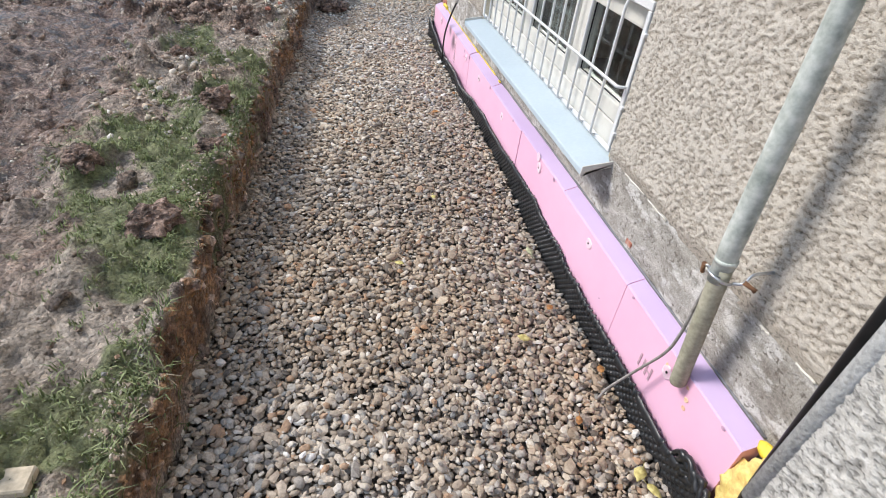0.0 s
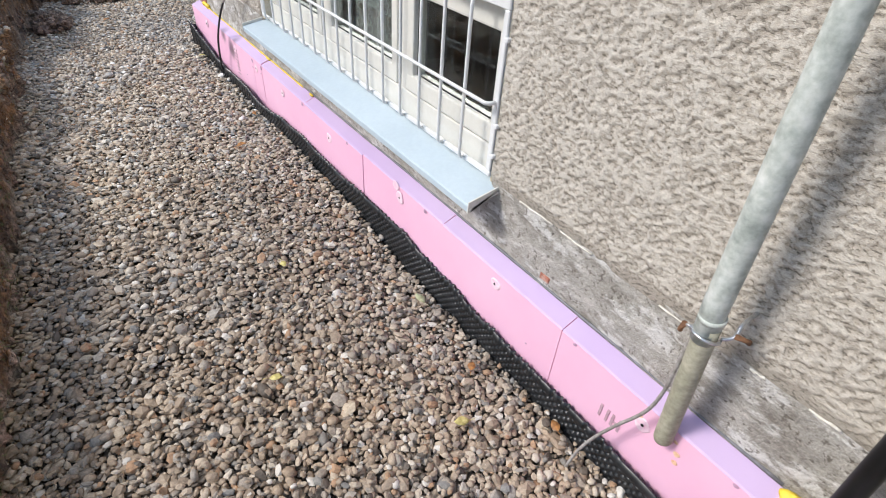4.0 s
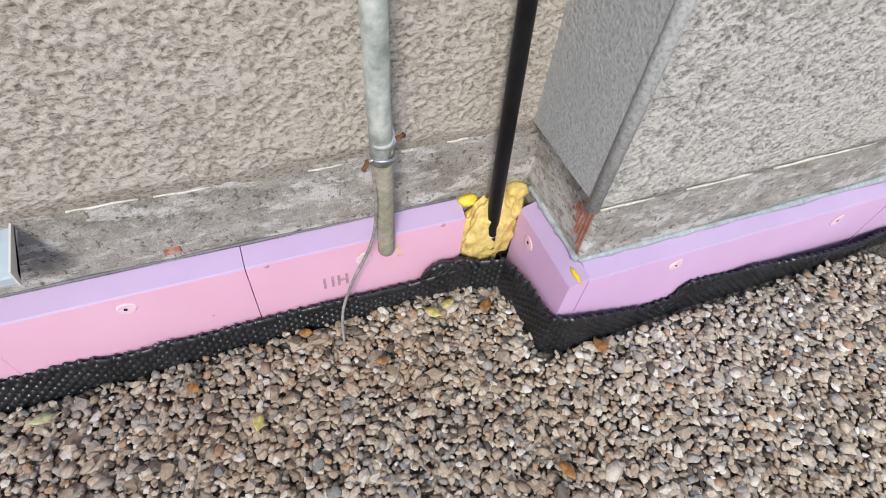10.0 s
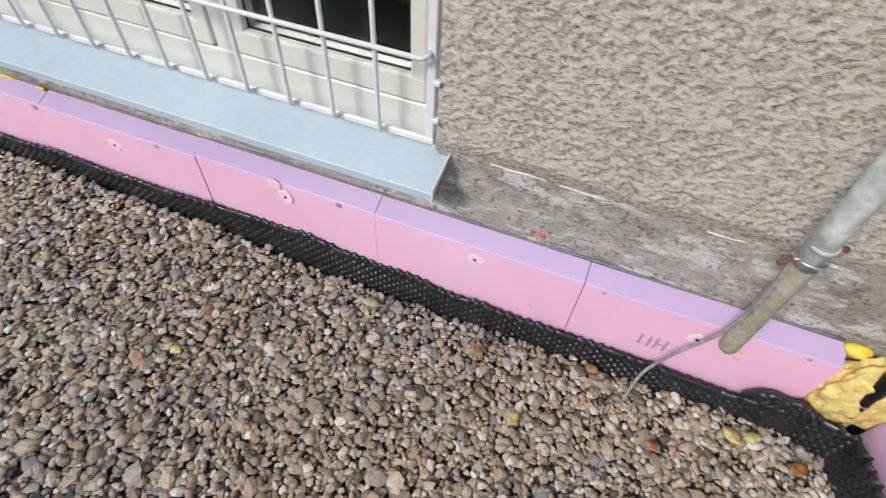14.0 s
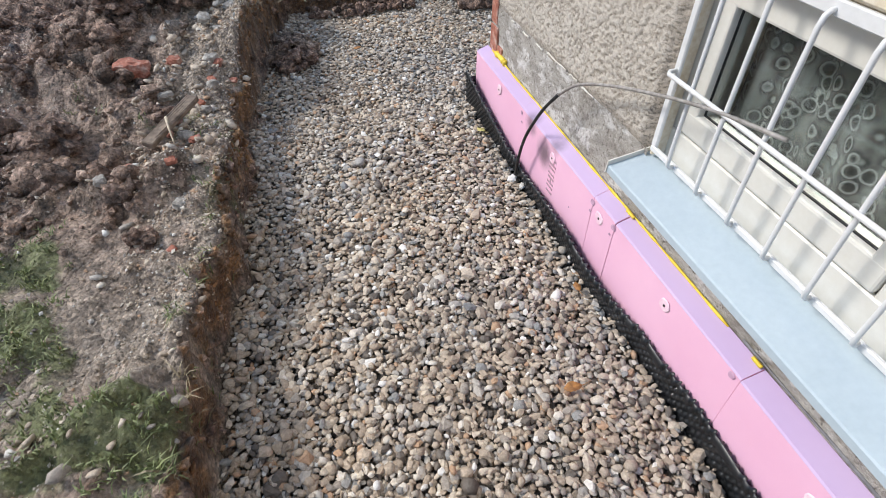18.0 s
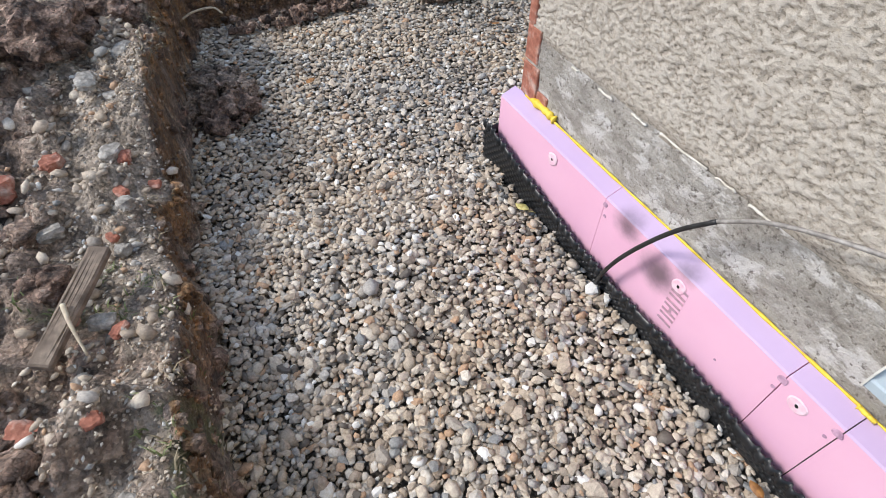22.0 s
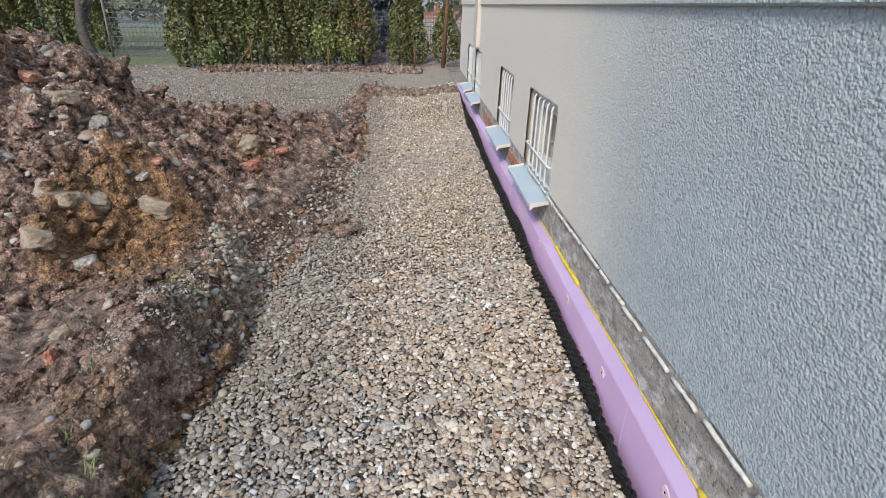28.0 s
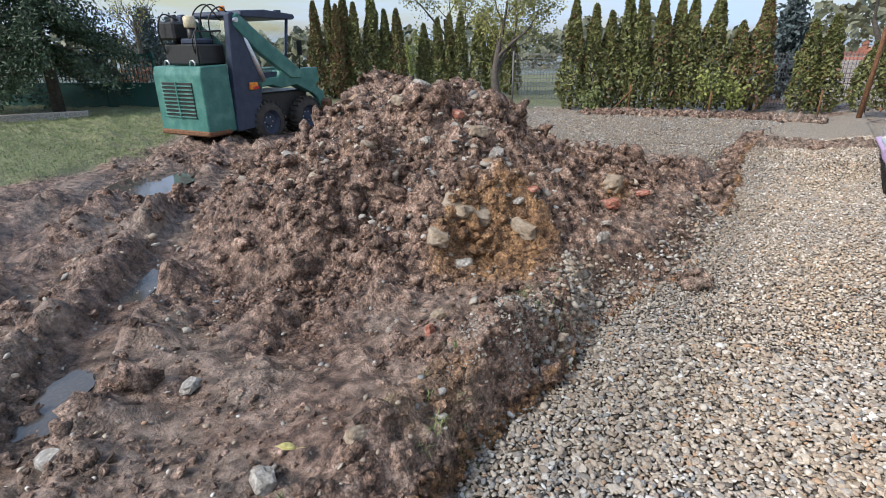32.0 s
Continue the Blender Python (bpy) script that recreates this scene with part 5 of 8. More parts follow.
part("grey_run", tube(arc([(0.010, 2.02, 0.81), (0.005, 2.20, 0.775), (-0.008, 2.36, 0.735), (-0.02, 2.60, 0.655), (-0.035, 2.76, 0.585), (-0.045, 2.865, 0.50)], 8), 0.0050, 10), M_CABLE, hose, "", True)
part("black_sleeve", tube(arc([(-0.045, 2.862, 0.503), (-0.06, 2.94, 0.40), (-0.075, 3.02, 0.25), (-0.07, 3.08, 0.10), (-0.06, 3.12, -0.06)], 8), 0.0064, 10), M_BLACK, hose, "black rubber sleeve", True)

# ---- bare brick where render has fallen from the corners ----
def brick_patch(label, pieces):
    t = thing("bare_brick", label, "brick")
    for lo, hi, m in pieces:
        bm = bmesh.new()
        add_box(bm, lo, hi, 0.003, m)
        part("brick", bm, M_BRICK, t)
    return t


brick_patch("bare red hollow brick at the house corner", [((FACE - 0.008, 3.685, 0.30), (FACE + 0.03, 3.772, 0.42), None), ((FACE - 0.007, 3.70, 0.43), (FACE + 0.03, 3.772, 0.545), None), ((FACE - 0.009, 3.735, 0.555), (FACE + 0.03, 3.773, 0.66), None), ((FACE - 0.006, 3.62, 0.30), (FACE + 0.03, 3.682, 0.345), None)])
brick_patch("grooved red brick facing the second wall", [((FACE - 0.004 + 0.022 * i, 3.745, 0.46), (FACE + 0.012 + 0.022 * i, 3.775, 0.60), None) for i in range(5)])
bay_bricks = brick_patch("chipped red brick low on the bay's return", [])
for k in range(7):
    a = -0.262 + 0.0125 * k
    top = 0.556 - 0.022 * k * (k > 2) + 0.006 * (k % 2)
    part("brick", box((a, -0.866, 0.305 + 0.012 * (k % 3) + 0.018 * k), (a + 0.0105, -0.8445 + 0.001 * (k % 2), top), 0.002), M_BRICK, bay_bricks)
for k in range(6):
    a = -0.165 + 0.024 * k
    part("brick", box((a, -0.866, 0.545 - 0.010 * k), (a + 0.021, -0.845, 0.572 - 0.010 * k), 0.003), M_BRICK, bay_bricks)
patch2 = brick_patch("red brick showing under the second wall's window sills", [])
for i, (u, w) in enumerate([(3.42, 0.12), (3.56, 0.14), (3.72, 0.13), (3.87, 0.12), (4.85, 0.13), (5.0, 0.12), (5.15, 0.14), (5.32, 0.11), (5.5, 0.13), (5.66, 0.12)]):
    part("brick", box((u, -0.02, 0.33 + 0.03 * (i % 2)), (u + w, 0.008, 0.44), 0.003, WALL_B), M_BRICK, patch2)
chip = tagged(part("brick_chip", box((FACE - 0.006, 0.135, 0.318), (FACE + 0.01, 0.175, 0.34), 0.003), M_BRICK), "small red brick chip in the plinth", "brick")

# ---- pale slivers of old paint along the plinth's edge ----
M_SLIVER = plain("old_white_mortar", [(0.3, (0.58, 0.55, 0.48)), (0.7, (0.74, 0.71, 0.64))], 30, 0.85, bump=0.4)
sliv = thing("mortar_edge", "broken pale mortar line between render and plinth", "mortar")
rng = random.Random(12)
for a, b in ((-0.62, -0.56), (-0.47, -0.435), (-0.29, -0.20), (0.02, 0.14), (0.17, 0.31), (2.78, 2.86), (2.9, 2.96), (2.99, 3.15), (3.2, 3.26), (3.34, 3.4), (3.5, 3.53)):
    p = [(FACE - 0.004, a + (b - a) * i / 6, 0.516 + 0.006 * math.sin(7 * a) + rng.uniform(-0.002, 0.002)) for i in range(7)]
    part("sliver", tube(p, [0.0035 * rng.uniform(0.5, 1.2) for _ in p], 6), M_SLIVER, sliv)
for a, b in ((-1.0, -0.84), (-1.32, -1.1), (-1.8, -1.4)):
    p = [(BAY, a + (b - a) * i / 6, 0.505 + rng.uniform(-0.002, 0.002)) for i in range(7)]
    part("sliver", tube(p, [0.004 * rng.uniform(0.5, 1.2) for _ in p], 6), M_SLIVER, sliv)
sliv2 = thing("mortar_edge", "lumpy pale mortar ridge under the second wall's render", "mortar")
u = 0.12
while u < 3.2:
    w = rng.uniform(0.10, 0.26)
    p = [WALL_B @ Vector((u + w * i / 8, 0.008, 0.50 + 0.006 * math.sin(u * 5) + rng.uniform(-0.003, 0.003))) for i in range(9)]
    part("ridge", tube(p, [0.0085 * rng.uniform(0.75, 1.1) for _ in p], 5), M_SLIVER, sliv2)
    u += w + rng.uniform(0.005, 0.05)

# ---- the cellar window of the first wall ----
def frame_rect(bm, y0, y1, z0, z1, x0, x1, w, bevel=0.004):
    """Four mitre-less bars round an opening in a wall that faces -x."""
    add_box(bm, (x0, y0, z0), (x1, y1, z0 + w), bevel)
    add_box(bm, (x0, y0, z1 - w), (x1, y1, z1), bevel)
    add_box(bm, (x0, y0, z0 + w), (x1, y0 + w, z1 - w), bevel)
    add_box(bm, (x0, y1 - w, z0 + w), (x1, y1, z1 - w), bevel)


win = thing("window_1", "three-light white plastic cellar window", "window", kind="structure")
bm = bmesh.new()
frame_rect(bm, WIN_Y[0] + 0.004, WIN_Y[1] - 0.004, 0.50, WIN_Z[1], 0.094, 0.18, 0.045)
for y in (1.065, 1.73):
    add_box(bm, (0.094, y - 0.03, 0.545), (0.178, y + 0.03, 1.03), 0.004)
add_box(bm, (0.088, WIN_Y[0] + 0.006, 0.502), (0.16, WIN_Y[1] - 0.006, 0.600), 0.004)
part("window_frame", bm, M_WHITE, win)
for y0s, y1s in ((0.498, 1.032), (1.098, 1.698), (1.763, 2.392)):
    sash = bmesh.new()
    add_box(sash, (0.086, y0s, 0.604), (0.150, y1s, 0.672), 0.007, None, 2)
    add_box(sash, (0.086, y0s, 0.948), (0.150, y1s, 1.028), 0.007, None, 2)
    for a, b in ((y0s, y0s + 0.042), (y1s - 0.044, y1s)):
        add_box(sash, (0.0865, a, 0.66), (0.1495, b, 0.96), 0.007, None, 2)
    s_ob = part("sash", sash, M_WHITE, win)
    pane = part("pane", box((0.113, y0s + 0.036, 0.666), (0.119, y1s - 0.038, 0.954)), M_GLASS, s_ob)
    pane.visible_shadow = False
    pane = part("pane", box((0.133, y0s + 0.036, 0.666), (0.138, y1s - 0.038, 0.954)), M_GLASS, s_ob)
    pane.visible_shadow = False
    gask = bmesh.new()
    frame_rect(gask, y0s + 0.040, y1s - 0.042, 0.670, 0.950, 0.106, 0.112, 0.005, 0.0)
    part("gasket", gask, M_BLACK, s_ob, "black rubber gasket")
part("roller_strip", box((0.060, WIN_Y[0] + 0.01, 1.034), (0.092, WIN_Y[1] - 0.01, 1.074), 0.003), M_CREAM, win, "cream head strip")


M_LACE = nodes_of("grey_lace")[0]
lace_n, lace_l = M_LACE.node_tree.nodes, M_LACE.node_tree.links
lace_v = noise_node(lace_n, lace_l, 26, kind="ShaderNodeTexVoronoi", vector=lace_n.new("ShaderNodeTexCoord").outputs["Object"])
lace_l.new(ramp_node(lace_n, lace_l, lace_v.outputs["Distance"], [(0.30, (0.03, 0.03, 0.03)), (0.42, (0.30, 0.30, 0.29)), (0.50, (0.05, 0.05, 0.05)), (0.75, (0.16, 0.16, 0.155))]).outputs["Color"], lace_n["Principled BSDF"].inputs["Base Color"])
lace_n["Principled BSDF"].inputs["Roughness"].default_value = 0.9
for a, b in ((1.13, 1.66), (1.80, 2.36)):
    uu, vv = np.meshgrid(np.linspace(a, b, 60), np.linspace(0.60, 1.02, 8))
    fold = 0.012 * np.sin(uu * 62) + 0.006 * fbm(uu, vv, 0.2, 2, 64)
    k = np.arange(uu.size).reshape(uu.shape)
    tagged(new("lace_curtain", quick_mesh("lace_curtain", np.stack([0.20 + fold, uu, vv], -1).reshape(-1, 3), np.stack([k[:-1, :-1], k[:-1, 1:], k[1:, 1:], k[1:, :-1]], -1).reshape(-1, 4), True, [M_LACE])), "dim grey lace curtain hanging behind the cellar window", "curtain")
part("lintel_edge", box((0.036, WIN_Y[0] + 0.002, 1.062), (0.070, WIN_Y[1] - 0.002, 1.104), 0.006), M_CREAM, win, "cream painted lintel edge")
for a, b in ((WIN_Y[0] + 0.001, WIN_Y[0] + 0.014), (WIN_Y[1] - 0.014, WIN_Y[1] - 0.001)):
    part("jamb_edge", box((0.046, a, 0.51), (0.092, b, 1.06), 0.004), M_CREAM, win, "cream painted jamb")


def sill_thing(name, label, profile, a, b, frame_m):
    """A folded sheet-metal sill from a to b: profile of (out, up) points, upturned ends."""
    t = thing(name, label, "window sill")
    bm = bmesh.new()
    rows = [[bm.verts.new(frame_m @ Vector((u, d, z))) for d, z in profile] for u in (a, b)]
    for i in range(len(profile) - 1):
        bm.faces.new((rows[0][i], rows[0][i + 1], rows[1][i + 1], rows[1][i]))
    bmesh.ops.recalc_face_normals(bm, faces=bm.faces)
    bmesh.ops.solidify(bm, geom=bm.faces, thickness=0.0025)
    part("plate", bm, M_SILL, t)
    for u in (a, b):
        cap = bmesh.new()
        p0, p2, p4 = profile[0], profile[2], profile[4]
        loop = [(p0[0], p0[1] + 0.014), (p2[0] + 0.005, p2[1] + 0.014), (p4[0] + 0.005, p4[1]), (p4[0] - 0.006, p4[1]), (p2[0] - 0.012, p2[1] - 0.010), (p0[0], p0[1] - 0.010)]
        w = 0.004 if u == b else -0.004
        near = [cap.verts.new(frame_m @ Vector((u, d, z))) for d, z in loop]
        away = [cap.verts.new(frame_m @ Vector((u + w, d, z))) for d, z in loop]
        for i in range(6):
            cap.faces.new((near[i], near[(i + 1) % 6], away[(i + 1) % 6], away[i]))
        bmesh.ops.triangulate(cap, faces=[cap.faces.new(near), cap.faces.new(away[::-1])])
        bmesh.ops.recalc_face_normals(cap, faces=cap.faces)
        part("end_cap", cap, M_WHITE, t, "white plastic end cap")
    return t


sill_thing("window_sill", "long pale blue-white metal window sill", [(-0.065, 0.512), (0.085, 0.484), (0.111, 0.479), (0.114, 0.474), (0.114, 0.454), (0.108, 0.450)], 0.418, 2.458, A_FRAME)


def grille_thing(a, b, z0, z1, frame_m, bars, crosses, depth, label, r=0.0058):
    """A painted grille: flat frame, round bars hooked at the top, cross rods bent back to the frame."""
    t = thing("window_grille", label, "grille")
    bm = bmesh.new()
    for lo, hi in (((a, depth - 0.006, z0), (b, depth + 0.006, z0 + 0.018)), ((a, depth - 0.006, z1 - 0.03), (b, depth + 0.006, z1)), ((a, depth - 0.006, z0 + 0.018), (a + 0.022, depth + 0.006, z1 - 0.03)), ((b - 0.022, depth - 0.006, z0 + 0.018), (b, depth + 0.006, z1 - 0.03))):
        add_box(bm, lo, hi, 0.003, frame_m)
    part("frame", bm, M_GRILLE, t)
    for u in bars:
        p = [(u, depth, z0 + 0.012), (u, depth + 0.016, z0 + 0.012), (u, depth + 0.024, z0 + 0.02), (u, depth + 0.026, z0 + 0.05), (u, depth + 0.026, z1 - 0.045), (u, depth + 0.022, z1 - 0.026), (u, depth + 0.012, z1 - 0.018), (u, depth - 0.002, z1 - 0.018)]
        part("bar", tube([frame_m @ Vector(q) for q in p], r, 8), M_GRILLE, t)
    for z in crosses:
        p = [(a + 0.012, depth, z), (a + 0.014, depth + 0.026, z), (a + 0.024, depth + 0.036, z), (b - 0.024, depth + 0.036, z), (b - 0.014, depth + 0.026, z), (b - 0.012, depth, z)]
        part("cross_rod", tube([frame_m @ Vector(q) for q in p], r * 1.05, 8), M_GRILLE, t)
    return t


grille_thing(0.458, 2.432, 0.530, 1.058, A_FRAME, [0.592 + 0.1235 * i for i in range(15)], [0.775], 0.002, "white painted steel grille over the long cellar window")
lugs = thing("grille_lug", "small white lugs fixing the grille", "bracket")
for z in (0.60, 0.70, 0.95):
    part("lug", box((FACE - 0.014, 0.446, z), (FACE + 0.01, 0.462, z + 0.012), 0.002), M_GRILLE, lugs)

# ---- the small windows of the second wall ----
for k, (a, b) in enumerate(WINS):
    w = thing(f"window_{k + 2}", "small white cellar window", "window", kind="structure")
    bm = bmesh.new()
    for lo, hi in (((a, -0.13, 0.47), (b, -0.07, 0.53)), ((a, -0.13, TOPS - 0.05), (b, -0.07, TOPS)), ((a, -0.13, 0.53), (a + 0.05, -0.07, TOPS - 0.05)), ((b - 0.05, -0.13, 0.53), (b, -0.07, TOPS - 0.05))):
        add_box(bm, lo, hi, 0.004, WALL_B)
    part("window_frame", bm, M_WHITE, w)
    sash = bmesh.new()
    for lo, hi in (((a + 0.05, -0.12, 0.53), (b - 0.05, -0.06, 0.60)), ((a + 0.05, -0.12, TOPS - 0.105), (b - 0.05, -0.06, TOPS - 0.052)), ((a + 0.05, -0.12, 0.60), (a + 0.10, -0.06, TOPS - 0.105)), ((b - 0.10, -0.12, 0.60), (b - 0.05, -0.06, TOPS - 0.105))):
        add_box(sash, lo, hi, 0.005, WALL_B)
    s_ob = part("sash", sash, M_WHITE, w)
    pane = part("pane", box((a + 0.09, -0.10, 0.59), (b - 0.09, -0.094, TOPS - 0.1), m=WALL_B), M_GLASS, s_ob)
    pane.visible_shadow = False
    sill_thing("window_sill", "pale blue-white metal sill of a small window", [(-0.07, 0.482), (0.075, 0.452), (0.115, 0.444), (0.118, 0.440), (0.118, 0.418), (0.112, 0.414)], a - 0.03, b + 0.03, B_FRAME)
    n_bars = 5
    grille_thing(a + 0.02, b - 0.02, 0.50, TOPS - 0.01, B_FRAME, [a + 0.02 + (b - a - 0.04) * (i + 1) / (n_bars + 1) for i in range(n_bars)], [0.66], -0.02, "white painted grille over a small cellar window", 0.007)


# ---- loose things on the banks, in the mud and on the heap ----
M_WOOD = plain("weathered_wood", [(0.3, (0.10, 0.075, 0.055)), (0.5, (0.19, 0.145, 0.11)), (0.7, (0.30, 0.24, 0.185))], 12, 0.85, bump=0.5, grain=50)
M_PALEWOOD = plain("pale_cut_wood", [(0.3, (0.45, 0.37, 0.26)), (0.7, (0.62, 0.53, 0.40))], 14, 0.8, bump=0.4)
M_STONE = plain("pale_rubble", [(0.3, (0.19, 0.17, 0.145)), (0.5, (0.33, 0.305, 0.27)), (0.7, (0.50, 0.475, 0.43))], 30, 0.85, bump=0.6, grain=60, dist=0.008)
M_CONCRETE = plain("broken_concrete", [(0.3, (0.19, 0.14, 0.095)), (0.5, (0.31, 0.245, 0.175)), (0.7, (0.43, 0.365, 0.29))], 14, 0.9, bump=0.7, grain=45, dist=0.01)
M_LEAF_Y = plain("yellow_leaf", [(0.3, (0.42, 0.34, 0.09)), (0.7, (0.58, 0.52, 0.22))], 60, 0.6)
M_LEAF_B = plain("brown_leaf", [(0.3, (0.20, 0.085, 0.03)), (0.7, (0.42, 0.20, 0.06))], 60, 0.6)
M_LEAF_G = plain("pale_green_leaf", [(0.3, (0.36, 0.38, 0.20)), (0.7, (0.50, 0.52, 0.33))], 60, 0.6)
M_GRASS = leaf_material("short_turf", (0.072, 0.094, 0.032), (0.25, 0.29, 0.115))
M_LAWN = leaf_material("lawn_grass", (0.05, 0.085, 0.025), (0.22, 0.30, 0.095))
M_STRAW = leaf_material("dry_roots", (0.12, 0.09, 0.05), (0.36, 0.30, 0.19))
M_WATER = plain("muddy_water", [(0.3, (0.06, 0.055, 0.048)), (0.7, (0.10, 0.09, 0.08))], 3, 0.06, bump=0.0, rough_var=0.02, spec=0.8)


CRUMBS, CRUMB_FACES = crumb_forms()


def spread(n, box_xy, want, seed):
    """Places in a rectangle, kept by the chance that want(x, y) gives."""
    rng = np.random.RandomState(seed)
    x, y = rng.uniform(box_xy[0], box_xy[1], n), rng.uniform(box_xy[2], box_xy[3], n)
    k = rng.rand(n) < want(x, y)
    return x[k], y[k], rng


def lumpy(x, y):
    """Clods lie thick on the heap, along ruts and where the digger turned."""
    heap = smooth(0.01, 0.08, heap_height(x, y)) * 0.95
    ridge = smooth(-0.15, 0.4, fbm(x, y, 0.5, 4, 90)) * 0.7
    turf = 1 - 0.9 * grassy(x, y)
    yard = 1 - smooth(5.8, 6.6, x) * smooth(0.2, 0.05, heap_height(x, y))
    return np.clip(np.maximum(heap, ridge) * turf * yard * (1 - 0.75 * slick(x, y)), 0, 1) * (trench(x, y) < -0.02)


def bed(name, label, category, x, y, size, seed, material, sink=0.3, tilt=0.7, lift=None):
    z = (terrain(x, y) if lift is None else lift) + size * (0.5 - sink)
    if material is not M_SOIL:
        forms, faces = (OCTA, OCTA_FACES) if name in ("grit", "yard_gravel") else (None, None)
        return tagged(new(name, stones_mesh(name, x, y, z, size, seed, material, tilt, forms, faces, name != "grit")), label, category, kind="stuff")
    big = size > 0.031
    for k, forms, faces in ((big, CRUMBS, CRUMB_FACES), (~big, CLOD_FORMS, None)):
        if k.any():
            me = stones_mesh(name, x[k], y[k], z[k], size[k], seed, material, tilt, forms, faces, faces is not None)
            at = np.empty(len(me.vertices) * 3, np.float32)
            me.vertices.foreach_get("co", at)
            at = at.reshape(-1, 3).astype(float)
            put_attr(me, "clay", clayey(at[:, 0], at[:, 1]))
            put_attr(me, "silt", 0.45 * silty(at[:, 0], at[:, 1]))
            ob = tagged(new(name, me), label, category, kind="stuff")
    return ob


x, y, rng = spread(22000, (-2.9, 6.2, 5.0, 9.6), lumpy, 101)
bed("clods", "dark crumbly clods of earth over mud and heap", "soil", x, y, np.clip(rng.lognormal(math.log(0.0105), 0.72, len(x)), 0.004, 0.085), 102, M_SOIL)
x, y, rng = spread(11000, (-0.9, 2.7, 5.45, 7.3), lambda a, b: (0.12 + 0.75 * smooth(-0.2, 0.3, fbm(a, b, 0.45, 3, 99)) * (1 - 0.9 * grassy(a, b)) * (trench(a, b) < -0.03)) * (1 - 0.7 * slick(a, b)), 160)
bed("clods", "small brown crumbs strewn over the churned mud", "soil", x, y, np.clip(rng.lognormal(math.log(0.0105), 0.55, len(x)), 0.004, 0.04), 161, M_SOIL, 0.4)
x, y, rng = spread(1500, (1.6, 5.4, 5.7, 9.2), lambda a, b: smooth(0.03, 0.2, heap_height(a, b)) * smooth(-0.35, 0.3, fbm(a, b, 0.5, 3, 88)), 164)
bed("clods", "big dark clods of earth tipped on the heap", "soil", x, y, np.clip(rng.lognormal(math.log(0.044), 0.38, len(x)), 0.033, 0.11), 165, M_SOIL, 0.45)
x, y, rng = spread(3600, (-0.5, 4.0, 9.0, 11.6), lambda a, b: smooth(-0.1, 0.4, fbm(a, b, 0.6, 3, 89)) + 0 * a, 162)
bed("clods", "dark crumbs along the far wheel tracks", "soil", x, y, np.clip(rng.lognormal(math.log(0.02), 0.5, len(x)), 0.008, 0.06), 163, M_SOIL, 0.4)
x, y, rng = spread(13000, (-3.4, -0.7, -2.5, 6.2), lambda a, b: lumpy(a, b) * (0.35 + 0.65 * smooth(2.6, 3.2, b)) * smooth(-1.50, -1.75, a + 0.4 * smooth(4, 5, b) * -1), 103)
bed("clods", "dark clods of earth on the bank along the trench", "soil", x, y, np.clip(rng.lognormal(math.log(0.014), 0.55, len(x)), 0.005, 0.06), 104, M_SOIL)
x, y, rng = spread(5000, (-2.2, -1.35, 2.9, 4.7), lambda a, b: 0.8 * smooth(-1.50, -1.66, a) * smooth(-0.4, 0.3, fbm(a, b, 0.3, 3, 94)) + 0 * b, 105)
bed("clods", "heaped brown clods beside the plank", "soil", x, y, np.clip(rng.lognormal(math.log(0.015), 0.6, len(x)), 0.005, 0.055), 106, M_SOIL)
# earth that has slid from the bank onto the gravel
for cx, cy, rx, ry, n, s in ((-0.93, 4.72, 0.16, 0.26, 420, 107), (0.55, 5.22, 0.22, 0.08, 130, 108), (3.3, 5.02, 0.14, 0.12, 160, 109), (-0.35, 5.34, 0.4, 0.05, 120, 110)):
    rng = np.random.RandomState(s)
    a, r = rng.uniform(0, 6.283, n), np.sqrt(rng.rand(n))
    x, y = cx + rx * r * np.cos(a), cy + ry * r * np.sin(a)
    size = np.clip(rng.lognormal(math.log(0.017), 0.45, n), 0.008, 0.045)
    bed("slipped_earth", "brown crumbs of earth slid onto the gravel", "soil", x, y, size, s + 30, M_SOIL, lift=gravel_level(x, y) + 0.02 + 0.075 * np.clip(1 - r, 0, 1) * rng.rand(n))

# crumbs, stones and roots on the cut faces of the banks
rng = np.random.RandomState(150)
n = 9000
side = rng.rand(n) < 0.58
ya, xb = rng.uniform(-2.4, 5.2, n), rng.uniform(-0.95, 3.2, n)
x = np.where(side, edge_a(ya) + rng.uniform(-0.13, 0.05, n), xb)
y = np.where(side, ya, edge_b(xb) + rng.uniform(-0.05, 0.15, n))
d = trench(x, y)
keep = (d < 0.012) & (d > np.where(y > 5.0, -0.075, -0.035)) & (rng.rand(n) < 0.9)
x, y = x[keep], y[keep]
bed("face_crumbs", "brown crumbs and lumps in the bank's cut face", "soil", x, y, np.clip(rng.lognormal(math.log(0.0125), 0.5, len(x)), 0.005, 0.04), 151, M_SOIL, 0.4)

# stones strewn on the banks and the rubble in the heap
def strewn(x, y):
    spill = np.exp(-(((x + 1.83) / 0.16) ** 2 + ((y - 1.75 - 0.9 * (x + 1.83)) / 0.36) ** 2)) * 1.0
    edge = smooth(-1.75, -1.5, x) * smooth(-0.3, 0.6, fbm(x, y, 0.6, 3, 95)) * 0.16 + smooth(2.9, 3.3, y) * smooth(-1.75, -1.45, x) * 0.38
    return np.clip(spill + edge * (trench(x, y) < -0.02), 0, 1) * (trench(x, y) < -0.02)


x, y, rng = spread(16000, (-2.4, -1.0, -1.5, 4.9), strewn, 111)
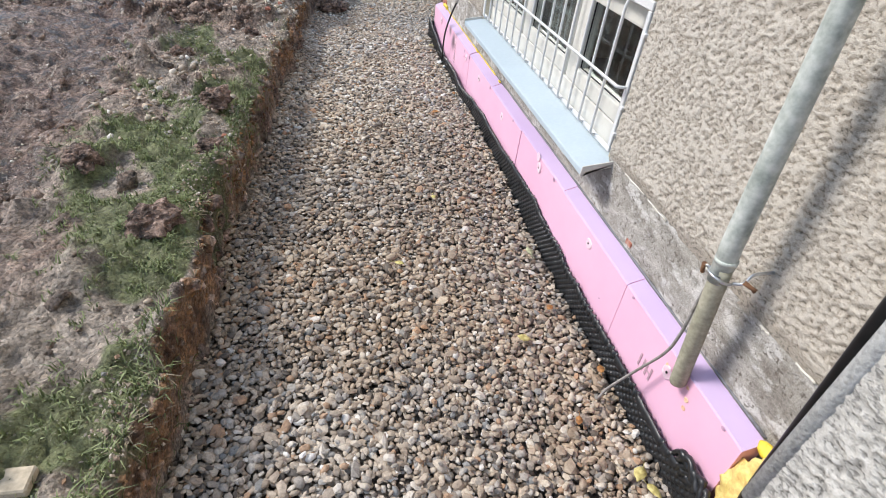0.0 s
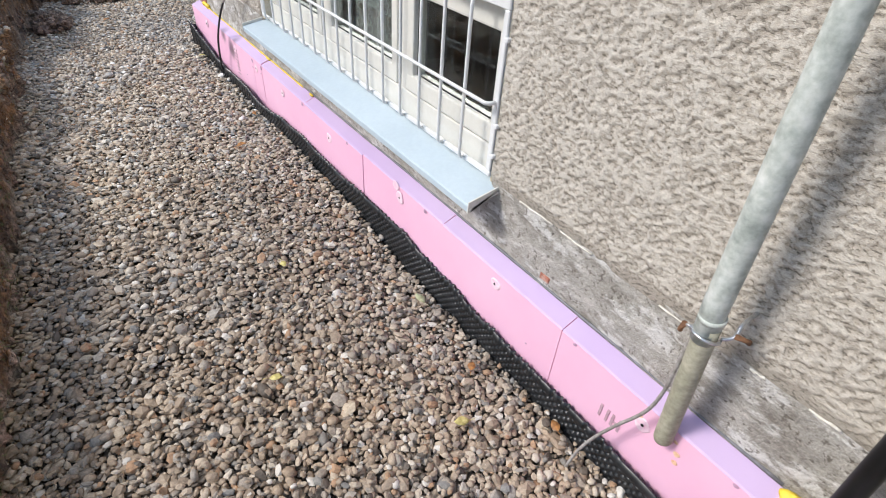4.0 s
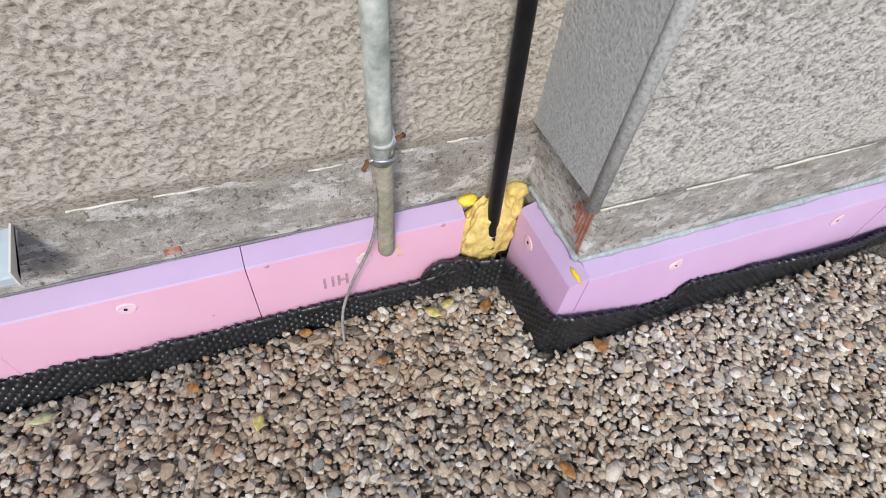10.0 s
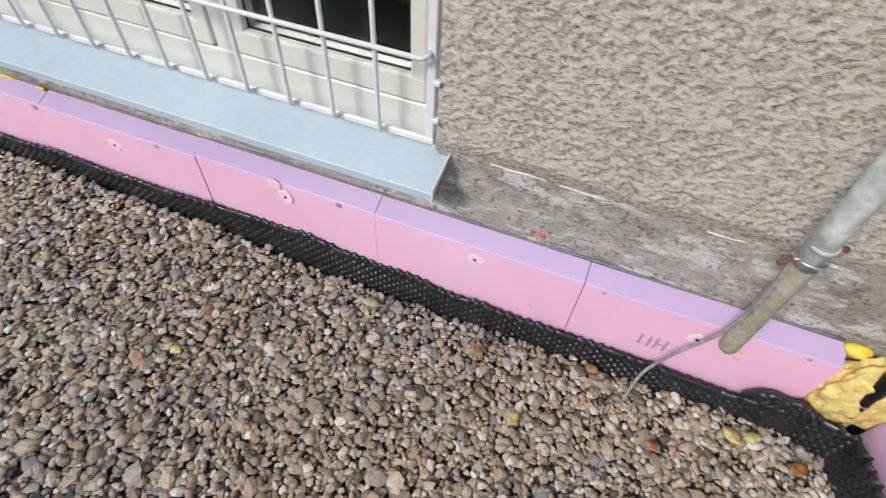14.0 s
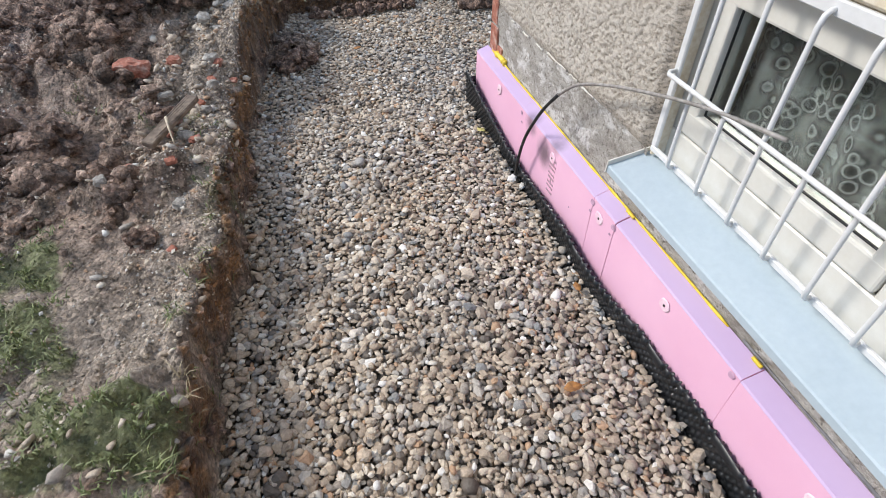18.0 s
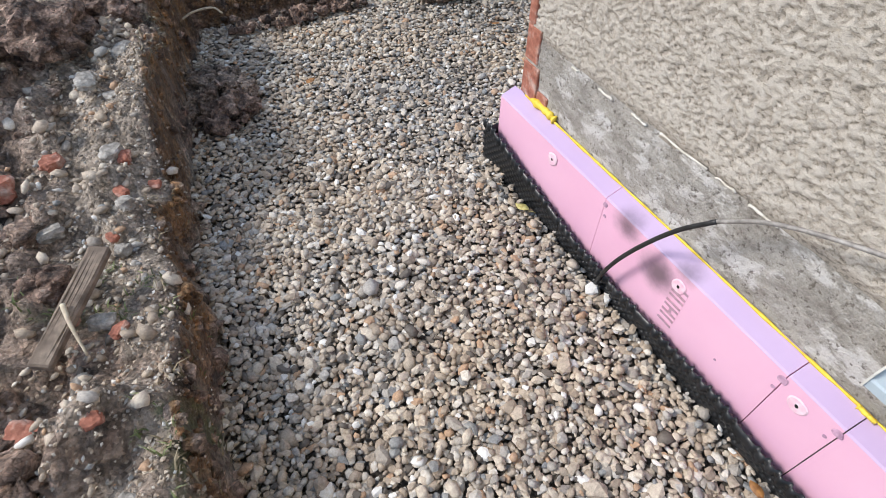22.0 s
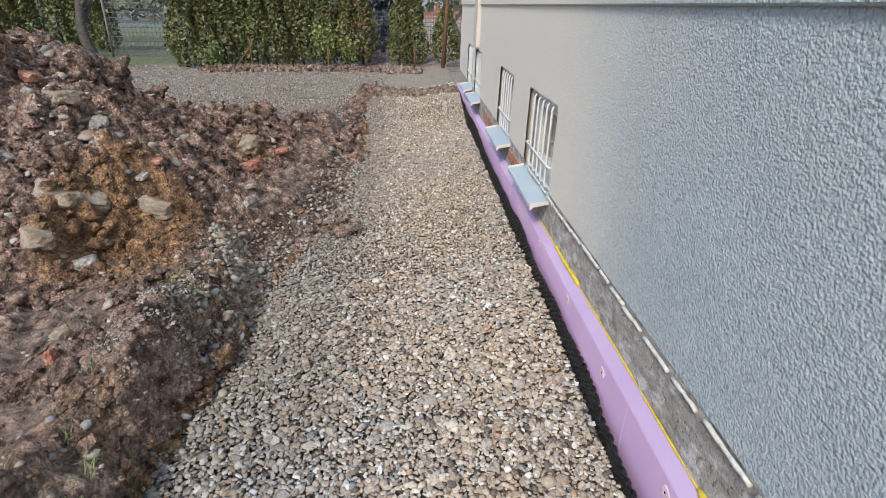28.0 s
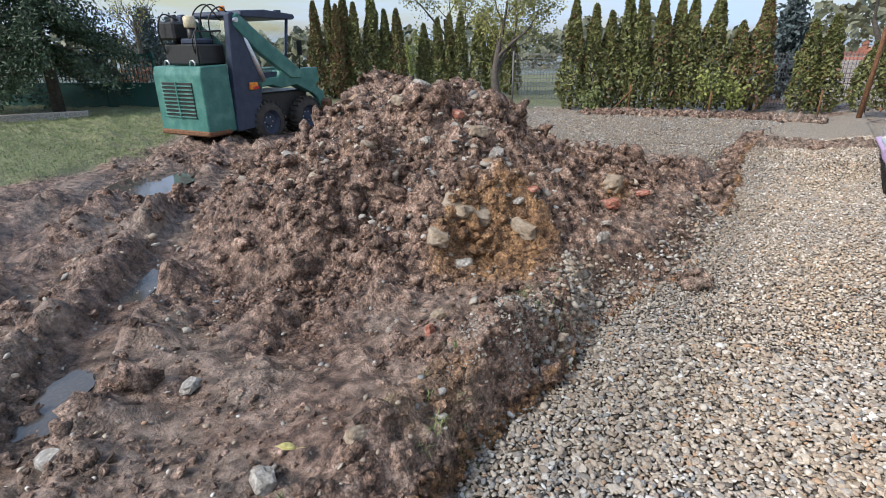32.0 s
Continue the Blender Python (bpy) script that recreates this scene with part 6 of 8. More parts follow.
bed("strewn_pebbles", "pale pebbles spilled on the turf of the bank", "pebbles", x, y, np.clip(rng.lognormal(math.log(0.0085), 0.5, len(x)), 0.0035, 0.022), 112, M_PEBBLE, 0.25)
x, y, rng = spread(15000, (-2.3, 5.4, 5.3, 8.8), lambda a, b: (0.14 + 0.45 * smooth(0.1, 0.6, heap_height(a, b)) + 0.3 * np.exp(-((a - 2.6) ** 2 + (b - 6.2) ** 2) / 0.5)) * (trench(a, b) < -0.03), 113)
bed("rubble", "small pale stones mixed into the spoil", "rubble", x, y, np.clip(rng.lognormal(math.log(0.0085), 0.5, len(x)), 0.003, 0.034), 114, M_PEBBLE, 0.25)
x, y, rng = spread(90000, (-2.3, -1.0, -1.8, 4.9), lambda a, b: smooth(-0.25, 0.35, fbm(a, b, 0.35, 3, 96) + 0.4 * smooth(2.0, 3.0, b)) * (trench(a, b) < -0.004) * (0.12 + 0.88 * smooth(-0.40, -0.06, trench(a, b))), 117)
bed("grit", "fine grey grit lying on the bank", "grit", x, y, np.clip(rng.lognormal(math.log(0.0046), 0.42, len(x)), 0.002, 0.013), 118, M_PEBBLE, 0.2)
x, y, rng = spread(1700, (2.0, 5.2, 5.6, 8.4), lambda a, b: smooth(0.08, 0.4, heap_height(a, b)) * (0.10 + 0.5 * smooth(-0.1, 0.5, fbm(a, b, 0.5, 3, 93) + 0.5 * smooth(7.6, 6.4, b))), 121)
bed("rubble", "pale and pinkish stones standing out of the heap", "rubble", x, y, np.clip(rng.lognormal(math.log(0.020), 0.45, len(x)), 0.009, 0.06), 122, M_PEBBLE, 0.2)
x, y, rng = spread(9000, (1.1, 2.15, 5.38, 5.95), lambda a, b: np.exp(-(((a - 1.62) / 0.30) ** 2 + ((b - 5.60) / 0.20) ** 2)) * (trench(a, b) < 0), 123)
bed("grit", "pinkish grey grit heaped on the bank", "grit", x, y, np.clip(rng.lognormal(math.log(0.0058), 0.42, len(x)), 0.003, 0.014), 124, M_PEBBLE, 0.2)
# a ridge of gravel pushed up from the trench against the heap
n = 1500
rng = np.random.RandomState(115)
t, w = rng.rand(n), rng.normal(0, 1, n)
x, y = 2.08 + 0.62 * t + 0.07 * w, 5.28 + 0.40 * t + 0.05 * rng.normal(0, 1, n)
bed("gravel_ridge", "ridge of pale pebbles pushed up against the heap", "pebbles", x, y, np.clip(rng.lognormal(math.log(0.0145), 0.3, n), 0.006, 0.03), 116, M_PEBBLE, 0.1)
x, y, rng = spread(13000, (1.0, 5.4, 4.75, 6.1), lambda a, b: 0.8 * smooth(-0.40 * smooth(0.6, 2.4, a) - 0.02, -0.02, trench(a, b)) * (trench(a, b) < 0.03), 119)
bed("gravel_ridge", "grey pebbles thinning out up the foot of the heap", "pebbles", x, y, np.clip(rng.lognormal(math.log(0.014), 0.3, len(x)), 0.006, 0.03), 120, M_PEBBLE, 0.1)


def chunk(name, label, category, at, size, seed, material, sub=2, amp=0.22, blocky=0.6, turn=(0, 0, 0)):
    """One broken lump or block, resting in the soil at (x, y)."""
    bm = bmesh.new()
    bmesh.ops.create_icosphere(bm, subdivisions=sub, radius=1)
    for v in bm.verts:
        d = v.co.normalized()
        cube = d / max(abs(d.x), abs(d.y), abs(d.z))
        d = d * (1 - blocky) + cube * blocky * 0.85
        d = d * (1 + amp * noise.fractal(v.co * 1.7 + Vector((seed * 1.7, seed, 3)), 1.0, 2.1, 4))
        v.co = Vector((d.x * size[0], d.y * size[1], d.z * size[2]))
    z = float(terrain(np.array([at[0]]), np.array([at[1]]))[0]) if len(at) == 2 else at[2]
    ob = part(name, bm, material, None, "", False)
    ob.matrix_world = pose(at[0], at[1], z + size[2] * 0.55, *turn)
    return tagged(ob, label, category)


for i, (px, py, r) in enumerate(((-1.60, 0.48, 0.085), (-1.50, 1.07, 0.055), (-1.52, 1.40, 0.075), (-1.50, 2.82, 0.055), (-1.66, 3.18, 0.10), (-1.52, 3.62, 0.07), (-1.85, 2.3, 0.06), (-1.95, 0.9, 0.07), (-1.1, 5.22, 0.16), (-1.25, 4.95, 0.13), (-1.45, 4.75, 0.15), (-1.75, 4.6, 0.13), (-1.9, 3.5, 0.11))):
    chunk("earth_clod", "dark moist clod of earth on the bank", "clod", (px, py), (r, r * 0.85, r * 0.6), i, M_SOIL, 4, 0.6, 0.1, (0, 0, 40 * i))
for i, (px, py, s, lab, mat) in enumerate((
        (-1.66, 4.05, (0.085, 0.05, 0.045), "half-buried broken red brick", M_BRICK), (-1.49, 4.15, (0.04, 0.03, 0.025), "small red brick fragment", M_BRICK),
        (-1.28, 4.08, (0.035, 0.02, 0.02), "small red brick fragment", M_BRICK), (-1.36, 3.78, (0.022, 0.018, 0.014), "small red brick fragment", M_BRICK),
        (-1.56, 3.2, (0.04, 0.03, 0.02), "flat red tile fragment", M_BRICK), (-1.40, 3.12, (0.022, 0.018, 0.012), "small red brick fragment", M_BRICK),
        (-1.40, 2.75, (0.016, 0.014, 0.01), "small red brick fragment", M_BRICK), (-1.46, 1.18, (0.013, 0.012, 0.008), "small red brick fragment", M_BRICK),
        (-1.31, 3.93, (0.026, 0.02, 0.014), "small red brick fragment", M_BRICK), (-1.22, 3.96, (0.024, 0.02, 0.012), "small red brick fragment", M_BRICK), (-1.44, 3.62, (0.018, 0.016, 0.012), "small red brick fragment", M_BRICK),
        (-1.36, 3.40, (0.028, 0.018, 0.012), "flat red tile fragment", M_BRICK), (-1.47, 3.5, (0.02, 0.014, 0.012), "small red brick fragment", M_BRICK), (-1.30, 3.86, (0.03, 0.026, 0.02), "white rubble stone on the bank", M_STONE),
        (-1.34, 3.72, (0.024, 0.02, 0.018), "white rubble stone on the bank", M_STONE), (-1.52, 3.86, (0.04, 0.026, 0.022), "white rubble stone on the bank", M_STONE), (-1.31, 4.10, (0.045, 0.03, 0.024), "white rubble stone on the bank", M_STONE),
        (-1.33, 4.42, (0.05, 0.035, 0.025), "pale rubble stone on the bank", M_STONE), (-1.26, 4.35, (0.035, 0.03, 0.02), "pale rubble stone on the bank", M_STONE),
        (-1.40, 3.45, (0.034, 0.026, 0.02), "white rubble stone on the bank", M_STONE), (-1.46, 3.3, (0.026, 0.02, 0.016), "white rubble stone on the bank", M_STONE),
        (-1.38, 2.95, (0.026, 0.022, 0.016), "white rubble stone on the bank", M_STONE), (-1.62, 3.05, (0.024, 0.02, 0.016), "white rubble stone on the bank", M_STONE),
        (-1.70, 1.19, (0.016, 0.012, 0.008), "flat white tile chip on the turf", M_STONE), (-1.55, 1.55, (0.02, 0.016, 0.01), "white rubble stone on the bank", M_STONE),
        (-1.50, 4.6, (0.07, 0.05, 0.035), "angular grey stone in the bank", M_STONE), (-1.2, 4.62, (0.05, 0.035, 0.03), "angular grey stone in the bank", M_STONE))):
    chunk("rubble_stone" if mat is M_STONE else "brick_fragment", lab, "stone" if mat is M_STONE else "brick", (px, py), s, i + 40, mat, 3, 0.24, 0.6, (12 * math.sin(i), 9 * math.cos(i), 37 * i))
# heap: slabs, bricks and stones that stand out of it
for i, (px, py, s, lab, mat, cat) in enumerate((
        (2.40, 6.34, (0.080, 0.055, 0.045), "broken concrete block in the heap", M_CONCRETE, "block"), (2.13, 6.37, (0.10, 0.07, 0.055), "tan wedge of concrete low in the heap", M_CONCRETE, "block"),
        (2.62, 6.02, (0.11, 0.05, 0.06), "clay-covered block in the heap", M_CONCRETE, "block"), (2.2, 6.22, (0.06, 0.05, 0.04), "grey block low in the heap", M_STONE, "block"),
        (2.76, 6.12, (0.045, 0.032, 0.016), "white plaster piece on the heap", M_STONE, "stone"), (2.72, 6.18, (0.035, 0.026, 0.014), "white plaster piece on the heap", M_STONE, "stone"), (2.86, 6.06, (0.045, 0.028, 0.018), "red tile piece on the heap", M_BRICK, "brick"),
        (2.90, 7.24, (0.06, 0.05, 0.04), "pinkish stone block near the crest", M_CONCRETE, "block"), (2.98, 6.56, (0.075, 0.05, 0.045), "tan stone block on the upper slope", M_CONCRETE, "block"), (3.03, 6.44, (0.085, 0.05, 0.035), "pale stone block on the upper slope", M_STONE, "block"),
        (2.75, 7.5, (0.05, 0.03, 0.03), "pale stone in the heap's flank", M_STONE, "stone"), (2.84, 6.95, (0.05, 0.04, 0.035), "pale stone in the heap's flank", M_STONE, "stone"), (2.62, 6.75, (0.055, 0.04, 0.035), "grey stone in the heap's flank", M_STONE, "stone"),
        (3.3, 7.3, (0.08, 0.06, 0.05), "grey stone block at the crest", M_STONE, "block"), (3.9, 6.9, (0.10, 0.05, 0.035), "grey slab lying at the crest", M_STONE, "slab"), (3.15, 6.85, (0.05, 0.04, 0.03), "dark red brick near the crest", M_BRICK, "brick"),
        (4.35, 6.4, (0.06, 0.04, 0.03), "white stone on the heap's shoulder", M_STONE, "stone"), (3.72, 6.22, (0.075, 0.04, 0.03), "white stone on the heap's shoulder", M_STONE, "stone"), (4.36, 5.66, (0.10, 0.07, 0.026), "red tile lying on the heap's foot", M_BRICK, "brick"),
        (3.91, 5.81, (0.08, 0.07, 0.05), "dark red brick in the heap's foot", M_BRICK, "brick"), (3.90, 6.02, (0.09, 0.035, 0.03), "long white stone in the slope", M_STONE, "stone"), (3.12, 5.62, (0.050, 0.028, 0.055), "grey stone standing in the slope", M_STONE, "stone"),
        (4.2, 5.88, (0.11, 0.08, 0.075), "orange clay block in the slope", M_CONCRETE, "block"), (4.5, 5.80, (0.12, 0.03, 0.02), "pale board piece on the slope", M_PALEWOOD, "board"), (3.35, 5.68, (0.05, 0.04, 0.02), "pale flat stone on the slope", M_STONE, "stone"),
        (2.55, 7.9, (0.05, 0.04, 0.04), "grey stone in the heap's flank", M_STONE, "stone"), (0.59, 5.68, (0.04, 0.03, 0.03), "brown clay block on the bank's edge", M_CONCRETE, "block"), (0.54, 6.59, (0.05, 0.035, 0.022), "pale stone on the lumpy ridge", M_STONE, "stone"),
        (0.35, 5.88, (0.05, 0.04, 0.035), "grey stone on the bank's edge", M_STONE, "stone"), (0.0, 6.55, (0.05, 0.04, 0.03), "dark stone in the mud", M_STONE, "stone"), (1.55, 5.98, (0.04, 0.03, 0.03), "brown stone on the bank", M_CONCRETE, "stone"), (1.38, 5.92, (0.035, 0.02, 0.035), "pink stone on the bank", M_BRICK, "stone"))):
    chunk("heap_" + cat, lab, cat, (px, py), s, i + 80, mat, 3, 0.22, 0.7, (18 * math.sin(2.3 * i), 16 * math.cos(1.7 * i), 41 * i))

slab = chunk("heap_slab", "thick broken concrete slab leaning in the heap", "slab", (2.47, 6.36, 0.51), (0.19, 0.10, 0.036), 79, M_CONCRETE, 4, 0.10, 0.85, (24, 22, -52))
# a weathered plank, a twig, a cut board, a pipe and a pot shard
plank = thing("plank", "weathered grey-brown plank lying on the clods", "plank", at=pose(-1.44, 3.49, 0.290, 5, 8, -28))
bm = box((-0.026, -0.17, -0.013), (0.026, 0.17, 0.013), 0.005)
bmesh.ops.subdivide_edges(bm, edges=bm.edges, cuts=3)
for v in bm.verts:
    v.co += Vector((0.006, 0, 0.005)) * noise.noise(v.co * 18)
part("board", bm, M_WOOD, plank)
for i in range(4):
    part("splinter", tube([(-0.018 + 0.011 * i, -0.16, 0.0125), (-0.017 + 0.011 * i, 0.02 * i, 0.0135), (-0.016 + 0.010 * i, 0.155, 0.0125)], [0.0015, 0.003, 0.001], 5), M_WOOD, plank)
tagged(part("twig", tube(arc([(-1.452, 3.475, 0.312), (-1.440, 3.41, 0.306), (-1.423, 3.332, 0.272)], 5), [0.007 - 0.0004 * i for i in range(11)], 6), M_PALEWOOD), "short forked twig across the plank", "twig")
tagged(part("board_offcut", box((-1.72, -0.50, 0.225), (-1.62, -0.44, 0.25), 0.004, None), M_PALEWOOD), "pale sawn board offcut on the bank", "board")
stick = tagged(part("plastic_pipe", tube([(-0.80, 5.615, 0.262), (-0.58, 5.72, 0.278), (-0.36, 5.825, 0.287)], 0.017, 12), M_STONE), "pale grey plastic pipe lying on the turf", "pipe")
chunk("pot_shard", "bright red plastic shard beside the pipe", "shard", (-0.565, 5.63, 0.262), (0.035, 0.022, 0.010), 130, plain("red_plastic", [(0.3, (0.55, 0.07, 0.03)), (0.7, (0.70, 0.12, 0.06))], 20, 0.5), 2, 0.15, 0.6, (10, 5, 20))
tagged(part("root", tube(arc([(-0.98, 5.34, 0.10), (-0.9, 5.36, 0.125), (-0.80, 5.38, 0.12), (-0.76, 5.36, 0.09)], 5), 0.006, 6), M_PALEWOOD), "pale bare root sticking out of the bank", "root")


# ---- turf: tufts of blades ----
def blades(name, label, x, y, rng, height, material, lean=0.5, per=1):
    n = len(x)
    z = terrain(x, y) - 0.004
    a, h = rng.uniform(0, 6.283, n), height * rng.uniform(0.45, 1.2, n)
    w = 0.0016 + 0.0012 * rng.rand(n)
    dx, dy = np.cos(a), np.sin(a)
    k = rng.uniform(0.15, lean * 2, n)
    b = np.stack([x, y, z], 1)
    side = np.stack([-dy * w, dx * w, 0 * w], 1)
    mid = b + np.stack([dx * h * k * 0.35, dy * h * k * 0.35, h * 0.6], 1)
    tip = b + np.stack([dx * h * k, dy * h * k, h * np.clip(1.05 - 0.3 * k, 0.4, 1)], 1)
    v = np.stack([b - side, b + side, mid + side * 0.8, mid - side * 0.8, tip], 1).reshape(-1, 3)
    o = (np.arange(n) * 5)[:, None]
    f = np.concatenate([o + [0, 1, 2], o + [0, 2, 3], o + [3, 2, 4]])
    return tagged(new(name, quick_mesh(name, v, f, False, [material])), label, "grass", kind="stuff")


def tuft_field(n, box_xy, want, seed):
    x, y, rng = spread(n, box_xy, want, seed)
    t = rng.randint(6, 13, len(x))
    x, y = np.repeat(x, t), np.repeat(y, t)
    return x + rng.normal(0, 0.010, len(x)), y + rng.normal(0, 0.010, len(x)), rng


x, y, rng = tuft_field(8000, (-2.5, -1.2, -2.4, 4.0), lambda a, b: 0.8 * grassy(a, b) * (trench(a, b) < -0.01), 140)
blades("turf", "short green turf on the bank along the trench", x, y, rng, 0.028, M_GRASS, 0.7)
x, y, rng = tuft_field(2600, (-1.62, -1.25, -2.3, 3.4), lambda a, b: smooth(-0.2, 0.5, fbm(a, b, 0.4, 2, 97)) * (trench(a, b) < 0.004) * (trench(a, b) > -0.09), 141)
blades("turf", "longer grass tufts hanging over the bank's edge", x, y, rng, 0.036, M_GRASS, 0.9)
x, y, rng = tuft_field(3800, (-0.9, 0.9, 5.36, 6.1), lambda a, b: 0.9 * grassy(a, b), 142)
blades("turf", "green turf on the bank by the house corner", x, y, rng, 0.026, M_GRASS, 0.8)
x, y, rng = tuft_field(1500, (0.7, 2.6, 5.36, 5.75), lambda a, b: 0.05 * smooth(0.2, 0.6, fbm(a, b, 0.3, 2, 98)) + 0.25 * np.exp(-((a - 1.0) ** 2 + (b - 5.45) ** 2) / 0.01) + 0.25 * np.exp(-((a - 1.9) ** 2 + (b - 5.38) ** 2) / 0.008), 143)
blades("turf", "straggling grass tufts on the clay bank", x, y, rng, 0.05, M_GRASS, 0.8)
x, y, rng = tuft_field(2600, (-1.6, -0.9, -2.2, 5.2), lambda a, b: 0.5 * (np.abs(trench(a, b) + 0.02) < 0.035), 144)
blades("dry_roots", "dry roots and straw hanging from the bank's face", x, y, rng, 0.035, M_STRAW, 1.1)
x, y, rng = spread(16000, (0.5, 9.5, 11.5, 18), lambda a, b: 0.9 * grassy(a, b), 145)
t = np.repeat(np.arange(len(x)), 3)
blades("lawn", "short green lawn beyond the mud", x[t] + rng.normal(0, 0.03, len(t)), y[t] + rng.normal(0, 0.03, len(t)), rng, 0.05, M_LAWN, 0.6)


# ---- fallen leaves on the gravel ----
def leaf(at, size, turn, material, label, seed):
    rng = random.Random(seed)
    bm = bmesh.new()
    out = [(0, -1.0), (0.42, -0.62), (0.62, -0.1), (0.50, 0.42), (0.16, 0.85), (0, 1.05), (-0.18, 0.82), (-0.52, 0.38), (-0.60, -0.12), (-0.40, -0.64)]
    rim = [bm.verts.new((px * size * rng.uniform(0.85, 1.1), py * size * rng.uniform(0.9, 1.08), size * (0.30 * px * px + rng.uniform(-0.05, 0.14)))) for px, py in out]
    spine = [bm.verts.new((0, py * size, 0.0)) for py in (-0.5, 0.0, 0.5)]
    order = [rim[0], spine[0], spine[1], spine[2], rim[5]]
    right, left = rim[0:6], [rim[0]] + rim[9:4:-1]
    for chain in (right, left):
        for i in range(5):
            s0, s1 = order[min(i, 4)], order[min(i + 1, 4)]
            vs = list(dict.fromkeys([chain[i], chain[i + 1], s1, s0]))
            if len(vs) >= 3:
                bm.faces.new(vs)
    bmesh.ops.recalc_face_normals(bm, faces=bm.faces)
    bmesh.ops.solidify(bm, geom=bm.faces, thickness=0.0006)
    blade = part("fallen_leaf", bm, material, None, "", True)
    z = float(gravel_level(np.array([at[0]]), np.array([at[1]]))[0]) + 0.022 if len(at) == 2 else at[2]
    blade.matrix_world = pose(at[0], at[1], z, *turn)
    part("stalk", tube([(0, -size, 0.0), (0.1 * size, -1.5 * size, 0.004), (0.25 * size, -1.9 * size, 0.0)], [0.0012, 0.001, 0.0008], 5), material, blade)
    return tagged(blade, label, "leaf", "fallen leaves")


for i, (px, py, s, mat, lab) in enumerate((
        (-0.114, 0.59, 0.030, M_LEAF_G, "pale green fallen leaf on the gravel"), (-0.308, 0.066, 0.026, M_LEAF_Y, "pale yellow fallen leaf on the gravel"),
        (-0.13, -0.50, 0.032, M_LEAF_Y, "yellow fallen leaf on the gravel"), (-0.116, -0.555, 0.026, M_LEAF_Y, "greenish yellow fallen leaf on the gravel"),
        (-0.41, -0.945, 0.036, M_LEAF_B, "orange-brown fallen leaf by the membrane"), (-0.075, -0.105, 0.024, M_LEAF_B, "brown fallen leaf by the membrane"),
        (-0.16, -0.67, 0.030, M_LEAF_B, "dark brown fallen leaf in the corner"), (-0.70, -0.67, 0.030, M_LEAF_B, "red-brown fallen leaf on the gravel"),
        (-0.487, 1.02, 0.022, M_LEAF_Y, "small olive leaf on the gravel"), (-0.72, 0.51, 0.022, M_LEAF_Y, "small pale yellow leaf on the gravel"),
        (-0.15, 0.22, 0.022, M_LEAF_B, "small brown leaf on the gravel"), (-0.09, 3.50, 0.030, M_LEAF_Y, "curled yellow leaf beside the membrane"),
        (-0.30, 2.05, 0.030, M_LEAF_B, "brown leaf on the gravel"), (-0.24, -0.30, 0.020, M_LEAF_B, "small red-brown leaf on the gravel"),
        (0.55, 4.77, 0.026, M_LEAF_B, "tan leaf on the gravel"), (-0.52, 4.67, 0.026, M_LEAF_B, "tan leaf on the gravel"), (-0.10, 2.42, 0.024, M_LEAF_B, "red-brown leaf by the membrane"))):
    leaf((px, py), s, (8 * math.sin(i), 8 * math.cos(3 * i), 67 * i), mat, lab, i)
leaf((0.44, 5.86, 0.285), 0.035, (4, 3, 30), M_LEAF_Y, "pale yellow leaf lying on the mud", 40)

# ---- puddles in the ruts ----
def puddle(cx, cy, rx, ry, z, seed, turn=0.0):
    rng = np.random.RandomState(seed)
    a = np.linspace(0, 2 * math.pi, 49)[:-1]
    r = 1 + 0.28 * fbm(np.cos(a) * 1.3 + seed, np.sin(a) * 1.3, 0.7, 3, seed)
    px, py = rx * r * np.cos(a), ry * r * np.sin(a)
    c, s = math.cos(turn), math.sin(turn)
    v = [(cx, cy, z)] + [(cx + c * u - s * w, cy + s * u + c * w, z) for u, w in zip(px, py)]
    f = [(0, i + 1, (i + 1) % 48 + 1) for i in range(48)]
    return tagged(new("puddle", quick_mesh("puddle", v, f, True, [M_WATER])), "shallow muddy puddle in a rut", "water", kind="structure")


puddle(2.52, 10.35, 0.46, 0.95, 0.152, 3, -0.7)
puddle(0.2, 7.08, 0.11, 0.26, 0.116, 5, -0.78)
puddle(1.05, 7.93, 0.07, 0.36, 0.114, 7, -0.78)


# ---- the yard: loader, gate, hedge, trees, post and the houses beyond ----
M_TEAL = plain("faded_teal_paint", [(0.3, (0.035, 0.135, 0.115)), (0.5, (0.055, 0.19, 0.16)), (0.7, (0.12, 0.27, 0.225))], 5, 0.5, bump=0.15, fine=0.15)
M_NAVY = plain("worn_navy_paint", [(0.3, (0.018, 0.028, 0.058)), (0.7, (0.05, 0.068, 0.11))], 6, 0.55, bump=0.2, fine=0.2)
M_TYRE = plain("muddy_tyre_rubber", [(0.3, (0.028, 0.026, 0.024)), (0.7, (0.085, 0.072, 0.058))], 9, 0.85, bump=0.4)
M_LAMP = plain("orange_lens", [(0.3, (0.75, 0.20, 0.02)), (0.7, (0.85, 0.30, 0.05))], 20, 0.25)
M_RED_LENS = plain("red_lens", [(0.3, (0.50, 0.02, 0.01)), (0.7, (0.62, 0.05, 0.03))], 20, 0.25)
M_CREAMTIN = plain("cream_air_filter", [(0.3, (0.50, 0.42, 0.27)), (0.7, (0.62, 0.54, 0.38))], 10, 0.6)
M_GATE = plain("dark_green_gate_paint", [(0.3, (0.008, 0.055, 0.048)), (0.7, (0.018, 0.085, 0.072))], 4, 0.5)
M_THUJA = leaf_material("thuja_green", (0.042, 0.056, 0.018), (0.235, 0.25, 0.085))
